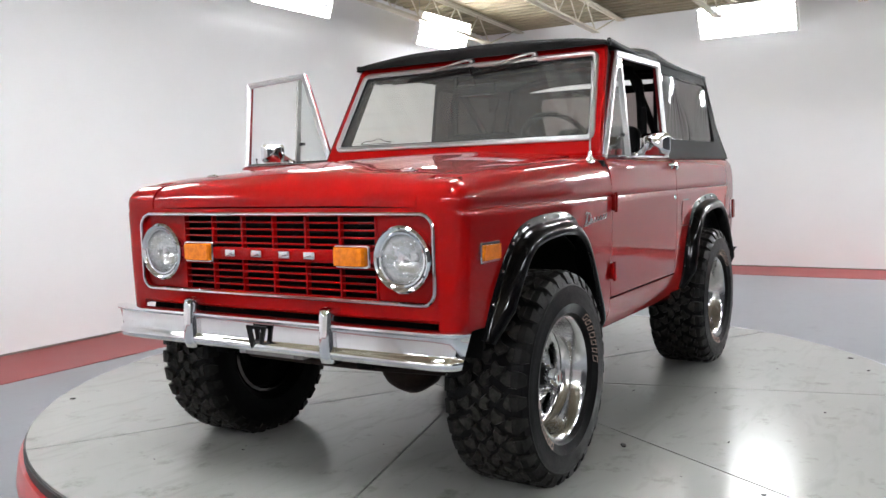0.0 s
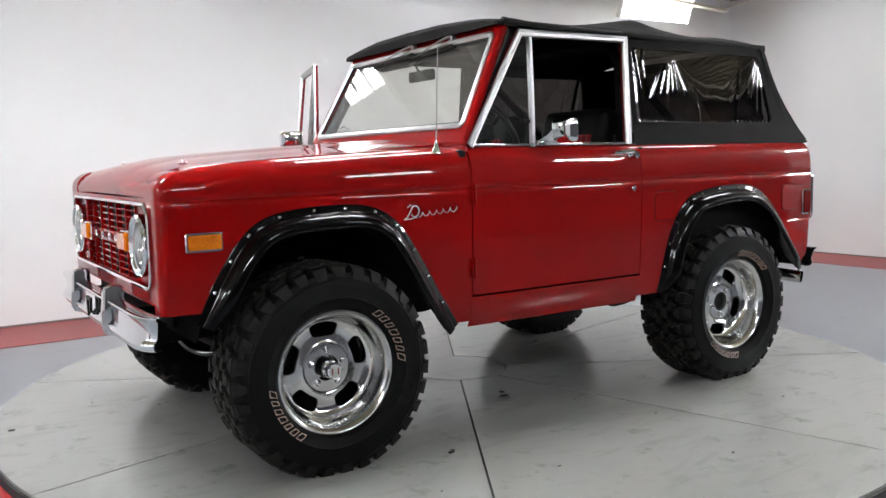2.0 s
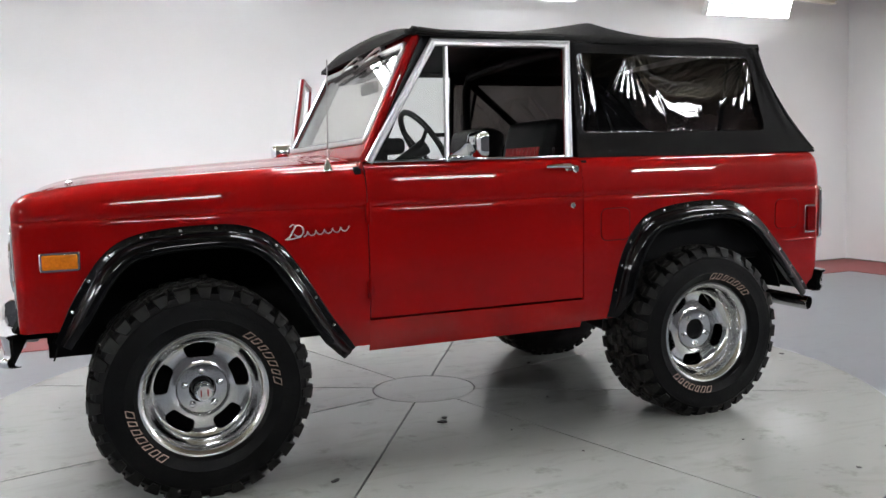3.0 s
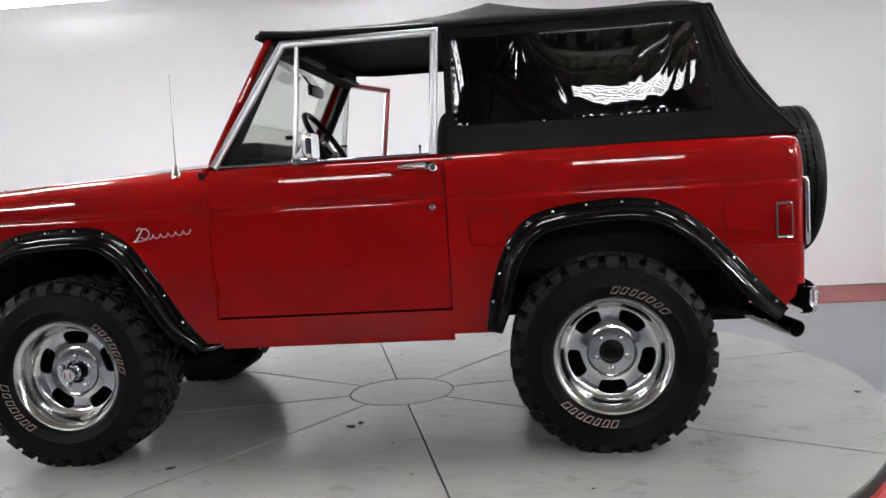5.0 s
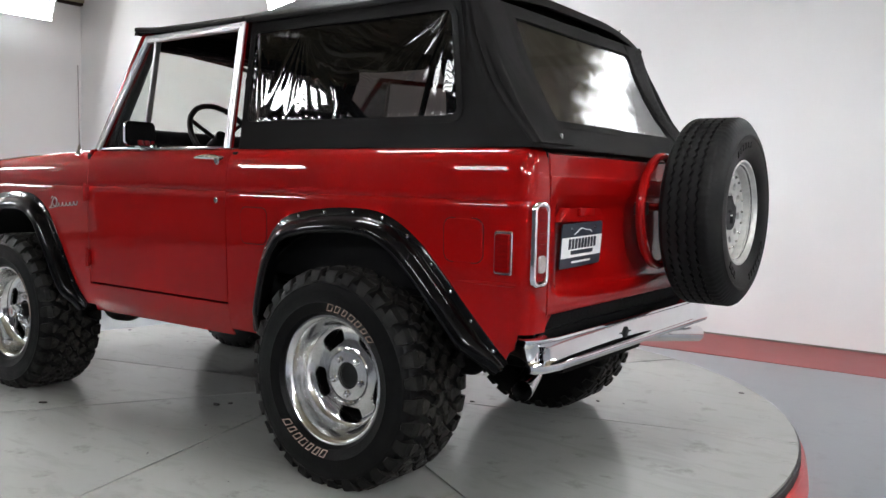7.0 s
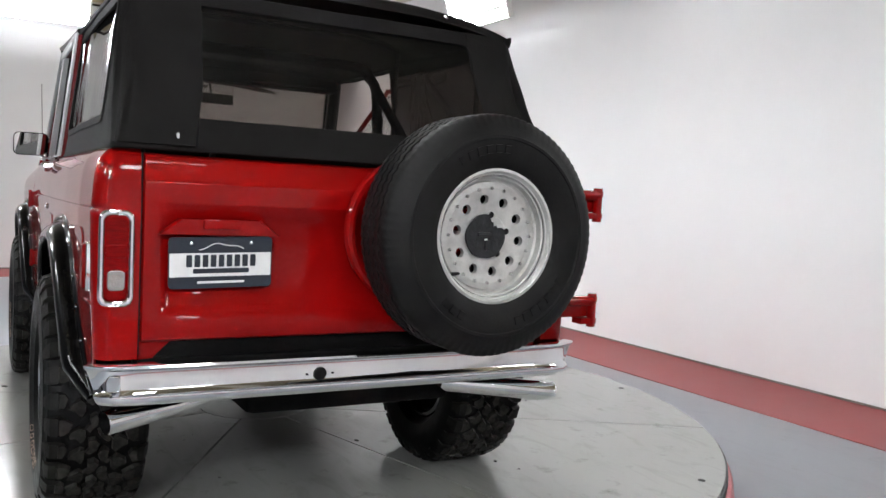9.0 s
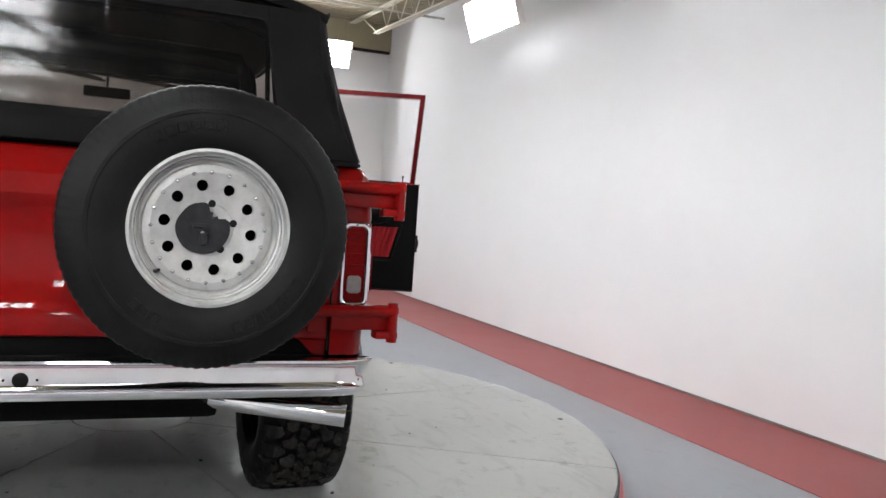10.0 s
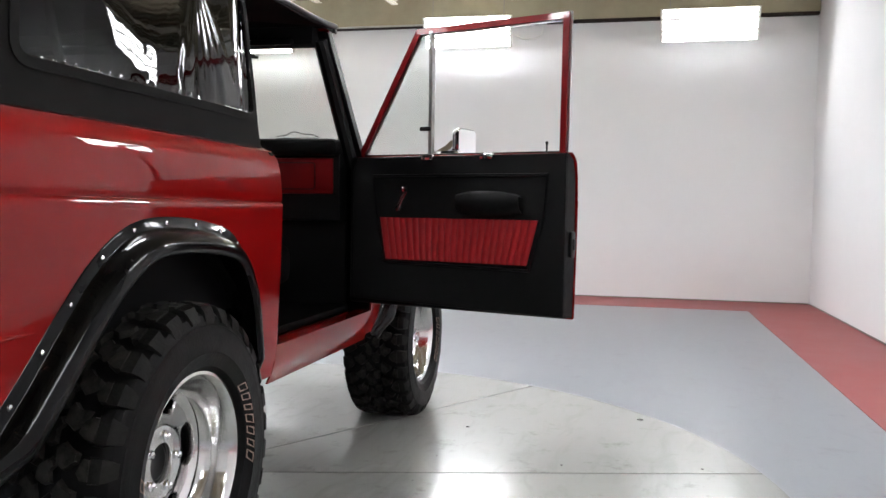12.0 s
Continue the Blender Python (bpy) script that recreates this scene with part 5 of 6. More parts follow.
b = bmesh.new()
plate(b, rrect(0.165, 0.014, 0.002, 1), lambda u, v, d: ppt(u, v - 0.024, 0.005 + d), 0.001)
part("lettering_bar", tidy(b), PLATE_NAVY, PL, smooth=0)
b = bmesh.new()
plate(b, rrect(0.14, 0.007, 0.002, 1), lambda u, v, d: ppt(u, v - 0.058, 0.0035 + d), 0.001)
part("lettering_bar", tidy(b), PLATE_WHITE, PL, smooth=0)
b = bmesh.new()
tube(b, [ppt(u, 0.040 + 0.016 * math.sin((u + 0.065) / 0.13 * math.pi) + 0.003 * math.sin(u * 90), 0.005) for u in np.linspace(-0.065, 0.065, 24)], 0.0016, 5)
part("emblem_line", b, PLATE_WHITE, PL)
for u in (-0.088, 0.088):
    b = bmesh.new()
    lathe(b, [(0.001, -0.004), (0.005, -0.003), (0.005, 0.0)], 10, centre=ppt(u, 0.058, 0.003), axis="x")
    part("screw", tidy(b), CHROME, PL)
# tailgate edges: latch strips and dark gap
for s in (1, -1):
    b = bmesh.new()
    plate(b, [(s * 0.70, 0.690), (s * 0.61, 0.690), (s * 0.66, 0.640), (s * 0.70, 0.636)], lambda u, v, d: (-1.912 - d, u, v), 0.008, 0.002)
    part("corner_gusset", tidy(b), RED, CAR)
    b = bmesh.new()
    box(b, (-1.935, s * 0.703, 0.945), (0.01, 0.004, 0.58))
    part("shut_line", b, PLASTIC, CAR, smooth=0)
    # tail lamps
    b = bmesh.new()
    yc, zc = s * 0.770, 0.935
    ring_frame(b, [(yc + u, zc + v) for u, v in rrect(0.096, 0.274, 0.028, 6)], [(yc + u, zc + v) for u, v in rrect(0.064, 0.240, 0.018, 6)], lambda u, v, d: (TX + 0.004 - d, u, v), 0.020)
    T = part("tail_lamp", tidy(b), CHROME, CAR, "upright red tail lamp in a chrome frame", bevel=0.006)
    b = bmesh.new()
    plate(b, [(yc + u, zc + v) for u, v in rrect(0.067, 0.243, 0.020, 6)], lambda u, v, d: (TX + 0.002 - d, u, v), 0.016, 0.006)
    part("lens", tidy(b), LENS_RED, T)
    b = bmesh.new()
    plate(b, [(yc + u, zc - 0.062 + v) for u, v in rrect(0.046, 0.056, 0.012, 6)], lambda u, v, d: (TX - 0.013 - d, u, v), 0.006, 0.003)
    part("reversing_lens", tidy(b), REV, T, "clear reversing lens")
    b = bmesh.new()
    plate(b, [(yc + u, zc + 0.020 + v) for u, v in rrect(0.058, 0.036, 0.006, 3)], lambda u, v, d: (TX - 0.013 - d, u, v), 0.003, 0.001)
    part("reflector_band", tidy(b), LENS_RED, T, "darker red reflector block")
    for q in (1, -1):
        b = bmesh.new()
        lathe(b, [(0.001, -0.003), (0.004, -0.002), (0.0045, 0.001)], 10, centre=(TX - 0.016, yc, zc + q * 0.129), axis="x")
        part("screw", tidy(b), STEEL, T)

# ---- spare wheel carrier ----
bm = bmesh.new()
box(bm, (-1.965, -0.655, 0.95), (0.022, 0.055, 0.46), 0.006)
CARR = part("spare_carrier", bm, RED, CAR, "red swing-out spare wheel carrier")
for z in (1.147, 0.757):
    bm = bmesh.new()
    box(bm, (-1.972, -0.80, z), (0.03, 0.205, 0.055), 0.008)
    for q in (1, -1):
        box(bm, (-1.985, -0.875, z + q * 0.040), (0.055, 0.075, 0.024), 0.006)
    tube(bm, [(-2.0, -0.895, z - 0.062), (-2.0, -0.895, z + 0.062)], 0.017, 12)
    part("hinge_bracket", bm, RED, CARR)
    bm = bmesh.new()
    tube(bm, [(-2.0, -0.895, z + 0.035), (-2.0, -0.70, z + 0.035), (-2.0, -0.45, z + 0.025), (-2.005, -0.30, z)], 0.019, 12)
    part("carrier_arm", bm, RED, CARR)
bm = bmesh.new()
ring = [(-2.005, -0.115 + 0.205 * math.cos(a), 1.035 + 0.215 * math.sin(a)) for a in np.linspace(0, 6.283, 37)[:-1]]
tube(bm, ring, 0.019, 10, closed=True)
tube(bm, [(-2.005, -0.29, 0.76), (-2.005, -0.29, 1.17)], 0.019, 10)
tube(bm, [(-1.975, -0.03, 1.05), (-2.01, -0.10, 1.05)], 0.016, 8)
part("carrier_ring", bm, RED, CARR)
bm = bmesh.new()
box(bm, (-1.972, 0.00, 1.045), (0.04, 0.06, 0.05), 0.008)
part("carrier_latch", bm, PLASTIC, CARR)
bm = bmesh.new()
tube(bm, [(-2.02, -0.285, 1.02), (-2.165, -0.285, 1.02)], 0.022, 12)
part("carrier_stud", bm, STEEL, CARR)


# ---- wheels ----
def tread(bm, lugs, r0, r1, half, n, rng):
    """Chunky mud-terrain blocks, standing on the carcass; lugs takes their flanks down the sidewall."""
    def block(pts_ya, ra, rb, keep=0.84):
        lo = [bm.verts.new((ra * math.cos(a), y, ra * math.sin(a))) for y, a in pts_ya]
        k = len(pts_ya)
        cy, ca = sum(p[0] for p in pts_ya) / k, sum(p[1] for p in pts_ya) / k
        hi = [bm.verts.new((rb * math.cos(ca + (a - ca) * keep), cy + (y - cy) * 0.86, rb * math.sin(ca + (a - ca) * keep))) for y, a in pts_ya]
        for j in range(k):
            bm.faces.new((lo[j], lo[(j + 1) % k], hi[(j + 1) % k], hi[j]))
        bm.faces.new(hi)
    st = 2 * math.pi / n

    def jog(pts):
        return [(y + rng.uniform(-0.003, 0.003), a + st * rng.uniform(-0.06, 0.06)) for y, a in pts]
    for i in range(n):
        a = i * st
        for s in (1, -1):
            o = a + (0.0 if s > 0 else st / 2)
            long = i % 2
            w = st * (0.37 if long else 0.33)
            inn = 0.078 if long else 0.092
            # shoulder lug, stepped along one flank and rounded over
            pts = [(s * inn, o - w * 0.35), (s * 0.104, o - w * 0.95), (s * 0.124, o - w), (s * 0.124, o + w * 0.9), (s * 0.108, o + w), (s * (inn + 0.010), o + w * 0.55)]
            block(pts, r0, r1)
            deep = 0.074 if long else 0.048
            p = [(1.0, r1 - 0.0025, 0.123), (0.98, r1 - 0.009, half + 0.001), (0.86, r1 - 0.026, half + 0.0115), (0.62, r1 - deep, half + 0.0185), (0.56, r1 - deep - 0.004, half + 0.014)]
            hi = [[lugs.verts.new((r * math.cos(o + q * w * k), s * y, r * math.sin(o + q * w * k))) for k in (-1, 0.92)] for q, r, y in p]
            lo = [[lugs.verts.new(((r - 0.014) * math.cos(o + q * w * 1.12 * k), s * (y - 0.014), (r - 0.014) * math.sin(o + q * w * 1.12 * k))) for k in (-1, 0.92)] for q, r, y in p]
            for j in range(len(p) - 1):
                lugs.faces.new((hi[j][0], hi[j][1], hi[j + 1][1], hi[j + 1][0]))
                for e in (0, 1):
                    lugs.faces.new((lo[j][e], lo[j + 1][e], hi[j + 1][e], hi[j][e]))
            # long slanted blocks between the lugs and the middle
            c = o + st * (0.42 if long else 0.34)
            block(jog([(s * 0.040, c - st * 0.34), (s * 0.058, c - st * 0.50), (s * 0.090, c - st * 0.22), (s * 0.094, c + st * 0.06), (s * 0.070, c + st * 0.14), (s * 0.052, c + st * 0.40), (s * 0.038, c + st * 0.20)]), r0, r1 - 0.001, 0.72)
            c = o - st * 0.10
            block(jog([(s * -0.006, c - st * 0.22), (s * 0.012, c - st * 0.48), (s * 0.034, c - st * 0.36), (s * 0.031, c + st * 0.06), (s * 0.044, c + st * 0.28), (s * 0.026, c + st * 0.46), (s * 0.004, c + st * 0.20)]), r0, r1 - 0.0005, 0.70)


def make_wheel():
    R, half = 0.417, 0.146
    b = bmesh.new()
    # rim barrel and dished face
    lathe(b, [(0.205, -0.13), (0.218, -0.125), (0.205, -0.06), (0.200, 0.02), (0.203, 0.05), (0.214, 0.085), (0.222, 0.118), (0.234, 0.126), (0.241, 0.134), (0.240, 0.142), (0.232, 0.143), (0.222, 0.136), (0.213, 0.122), (0.205, 0.085), (0.197, 0.060), (0.188, 0.050)], 72)
    face = lambda r: float(np.interp(r, [0.05, 0.092, 0.098, 0.110, 0.135, 0.165, 0.185, 0.200], [0.046, 0.046, 0.040, 0.034, 0.030, 0.030, 0.038, 0.052]))
    # five sectors, each with a slot
    N = 32
    for k in range(5):
        a0 = radians(90 + 72 * k)
        sl = []
        for i in range(N):
            t = 2 * math.pi * i / N
            u, v = math.cos(t), math.sin(t)
            e = 0.55
            sl.append((0.153 + 0.0275 * math.copysign(abs(v) ** e, v), (0.055 * math.copysign(abs(u) ** e, u)) / 0.153))
        ou = []
        hw = math.pi / 5
        for i in range(N):
            t = 2 * math.pi * i / N
            u, v = math.cos(t), math.sin(t)
            m = max(abs(u), abs(v))
            ou.append((0.149 + 0.051 * v / m, hw * u / m))
        rows = []
        for f in (0.0, 0.25, 0.5, 0.75, 0.92, 1.0):
            row = []
            for (r1, t1), (r2, t2) in zip(ou, sl):
                r, t = r1 * (1 - f) + r2 * f, t1 * (1 - f) + t2 * f
                h = face(r) - (0.004 if f == 1.0 else 0.0)
                row.append((r * math.cos(a0 + t), h, r * math.sin(a0 + t)))
            rows.append(row)
        rows.append([(p[0], p[1] - 0.022, p[2]) for p in rows[-1]])
        grid(b, rows, close=True)
    # hub face between the slots and the bore
    lathe(b, [(0.1000, face(0.1000)), (0.098, 0.0405), (0.094, 0.0455), (0.070, 0.0475), (0.0515, 0.0475), (0.0495, 0.044), (0.0495, 0.0)], 60)
    tidy(b)
    W = part("wheel", b, POLISHED, CAR, "polished five-slot aluminium wheel with mud tyre", smooth=38)
    b = bmesh.new()
    prof = [(0.225, -0.118), (0.240, -0.136), (0.252, -0.150), (0.290, -0.161), (0.325, -0.162), (0.352, -0.155), (0.375, -0.146), (0.385, -0.132), (0.391, -0.10), (0.3915, 0.0), (0.391, 0.10), (0.385, 0.132), (0.375, 0.146), (0.355, 0.155), (0.352, 0.1585), (0.346, 0.1585), (0.343, 0.159), (0.325, 0.162), (0.290, 0.161), (0.286, 0.1625), (0.282, 0.1605), (0.252, 0.150), (0.240, 0.136), (0.225, 0.118)]
    lathe(b, [(0.225 + (r - 0.225) * 1.055, y * 1.045) for r, y in prof], 96)
    bmesh.ops.recalc_face_normals(b, faces=b.faces)
    part("tyre", b, RUBBER, W, "black mud-terrain tyre with outlined sidewall marks", smooth=30)
    b = bmesh.new()
    lugs = bmesh.new()
    tread(b, lugs, 0.3925, R, half, 31, random.Random(11))
    bmesh.ops.recalc_face_normals(b, faces=b.faces)
    bmesh.ops.recalc_face_normals(lugs, faces=lugs.faces)
    tagged(part("shoulder_tread", lugs, RUBBER_LUG, W, "black rubber lugs down the sidewall", smooth=30), kind="stuff")
    tagged(part("tread", b, RUBBER_TREAD, W, "dusty chunky tread blocks", smooth=30), kind="stuff")
    # sidewall marks: slanted hollow blocks next to the rim
    for mid, pitch in ((152, 7.6), (330, 7.4)):
        b = bmesh.new()
        for i in range(7):
            c0 = radians(mid + (i - 3) * pitch)
            da, w, lean = radians(2.75 - 0.35 * (i % 3)), 0.0030, radians(1.5)
            frame_pts = [(0.258, -da - lean), (0.258, da - lean), (0.287, da + lean), (0.287, -da + lean)]
            core = [(r + (w if r < 0.27 else -w), t + (w if t - (lean if r > 0.27 else -lean) < 0 else -w) / 0.27) for r, t in frame_pts]
            def spot(r, t):
                return (r * math.cos(c0 + t), float(np.interp(r, [0.2535, 0.294, 0.33], [0.1575, 0.1690, 0.1700])) + 0.0012, r * math.sin(c0 + t))
            vo = [b.verts.new(spot(*p)) for p in frame_pts]
            vi = [b.verts.new(spot(*p)) for p in core]
            for j in range(4):
                b.faces.new((vo[j], vo[(j + 1) % 4], vi[(j + 1) % 4], vi[j]))
        bmesh.ops.recalc_face_normals(b, faces=b.faces)
        part("sidewall_marking", b, MARK, W, "pale outlined sidewall blocks", smooth=0, solid=0.0012, offset=0)
    for k in range(5):
        a = radians(90 + 72 * k)
        b = bmesh.new()
        lathe(b, [(0.0135, 0.040), (0.0135, 0.052), (0.0115, 0.054), (0.0095, 0.060), (0.004, 0.063), (0.001, 0.063)], 8, centre=(0.0695 * math.cos(a), 0, 0.0695 * math.sin(a)))
        part("lug_nut", tidy(b), CHROME, W)
    b = bmesh.new()
    rg = lathe(b, [(0.20, -0.10), (0.20, -0.06), (0.12, -0.055), (0.05, 0.0), (0.05, -0.02)], 32)
    part("brake_drum", tidy(b), UNDER, W)
    return W


def hub(W, front):
    b = bmesh.new()
    if front:
        lathe(b, [(0.040, 0.0), (0.039, 0.060), (0.036, 0.064), (0.035, 0.075)], 24)
        H = part("hub", tidy(b), PLASTIC, W, "black locking hub")
        b = bmesh.new()
        lathe(b, [(0.034, 0.070), (0.0345, 0.116), (0.032, 0.122), (0.026, 0.123), (0.026, 0.118)], 24)
        for k in range(6):
            a = radians(60 * k)
            lathe(b, [(0.004, 0.120), (0.004, 0.125), (0.001, 0.126)], 6, centre=(0.0295 * math.cos(a), 0, 0.0295 * math.sin(a)))
        part("hub_cap", tidy(b), CHROME, W)
        b = bmesh.new()
        rg = lathe(b, [(0.0262, 0.117), (0.0262, 0.1215), (0.022, 0.1235)], 24)
        disc(b, rg[-1])
        box(b, (0, 0.1245, 0), (0.018, 0.004, 0.036), 0.002)
        DI = part("hub_dial", tidy(b), CAST, W, "bare metal dial with a worn red mark")
        for q in (-0.0125, 0.0125):
            b = bmesh.new()
            box(b, (q, 0.1248, 0), (0.005, 0.003, 0.026), 0.001)
            part("red_mark", b, VINYL_RED, DI)
    else:
        rg = lathe(b, [(0.049, -0.02), (0.049, 0.030), (0.044, 0.032), (0.03, 0.026)], 24)
        disc(b, rg[-1])
        part("hub", tidy(b), PLASTIC, W, "black hub bore")


WY, WZ = 0.755, 0.396
base = make_wheel()
rear_l = copy_thing(base, pose(-1.1685, WY, WZ, 0, 36, 0))
rear_r = copy_thing(base, pose(-1.1685, -WY, WZ, 0, -15, 180))
front_r = copy_thing(base, pose(1.1685, -WY, WZ, 0, -40, 180))
base.matrix_basis = pose(1.1685, WY, WZ, 0, 0, 0)
for w, fr in ((base, True), (front_r, True), (rear_l, False), (rear_r, False)):
    hub(w, fr)

# spare: road tyre on a drilled rim, facing rearwards
SP = Vector((-2.170, -0.284, 1.036))
b = bmesh.new()
lathe(b, [(0.19, -0.10), (0.195, 0.05), (0.197, 0.085), (0.206, 0.092), (0.212, 0.100), (0.211, 0.107), (0.203, 0.108), (0.199, 0.103), (0.196, 0.094), (0.192, 0.093), (0.190, 0.082), (0.186, 0.080), (0.184, 0.055), (0.178, 0.050), (0.173, 0.050), (0.170, 0.057), (0.150, 0.060)], 72, axis="x")
bmesh.ops.scale(b, vec=(-1, 1, 1), verts=b.verts)
N = 24
for k in range(10):
    a0 = radians(7.5 + 36 * k)
    hw = math.pi / 10
    rows = []
    for f in (0.0, 0.4, 0.75, 1.0):
        row = []
        for i in range(N):
            t = 2 * math.pi * i / N
            u, v = math.cos(t), math.sin(t)
            m = max(abs(u), abs(v))
            r = (0.1125 + 0.0385 * v / m) * (1 - f) + (0.115 + 0.0155 * v) * f
            q = hw * u / m * (1 - f) + 0.0155 * u / 0.115 * f
            row.append((-float(np.interp(r, [0.07, 0.10, 0.13, 0.152], [0.052, 0.054, 0.058, 0.060])), r * math.cos(a0 + q), r * math.sin(a0 + q)))
        rows.append(row)
    rows.append([(p[0] + 0.02, p[1], p[2]) for p in rows[-1]])
    grid(b, rows, close=True)
rg = lathe(b, [(0.0755, -0.0525), (0.068, -0.0525), (0.064, -0.056), (0.030, -0.056)], 36, axis="x")
disc(b, rg[-1])
tidy(b)
SW = part("spare_wheel", b, CAST, CAR, "grey drilled alloy spare wheel with worn road tyre", smooth=38)
SW.location = SP
SW.rotation_euler = (0, 0, 0)
SW.scale = (0.99, 0.99, 0.99)
b = bmesh.new()
rg = lathe(b, [(0.19, -0.09), (0.20, -0.05), (0.10, 0.02), (0.09, 0.03)], 40, axis="x")
part("rim_back", tidy(b), UNDER, SW)
b = bmesh.new()
# torn cover with a jagged mouth at one side
edge = []
for k in range(40):
    a = 2 * math.pi * k / 40
    r = 0.0705 + 0.0035 * noise.noise(Vector((math.cos(a) * 1.7, math.sin(a) * 1.7, 4.0)))
    d = (math.degrees(a) - 128 + 180) % 360 - 180
    if abs(d) < 34:
        r -= 0.034 * (1 - abs(d) / 34) ** 0.55 - 0.009 * (k % 2)
    edge.append((0.014 + r * math.cos(a), -0.002 + r * math.sin(a)))
plate(b, edge, lambda u, v, d: (-0.057 - d - 0.010 * max(0.0, 1 - math.hypot(u - 0.014, v) / 0.07), u, v), 0.010)
box(b, (-0.070, 0.012, -0.030), (0.018, 0.020, 0.034), 0.007)
box(b, (-0.068, 0.022, 0.004), (0.010, 0.050, 0.014), 0.005)
CC = part("centre_cover", tidy(b), GREY_COVER, SW, "torn dark grey centre cover")
b = bmesh.new()
tube(b, [(-0.066, 0.016, -0.014), (-0.074, 0.016, -0.014)], 0.005, 8)
part("cover_pin", b, PLATE_WHITE, CC)
for k in range(5):
    a = radians(95 + 72 * k)
    b = bmesh.new()
    lathe(b, [(0.0135, -0.054), (0.0135, -0.0605), (0.0105, -0.0605), (0.0105, -0.054)], 14, centre=(0, 0.066 * math.cos(a), 0.066 * math.sin(a)), axis="x")
    part("lug_bore", tidy(b), CAST, SW)
    b = bmesh.new()
    rg = lathe(b, [(0.0106, -0.0575), (0.006, -0.0572)], 10, centre=(0, 0.066 * math.cos(a), 0.066 * math.sin(a)), axis="x")
    disc(b, rg[-1])
    part("lug_socket", tidy(b), PLASTIC, SW)
b = bmesh.new()
tube(b, [(-0.060, 0.130, -0.121), (-0.094, 0.124, -0.116)], [0.0065, 0.005], 8)
part("valve_stem", b, PLASTIC, SW)
for k in range(20):
    a = radians(18 * k)
    b = bmesh.new()
    lathe(b, [(0.0060, -0.052), (0.0058, -0.064), (0.0035, -0.0675), (0.001, -0.068)], 10, centre=(0, 0.1490 * math.cos(a), 0.1490 * math.sin(a)), axis="x")
    part("rim_bolt", tidy(b), POLISHED, SW)
b = bmesh.new()
prof = [(0.200, -0.095), (0.214, -0.108), (0.235, -0.118), (0.27, -0.127), (0.30, -0.126), (0.303, -0.128), (0.312, -0.1275), (0.315, -0.125), (0.335, -0.120), (0.355, -0.108), (0.372, -0.096), (0.3775, -0.088)]
prof += [(0.380, -0.080)]
gro = []
for k, y in enumerate((-0.052, -0.018, 0.018, 0.052)):
    gro += [(0.380, y - 0.005), (0.371, y - 0.004), (0.371, y + 0.004), (0.380, y + 0.005)]
prof = prof + gro + [(r, -0.92 * y) for r, y in prof[::-1]]
rows = []
NS = 264
for j in range(NS):
    a = 2 * math.pi * j / NS
    row = []
    for i, (r, x) in enumerate(prof):
        if r > 0.3705 and abs(x) < 0.07:
            # zigzag grooves with sipes running into the ribs
            x += 0.004 * (1, 0, -1, 0)[j % 4]
            if j % 4 == 2 and i % 4 in (1, 2):
                r -= 0.002
        if 0.34 < r and abs(x) >= 0.07 and j % 3 == 0:
            r -= 0.0030 if abs(x) < 0.10 else 0.0024
        row.append((x, r * math.cos(a), r * math.sin(a)))
    rows.append(row)
rows.append(rows[0])
grid(b, rows)
bmesh.ops.remove_doubles(b, verts=b.verts, dist=1e-5)
bmesh.ops.recalc_face_normals(b, faces=b.faces)
part("tyre", b, RUBBER_OLD, SW, "worn grey-black road tyre", smooth=32)
# raised maker's marks on its side wall, plain blocks
for mid, count in ((232, 7), (305, 3), (75, 6)):
    b = bmesh.new()
    for i in range(count):
        c0 = radians(mid + 7.0 * (i - (count - 1) / 2))
        quad = [(0.258, -0.045), (0.258, 0.040), (0.284, 0.045), (0.284, -0.040)]
        lo = [b.verts.new((-0.1215 - (r - 0.25) * 0.10, r * math.cos(c0 + a), r * math.sin(c0 + a))) for r, a in quad]
        hi = [b.verts.new((-0.1285 - (r - 0.25) * 0.05, (r * 0.9 + 0.0271) * math.cos(c0 + a * 0.85), (r * 0.9 + 0.0271) * math.sin(c0 + a * 0.85))) for r, a in quad]
        b.faces.new(hi)
        for j in range(4):
            b.faces.new((lo[j], lo[(j + 1) % 4], hi[(j + 1) % 4], hi[j]))
    part("sidewall_marking", tidy(b), RUBBER_OLD, SW, smooth=0)

# ---- soft top ----
def tw(z):
    return float(np.interp(z, [1.248, 1.30, 1.76, 1.80], [0.792, 0.783, 0.722, 0.712]))


def txr(z):
    return float(np.interp(z, [1.248, 1.30, 1.36, 1.43, 1.52, 1.63, 1.74, 1.80], [-1.955, -1.912, -1.862, -1.812, -1.757, -1.703, -1.660, -1.630]))


def txe(z):
    return float(np.interp(z, [1.25, 1.80], [-1.692, -1.582]))


def rcorner(z):
    return float(np.interp(z, [1.25, 1.45, 1.65, 1.8], [0.035, 0.07, 0.065, 0.05]))


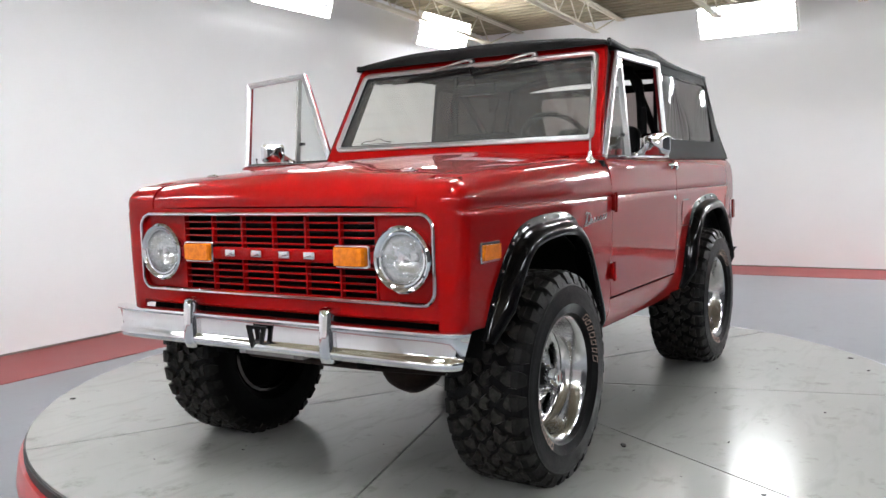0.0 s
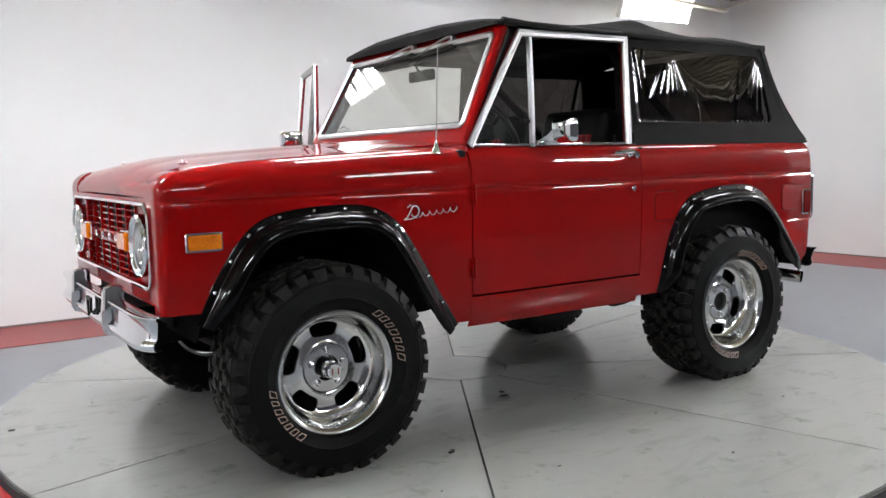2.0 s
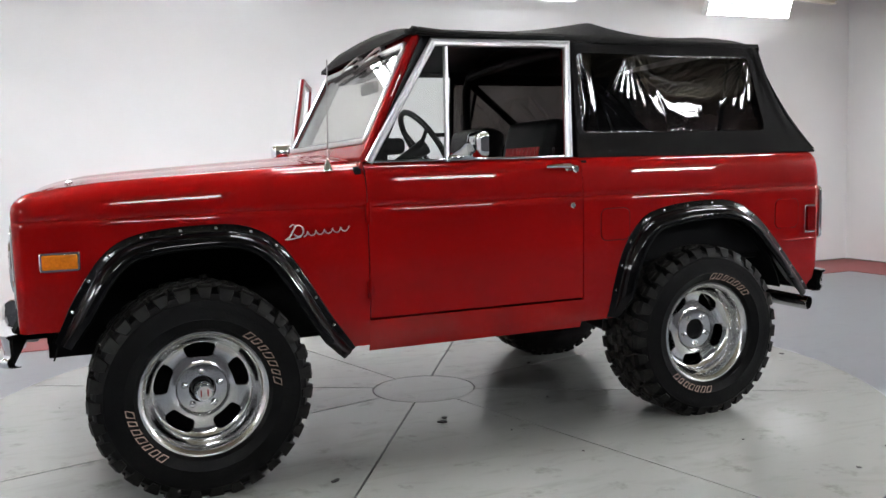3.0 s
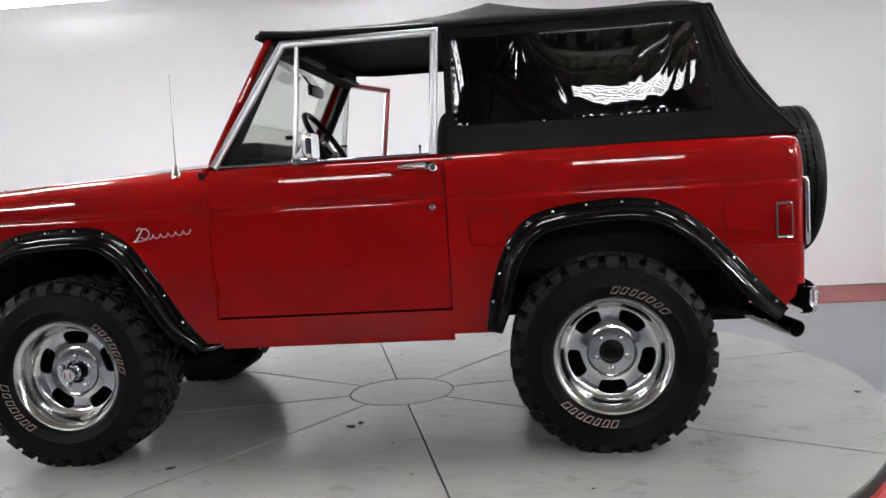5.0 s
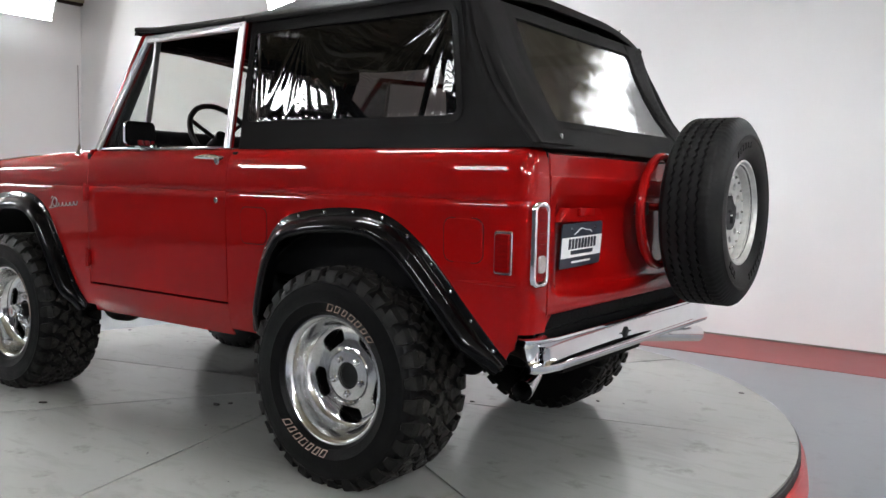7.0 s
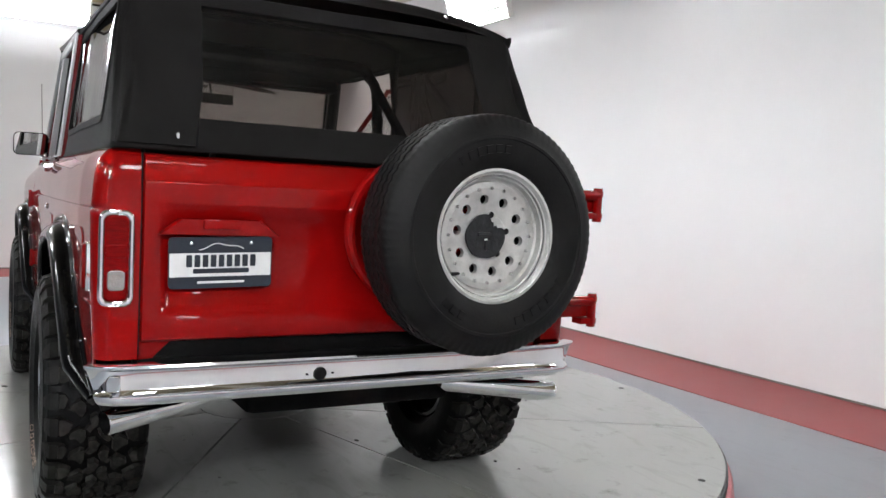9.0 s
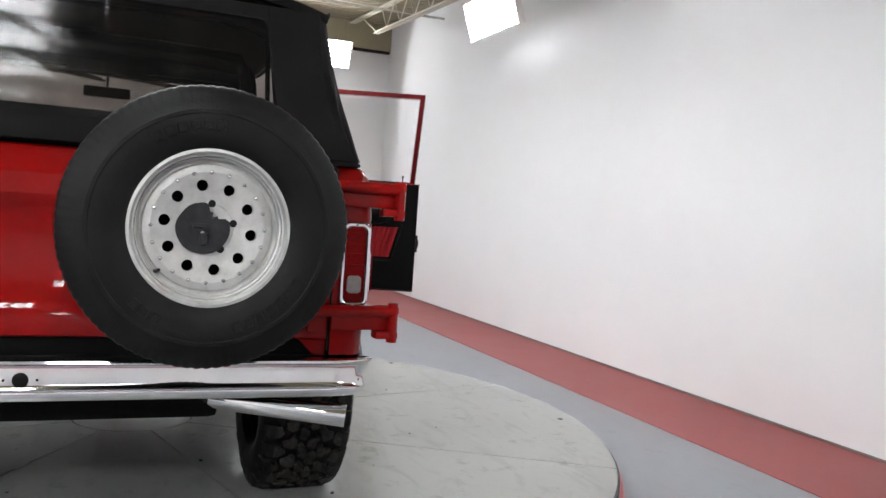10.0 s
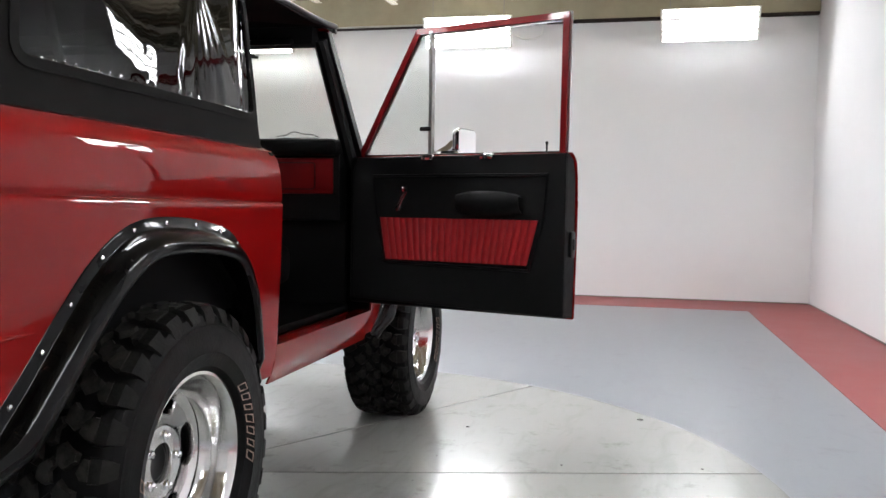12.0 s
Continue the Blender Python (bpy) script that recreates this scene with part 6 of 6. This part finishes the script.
def skin(u, z, out=0.0):
    """A point of the soft top's upright sides; u runs from the left door post (0) round the tail (3.5) to the right post (7)."""
    s, v = (1, u) if u <= 3.5 else (-1, 7 - u)
    w, xr, xe = tw(z) + out - (0.014 if s < 0 else 0.0), txr(z) - out, txe(z)
    RC = rcorner(z)
    if v <= 1:
        x, y = -0.535 + (xe + 0.535) * v, w
    elif v <= 2:
        x, y = xe + (xr + RC - xe) * (v - 1), w
    elif v <= 2.6:
        a = (v - 2) / 0.6 * math.pi / 2
        x, y = xr + RC - RC * math.sin(a), w - RC + RC * math.cos(a)
    else:
        x, y = xr, (w - RC) * (1 - (v - 2.6) / 0.9)
    # soft folds in the cloth
    k = noise.noise(Vector((x * 2.1, y * 2.1 + s * 3, z * 1.3))) * 0.006
    if 1.0 < v < 2.8:
        k += (0.005 * math.sin(v * 21 + z * 5) + 0.005 * math.sin(v * 13 - z * 9 + 2 * s)) * math.sin((z - 1.25) / 0.55 * math.pi)
    if v <= 2.3:
        y += k
    else:
        x -= k
    return Vector((x, s * y, z))


WU0, WU1, WZ0, WZ1 = 0.022, 0.965, 1.352, 1.730      # side windows
RU0, RU1, RZ0 = 2.785, 4.20, 1.345        # rear window
us = sorted(set([0, WU0] + list(np.linspace(WU0, WU1, 17)) + [1.0, 1.2, 1.4, 1.6, 1.8] + list(np.linspace(2, 2.6, 7)) + [2.7, RU0] + list(np.linspace(RU0, 3.5, 8))))
us = [round(float(u), 5) for u in us]
us = us + [round(7 - u, 5) for u in us[::-1][1:]]
zs = [1.246, 1.256, 1.285, 1.32, WZ0] + list(np.linspace(WZ0, WZ1, 9))[1:-1] + [WZ1, 1.76, 1.778]
zs = [float(z) for z in zs]
zs.insert(4, 1.345)
zs.sort()


def hole(i, j):
    zc, uc = (zs[i] + zs[i + 1]) / 2, (us[j] + us[j + 1]) / 2
    v = uc if uc <= 3.5 else 7 - uc
    if WU0 < v < WU1 and WZ0 < zc < WZ1:
        return True
    return RU0 < uc < RU1 and RZ0 < zc < WZ1


bm = bmesh.new()
grid(bm, [[skin(u, z) for u in us] for z in zs], skip=hole)
loose = [v for v in bm.verts if not v.link_faces]
bmesh.ops.delete(bm, geom=loose, context="VERTS")
bmesh.ops.recalc_face_normals(bm, faces=bm.faces)
TOP = part("soft_top_sides", bm, FABRIC, CAR, "black canvas soft top sides", solid=0.004, smooth=60)


def belly(f, g, seed):
    """How far a side window stands off its cloth: f from door post to tail, g from sill to top (0 to 1).
    A swag hangs to the sill hem, pinched at one seam, with sharp folds fanning into the rear top corner."""
    x, z = f * 1.02, g * 0.386
    n1 = noise.noise(Vector((x * 3.1 + seed, z * 3.1, seed)))
    n2 = noise.noise(Vector((x * 11 + seed, z * 7, 2.0)))
    n3 = noise.noise(Vector((x * 34 + seed, z * 26, 5.0)))
    left = seed == 1.0
    mid, half, base, seam = (0.63, 0.33, 0.085, 0.44) if left else (0.47, 0.23, 0.055, 0.40)
    q = (f - mid) / half
    low = min(base + 0.13 * q * q, 0.30) + 0.006 * n1
    t = (z - low) / 0.13
    d = -0.0072 * (abs(t) + math.log((1 + math.exp(-2 * abs(t))) / 2)) + 0.004
    # flat and taut between the door post and the seam
    w = min(1.0, max(0.0, (f - seam + 0.16) / 0.15))
    w = w * w * (3 - 2 * w)
    d = d * w + 0.02 * (z - 0.19) * (1 - w)
    # the seam's pinch, strongest at the sill
    c = (f - seam - 0.015 * math.sin(9 * g)) / 0.010
    d -= 0.0030 * math.exp(-c * c) * max(0.0, 1 - g / 0.55)
    # upright folds along the door post
    fr = max(0.0, 1 - f / 0.10)
    d += 0.0022 * math.sin(x * 95 + z * 8 + 2 * n1) * min(1.0, 1.5 * fr)
    # folds falling from the tie at the upper hem
    tx, tz = x - 0.30, 0.386 - z
    r, a = math.hypot(tx, tz), math.degrees(math.atan2(tx, tz)) + 4 * n1
    hang = min(1.0, r / 0.08) * max(0.0, 1 - (r / 0.40) ** 3)
    for k, fold in enumerate((-34, -22, -11, -1, 10, 21)):
        e = (a - fold) / (3.6 + 0.9 * (k % 2))
        d += 0.0016 * math.exp(-e * e) * hang * (1.0 - 0.3 * (k % 2))
    # sharp folds out of the rear top corner
    cx, cz = 1.02 - x, 0.392 - z
    r, a = math.hypot(cx, cz), math.degrees(math.atan2(cz, cx)) + 5 * n1
    reach = min(1.0, r / 0.07) * max(0.0, 1 - r / (0.40 if left else 0.26))
    for k, fold in enumerate((31, 40, 50, 60, 69, 78)):
        e = (a - fold) / (2.2 + 0.7 * (k % 3))
        d += 0.0036 * math.exp(-e * e) * reach * (1.0 - 0.35 * (k % 2))
    # creases crossing the swag
    band = math.exp(-((z - low - 0.01) / 0.07) ** 2) * w
    d += (0.00055 * n2 + 0.00010 * n3) * (0.35 + band)
    low_rim = math.exp(-(z / 0.045) ** 2) * w
    d += 0.0010 * noise.noise(Vector((x * 17 + seed, z * 21, 9.0))) * low_rim
    return d


def sheet(name, u0, u1, z0, z1, mat, seed, lab):
    b = bmesh.new()
    rear = 2.3 < u0 < 4.7
    nu, nz = (150, 56) if rear else (300, 110)
    wide = 1.2 if rear else 1.02
    rows = []
    for i in range(nz + 1):
        g = i / nz
        row = []
        for j in range(nu + 1):
            f = j / nu
            p = skin(u0 + (u1 - u0) * f, z0 + (z1 - z0) * g, -0.005)
            if rear:
                n1 = noise.noise(Vector((f * 3.0, g * 1.2, seed)))
                d = 0.009 * math.sin(math.pi * f) * math.sin(math.pi * g) + 0.006 * n1 + 0.0006 * noise.noise(Vector((f * 14 + g * 6, g * 5, seed)))
                o = Vector((-1, 0, 0.2))
            else:
                d = belly(f if u0 < 2.3 else 1 - f, g, seed)
                o = Vector((0, 1 if p.y > 0 else -1, 0))
            # sewn edge: pulled flat, with a pucker at each stitch hole
            m = min(f * wide, (1 - f) * wide, g * 0.386, (1 - g) * 0.386)
            k = min(1.0, m / 0.014)
            pull = max(0.1, 0.55 + 1.3 * noise.noise(Vector((f * 9, g * 5, seed + 4)))) * (0.25 if (1 - g) * 0.386 < 0.03 else 1.0)
            along = g * 0.386 if min(f, 1 - f) * wide < min(g, 1 - g) * 0.386 else f * wide
            d = d * (k * k * (3 - 2 * k)) + (0.0 if rear else 0.0012 * pull * math.exp(-((m - 0.012) / 0.007) ** 2) * math.sin(along * 175 + 5 * noise.noise(Vector((along * 7, seed, 0)))))
            row.append(p + o * d)
        rows.append(row)
    grid(b, rows)
    bmesh.ops.recalc_face_normals(b, faces=b.faces)
    return part(name, b, mat, TOP, lab, smooth=180)


sheet("side_window", WU0 - 0.004, WU1 + 0.004, WZ0 - 0.004, WZ1 + 0.004, VINYL_CLEAR, 1.0, "wrinkled glossy clear vinyl window")
sheet("side_window", 7 - WU1 - 0.004, 7 - WU0 + 0.004, WZ0 - 0.004, WZ1 + 0.004, VINYL_CLEAR, 7.0, "wrinkled glossy clear vinyl window")
sheet("rear_window", RU0 - 0.004, RU1 + 0.004, RZ0 - 0.004, WZ1 + 0.004, REAR_CLEAR, 3.0, "smoked clear vinyl rear window")


def hem(u0, u1, z0, z1, w, r, nz=0.0035, name="window_hem"):
    """A flat sewn border round a window."""
    b = bmesh.new()
    cu, cz = (u0 + u1) / 2, (z0 + z1) / 2
    mid = skin(cu, cz)
    du = ((skin(cu + 0.01, cz) - skin(cu - 0.01, cz)).length) / 0.02
    outl = rrect((u1 - u0) * du, z1 - z0, r, 6)
    fine = []
    for i, (p, q) in enumerate(zip(outl, outl[1:] + outl[:1])):
        k = max(1, int(math.hypot(q[0] - p[0], q[1] - p[1]) / 0.04))
        fine += [(p[0] + (q[0] - p[0]) * t / k, p[1] + (q[1] - p[1]) * t / k) for t in range(k)]
    k = len(fine)
    rows = []
    for i, (a, c) in enumerate(fine):
        pa, pc = fine[i - 1], fine[(i + 1) % k]
        tx_, tz_ = pc[0] - pa[0], pc[1] - pa[1]
        ll = math.hypot(tx_, tz_)
        ox, oz = tz_ / ll, -tx_ / ll
        rows.append([skin(cu + (a + ox * m) / du, cz + c + oz * m, h) for m, h in ((w, 0.001), (w, nz), (-0.005, nz), (-0.005, -0.006))])
    grid(b, rows + [rows[0]])
    tidy(b)
    H = part(name, b, FABRIC, TOP, smooth=40)
    return H


hem(WU0, WU1, WZ0, WZ1, 0.020, 0.034)
hem(7 - WU1, 7 - WU0, WZ0, WZ1, 0.020, 0.034)
hem(RU0, RU1, RZ0, WZ1, 0.020, 0.045)
# rear side flap seams and bolts
for s in (1, -1):
    u = 2.775 if s > 0 else 7 - 2.745
    b = bmesh.new()
    rows = []
    for z in np.linspace(1.262, 1.775, 26):
        # loose cloth, folded on the slant, its free edge standing off near the foot
        z, fold = float(z), []
        for du in np.linspace(-0.62, 0.065, 22):
            e = (du + 0.62) / 0.685
            h = 0.004 + 0.008 * e * max(0.0, 1 - (z - 1.262) / 0.16) + 0.0035 * math.sin(math.pi * e) * math.sin(13 * e + 15 * (z - 1.25) + s)
            fold.append((float(du), h))
        rows.append([skin(u + du * s, z, h) for du, h in [(-0.62, 0.001)] + fold + [(0.065, 0.001)]])
    grid(b, rows)
    bmesh.ops.recalc_face_normals(b, faces=b.faces)
    part("corner_flap", b, FABRIC, TOP, smooth=40, solid=0.002)
    b = bmesh.new()
    p = skin(u + 0.0, 1.285, 0.008)
    box(b, p, (0.010, 0.008, 0.028), 0.003)
    part("zip_pull", b, BRIGHT, TOP)
for s in (1, -1):
    b = bmesh.new()
    lathe(b, [(0.001, -0.008), (0.006, -0.006), (0.008, 0.0)], 10, centre=(-1.668, s * 0.40, 1.815), axis="x")
    part("snap_stud", tidy(b), CHROME, TOP)
# doubled cloth where the top meets the body
b = bmesh.new()
rows = [[skin(u, 1.249, 0.003), skin(u, 1.257, 0.003), skin(u, 1.257, 0.001), skin(u, 1.249, 0.001)] for u in us]
grid(b, rows, close=True)
part("base_rail", tidy(b), FABRIC, TOP)

# roof cloth
RXs = [0.262, 0.262, 0.252, 0.235, 0.19, 0.12, 0.0, -0.15, -0.32, -0.50, -0.58, -0.66, -0.73, -0.80, -0.88, -0.98, -1.10, -1.25, -1.36, -1.44, -1.52, -1.57, -1.605, -1.630, -1.644]


def roof(x, y, k=0):
    w = float(np.interp(x, [-1.63, 0.26], [0.712, 0.738]))
    u = min(1.0, abs(y) / w)
    edge = float(np.interp(x, [-1.67, -1.58, -1.46, -0.72, 0.0, 0.26], [1.770, 1.788, 1.794, 1.803, 1.806, 1.806]))
    crown = float(np.interp(x, [-1.67, -1.55, -0.72, 0.0, 0.2, 0.26], [0.065, 0.084, 0.102, 0.068, 0.052, 0.044]))
    sag = -0.022 * math.sin(math.pi * min(1, max(0, (x + 1.44) / 0.72))) - 0.018 * math.sin(math.pi * min(1, max(0, (x + 0.72) / 0.85)))
    square = float(np.interp(x, [-1.6, -1.05, -0.84, -0.73, -0.63, -0.40, 0.2], [3.4, 2.8, 5.0, 8.0, 5.0, 2.8, 2.6]))
    z = edge + (crown + sag) * (1 - u ** square)
    return z + 0.004 * noise.noise(Vector((x * 4, y * 4, 0)))


bm = bmesh.new()
fr = [-1, -0.985, -0.965, -0.94, -0.91, -0.87, -0.83, -0.78] + list(np.linspace(-0.72, 0.72, 23)) + [0.78, 0.83, 0.87, 0.91, 0.94, 0.965, 0.985, 1]
rows = []
for i, x in enumerate(RXs):
    w = float(np.interp(x, [-1.63, 0.26], [0.712, 0.738]))
    row = []
    zlow = 1.772 + (0.010 if x > 0.1 else 0)
    if i >= 2 and i < len(RXs) - 1:
        row.append((x, -w - 0.006, zlow))
        row.append((x, -w - 0.006, 1.790))
    else:
        row += [(x, -w, zlow)] * 2
    for f in fr:
        y = float(f) * (w - 0.006)
        z = roof(x, y)
        if i == 0:
            z = 1.785
        elif i == 1:
            z = 0.35 * 1.785 + 0.65 * z
        elif i == len(RXs) - 1:
            z = z - 0.03
        row.append((x, y, z))
    if i >= 2 and i < len(RXs) - 1:
        row.append((x, w + 0.006, 1.790))
        row.append((x, w + 0.006, zlow))
    else:
        row += [(x, w, zlow)] * 2
    rows.append(row)
grid(bm, rows)
bmesh.ops.remove_doubles(bm, verts=bm.verts, dist=1e-5)
bmesh.ops.recalc_face_normals(bm, faces=bm.faces)
ROOF = part("soft_top_roof", bm, FABRIC, CAR, "taut black canvas roof", solid=0.005, smooth=60)
for s in (1, -1):
    b = bmesh.new()
    tube(b, smooth_line([(0.235, s * 0.745, 1.805), (0.0, s * 0.744, 1.790), (-0.5, s * 0.735, 1.785)], 6), 0.012, 10)
    part("door_gutter", b, PLASTIC, ROOF)
    b = bmesh.new()
    lathe(b, [(0.001, s * 0.014), (0.014, s * 0.011), (0.018, 0.0)], 14, centre=(0.228, s * 0.738, 1.796), axis="y")
    part("end_knob", tidy(b), PLASTIC, ROOF)
# roof bows
for x in (-0.72, -1.50):
    b = bmesh.new()
    pts = [(x, y, roof(x, y) - 0.02) for y in np.linspace(-0.66, 0.66, 13)]
    pts = [(x + 0.1, -0.70, 1.32)] + pts + [(x + 0.1, 0.70, 1.32)]
    tube(b, pts, 0.011, 8)
    part("roof_bow", b, UNDER, ROOF)

# ---- cabin ----
bm = bmesh.new()
box(bm, (0.355, 0, 1.318), (0.17, 1.46, 0.070), 0.030, seg=4)
box(bm, (0.40, 0, 1.15), (0.10, 1.46, 0.30), 0.02)
DASH = part("dashboard", bm, VINYL_BLACK, CAR, "black padded dashboard with red face")
bm = bmesh.new()
box(bm, (0.346, -0.37, 1.195), (0.012, 0.66, 0.155), 0.008)
GB = part("glovebox_face", bm, RED_IN, DASH, "dark red painted glovebox face")
bm = bmesh.new()
ring_frame(bm, [(-0.40 + u, 1.195 + v) for u, v in rrect(0.44, 0.118, 0.016, 4)], [(-0.40 + u, 1.195 + v) for u, v in rrect(0.432, 0.110, 0.013, 4)], lambda u, v, d: (0.3405 - d, u, v), 0.003)
part("lid_outline", tidy(bm), PLASTIC, GB)
bm = bmesh.new()
box(bm, (0.346, 0.40, 1.19), (0.012, 0.50, 0.14), 0.01)
part("instrument_face", bm, PLASTIC, DASH)
bm = bmesh.new()
lathe(bm, [(0.012, 0.0), (0.012, -0.012), (0.006, -0.016), (0.001, -0.016)], 10, centre=(0.338, -0.30, 1.235), axis="x")
part("knob", tidy(bm), CHROME, DASH)
bm = bmesh.new()
box(bm, (0.44, 0, 0.85), (0.03, 1.46, 0.55), 0.01)
part("firewall", bm, VINYL_BLACK, CAR)
bm = bmesh.new()
box(bm, (-0.03, 0, 0.615), (0.98, 1.47, 0.03), 0.008)
box(bm, (-1.22, 0, 0.80), (1.38, 0.88, 0.03), 0.008)
box(bm, (-0.54, 0, 0.70), (0.03, 1.40, 0.18), 0.006)
part("cabin_floor", bm, VINYL_BLACK, CAR)
for s in (1, -1):
    bm = bmesh.new()
    box(bm, (-1.23, s * 0.775, 0.99), (1.36, 0.02, 0.48), 0.006)
    box(bm, (-1.17, s * 0.60, 0.86), (0.95, 0.33, 0.30), 0.05)
    part("cabin_side", bm, VINYL_BLACK, CAR)
bm = bmesh.new()
box(bm, (-1.893, 0, 0.965), (0.02, 1.34, 0.51), 0.006)
part("tailgate_inner", bm, VINYL_BLACK, CAR)
# black bar put here so the shaded gap below the tailgate stays dark
bm = bmesh.new()
box(bm, (-1.885, 0, 0.655), (0.05, 1.42, 0.10), 0.010)
part("rear_crossmember", bm, UNDER, CAR)
# steering wheel
SWC = Vector((0.055, 0.385, 1.325))
SM = pose(SWC.x, SWC.y, SWC.z, 0, -58, 0)
b = bmesh.new()
tube(b, [SM @ Vector((0.185 * math.cos(a), 0.185 * math.sin(a), 0)) for a in np.linspace(0, 6.283, 41)[:-1]], 0.014, 10, closed=True)
ST = part("steering_wheel", b, PLASTIC, CAR, "black three-spoke steering wheel")
for a in (0, 120, 240):
    b = bmesh.new()
    c, q = math.cos(radians(a + 180)), math.sin(radians(a + 180))
    tube(b, [SM @ Vector((0.03 * c, 0.03 * q, -0.03)), SM @ Vector((0.18 * c, 0.18 * q, 0))], 0.010, 6)
    part("spoke", b, PLASTIC, ST)
b = bmesh.new()
tube(b, [SM @ Vector((0, 0, 0.0)), SM @ Vector((0, 0, -0.05)), SM @ Vector((0, 0, -0.34))], [0.04, 0.035, 0.025], 14)
part("steering_column", b, PLASTIC, ST)


def seat(y):
    b = bmesh.new()
    box(b, (-0.17, y, 0.83), (0.50, 0.50, 0.16), 0.05, seg=3)
    S = part("seat", b, VINYL_BLACK, CAR, "black bucket seat with red pleated centre")
    b = bmesh.new()
    vs = box(b, (0, 0, 0.275), (0.15, 0.50, 0.63), 0.065, seg=4)
    bmesh.ops.transform(b, matrix=pose(-0.43, y, 0.86, 0, -14, 0), verts=b.verts)
    part("backrest", b, VINYL_BLACK, S)
    b = bmesh.new()
    for i in range(9):
        tube(b, [pose(-0.43, y, 0.86, 0, -14, 0) @ Vector((0.068, -0.16 + 0.04 * i, z)) for z in (0.06, 0.25, 0.44)], 0.019, 8)
    part("backrest_insert", b, VINYL_RED, S)
    b = bmesh.new()
    for i in range(9):
        tube(b, [(x, y - 0.16 + 0.04 * i, 0.905) for x in (-0.36, -0.15, 0.05)], 0.019, 8)
    part("cushion_insert", b, VINYL_RED, S)


seat(0.38)
seat(-0.38)
b = bmesh.new()
box(b, (-1.25, 0, 0.93), (0.48, 0.84, 0.14), 0.05, seg=3)
S = part("rear_bench", b, VINYL_BLACK, CAR, "black rear bench seat")
b = bmesh.new()
box(b, (0, 0, 0.18), (0.13, 0.84, 0.44), 0.05, seg=3)
bmesh.ops.transform(b, matrix=pose(-1.48, 0, 0.93, 0, -14, 0), verts=b.verts)
part("backrest", b, VINYL_BLACK, S)
# roll cage
b = bmesh.new()
hoop = [(-0.62, -0.62, 0.80), (-0.60, -0.62, 1.56), (-0.60, -0.57, 1.72), (-0.60, -0.44, 1.765), (-0.60, 0.44, 1.765), (-0.60, 0.57, 1.72), (-0.60, 0.62, 1.56), (-0.62, 0.62, 0.80)]
tube(b, smooth_line(hoop, 4), 0.026, 10)
CG = part("roll_bar", b, UNDER, CAR, "black tubular roll bar")
for s in (1, -1):
    b = bmesh.new()
    tube(b, [(-0.62, s * 0.57, 1.71), (-1.50, s * 0.60, 0.98)], 0.023, 10)
    part("brace", b, UNDER, CG)
    # belt hanging from its anchor on the post
    b = bmesh.new()
    box(b, (-0.585, s * 0.635, 1.42), (0.012, 0.05, 0.24), 0.004)
    part("seat_belt", b, VINYL_BLACK, CG)
    b = bmesh.new()
    lathe(b, [(0.001, -s * 0.012), (0.010, -s * 0.010), (0.014, 0.0)], 12, centre=(-0.585, s * 0.604, 1.36), axis="y")
    part("belt_anchor", tidy(b), STEEL, CG)
b = bmesh.new()
tube(b, [(-0.62, -0.60, 1.00), (-0.62, 0.60, 1.00)], 0.018, 8)
part("cross_bar", b, UNDER, CG)
# rear-view mirror and visors
b = bmesh.new()
box(b, (0.20, 0.0, 1.630), (0.03, 0.23, 0.058), 0.014)
tube(b, [(0.215, 0, 1.65), (0.275, 0, 1.74)], 0.006, 8)
part("rear_view_mirror", b, PLASTIC, CAR)
for s in (1, -1):
    b = bmesh.new()
    box(b, (0, 0, 0), (0.02, 0.42, 0.13), 0.009)
    bmesh.ops.transform(b, matrix=pose(0.150, s * 0.40, 1.738, 0, 72, 0), verts=b.verts)
    part("sun_visor", b, VINYL_BLACK, CAR)
    # inner side of the windscreen posts
    b = bmesh.new()
    tube(b, [wpt(s * 0.752, 1.27, -0.058), wpt(s * 0.700, 1.77, -0.058)], 0.030, 10)
    part("post_cover", b, PLASTIC, CAR)
b = bmesh.new()
box(b, (0.165, 0, 1.752), (0.09, 1.38, 0.075), 0.014)
part("header_pad", b, FABRIC_IN, CAR, "black padded header above the windscreen")
# faint drawn sticker in the windscreen corner
b = bmesh.new()
tube(b, [wpt(-0.60 + 0.20 * t, 1.375 + 0.02 * math.sin(t * math.pi) + 0.004 * math.sin(t * 14), -0.014) for t in np.linspace(0, 1, 20)], 0.0022, 5)
tube(b, [wpt(-0.60 + 0.20 * t, 1.372, -0.014) for t in np.linspace(0, 1, 3)], 0.0020, 5)
part("screen_sticker", b, PLASTIC, WS, "thin line sticker on the glass")
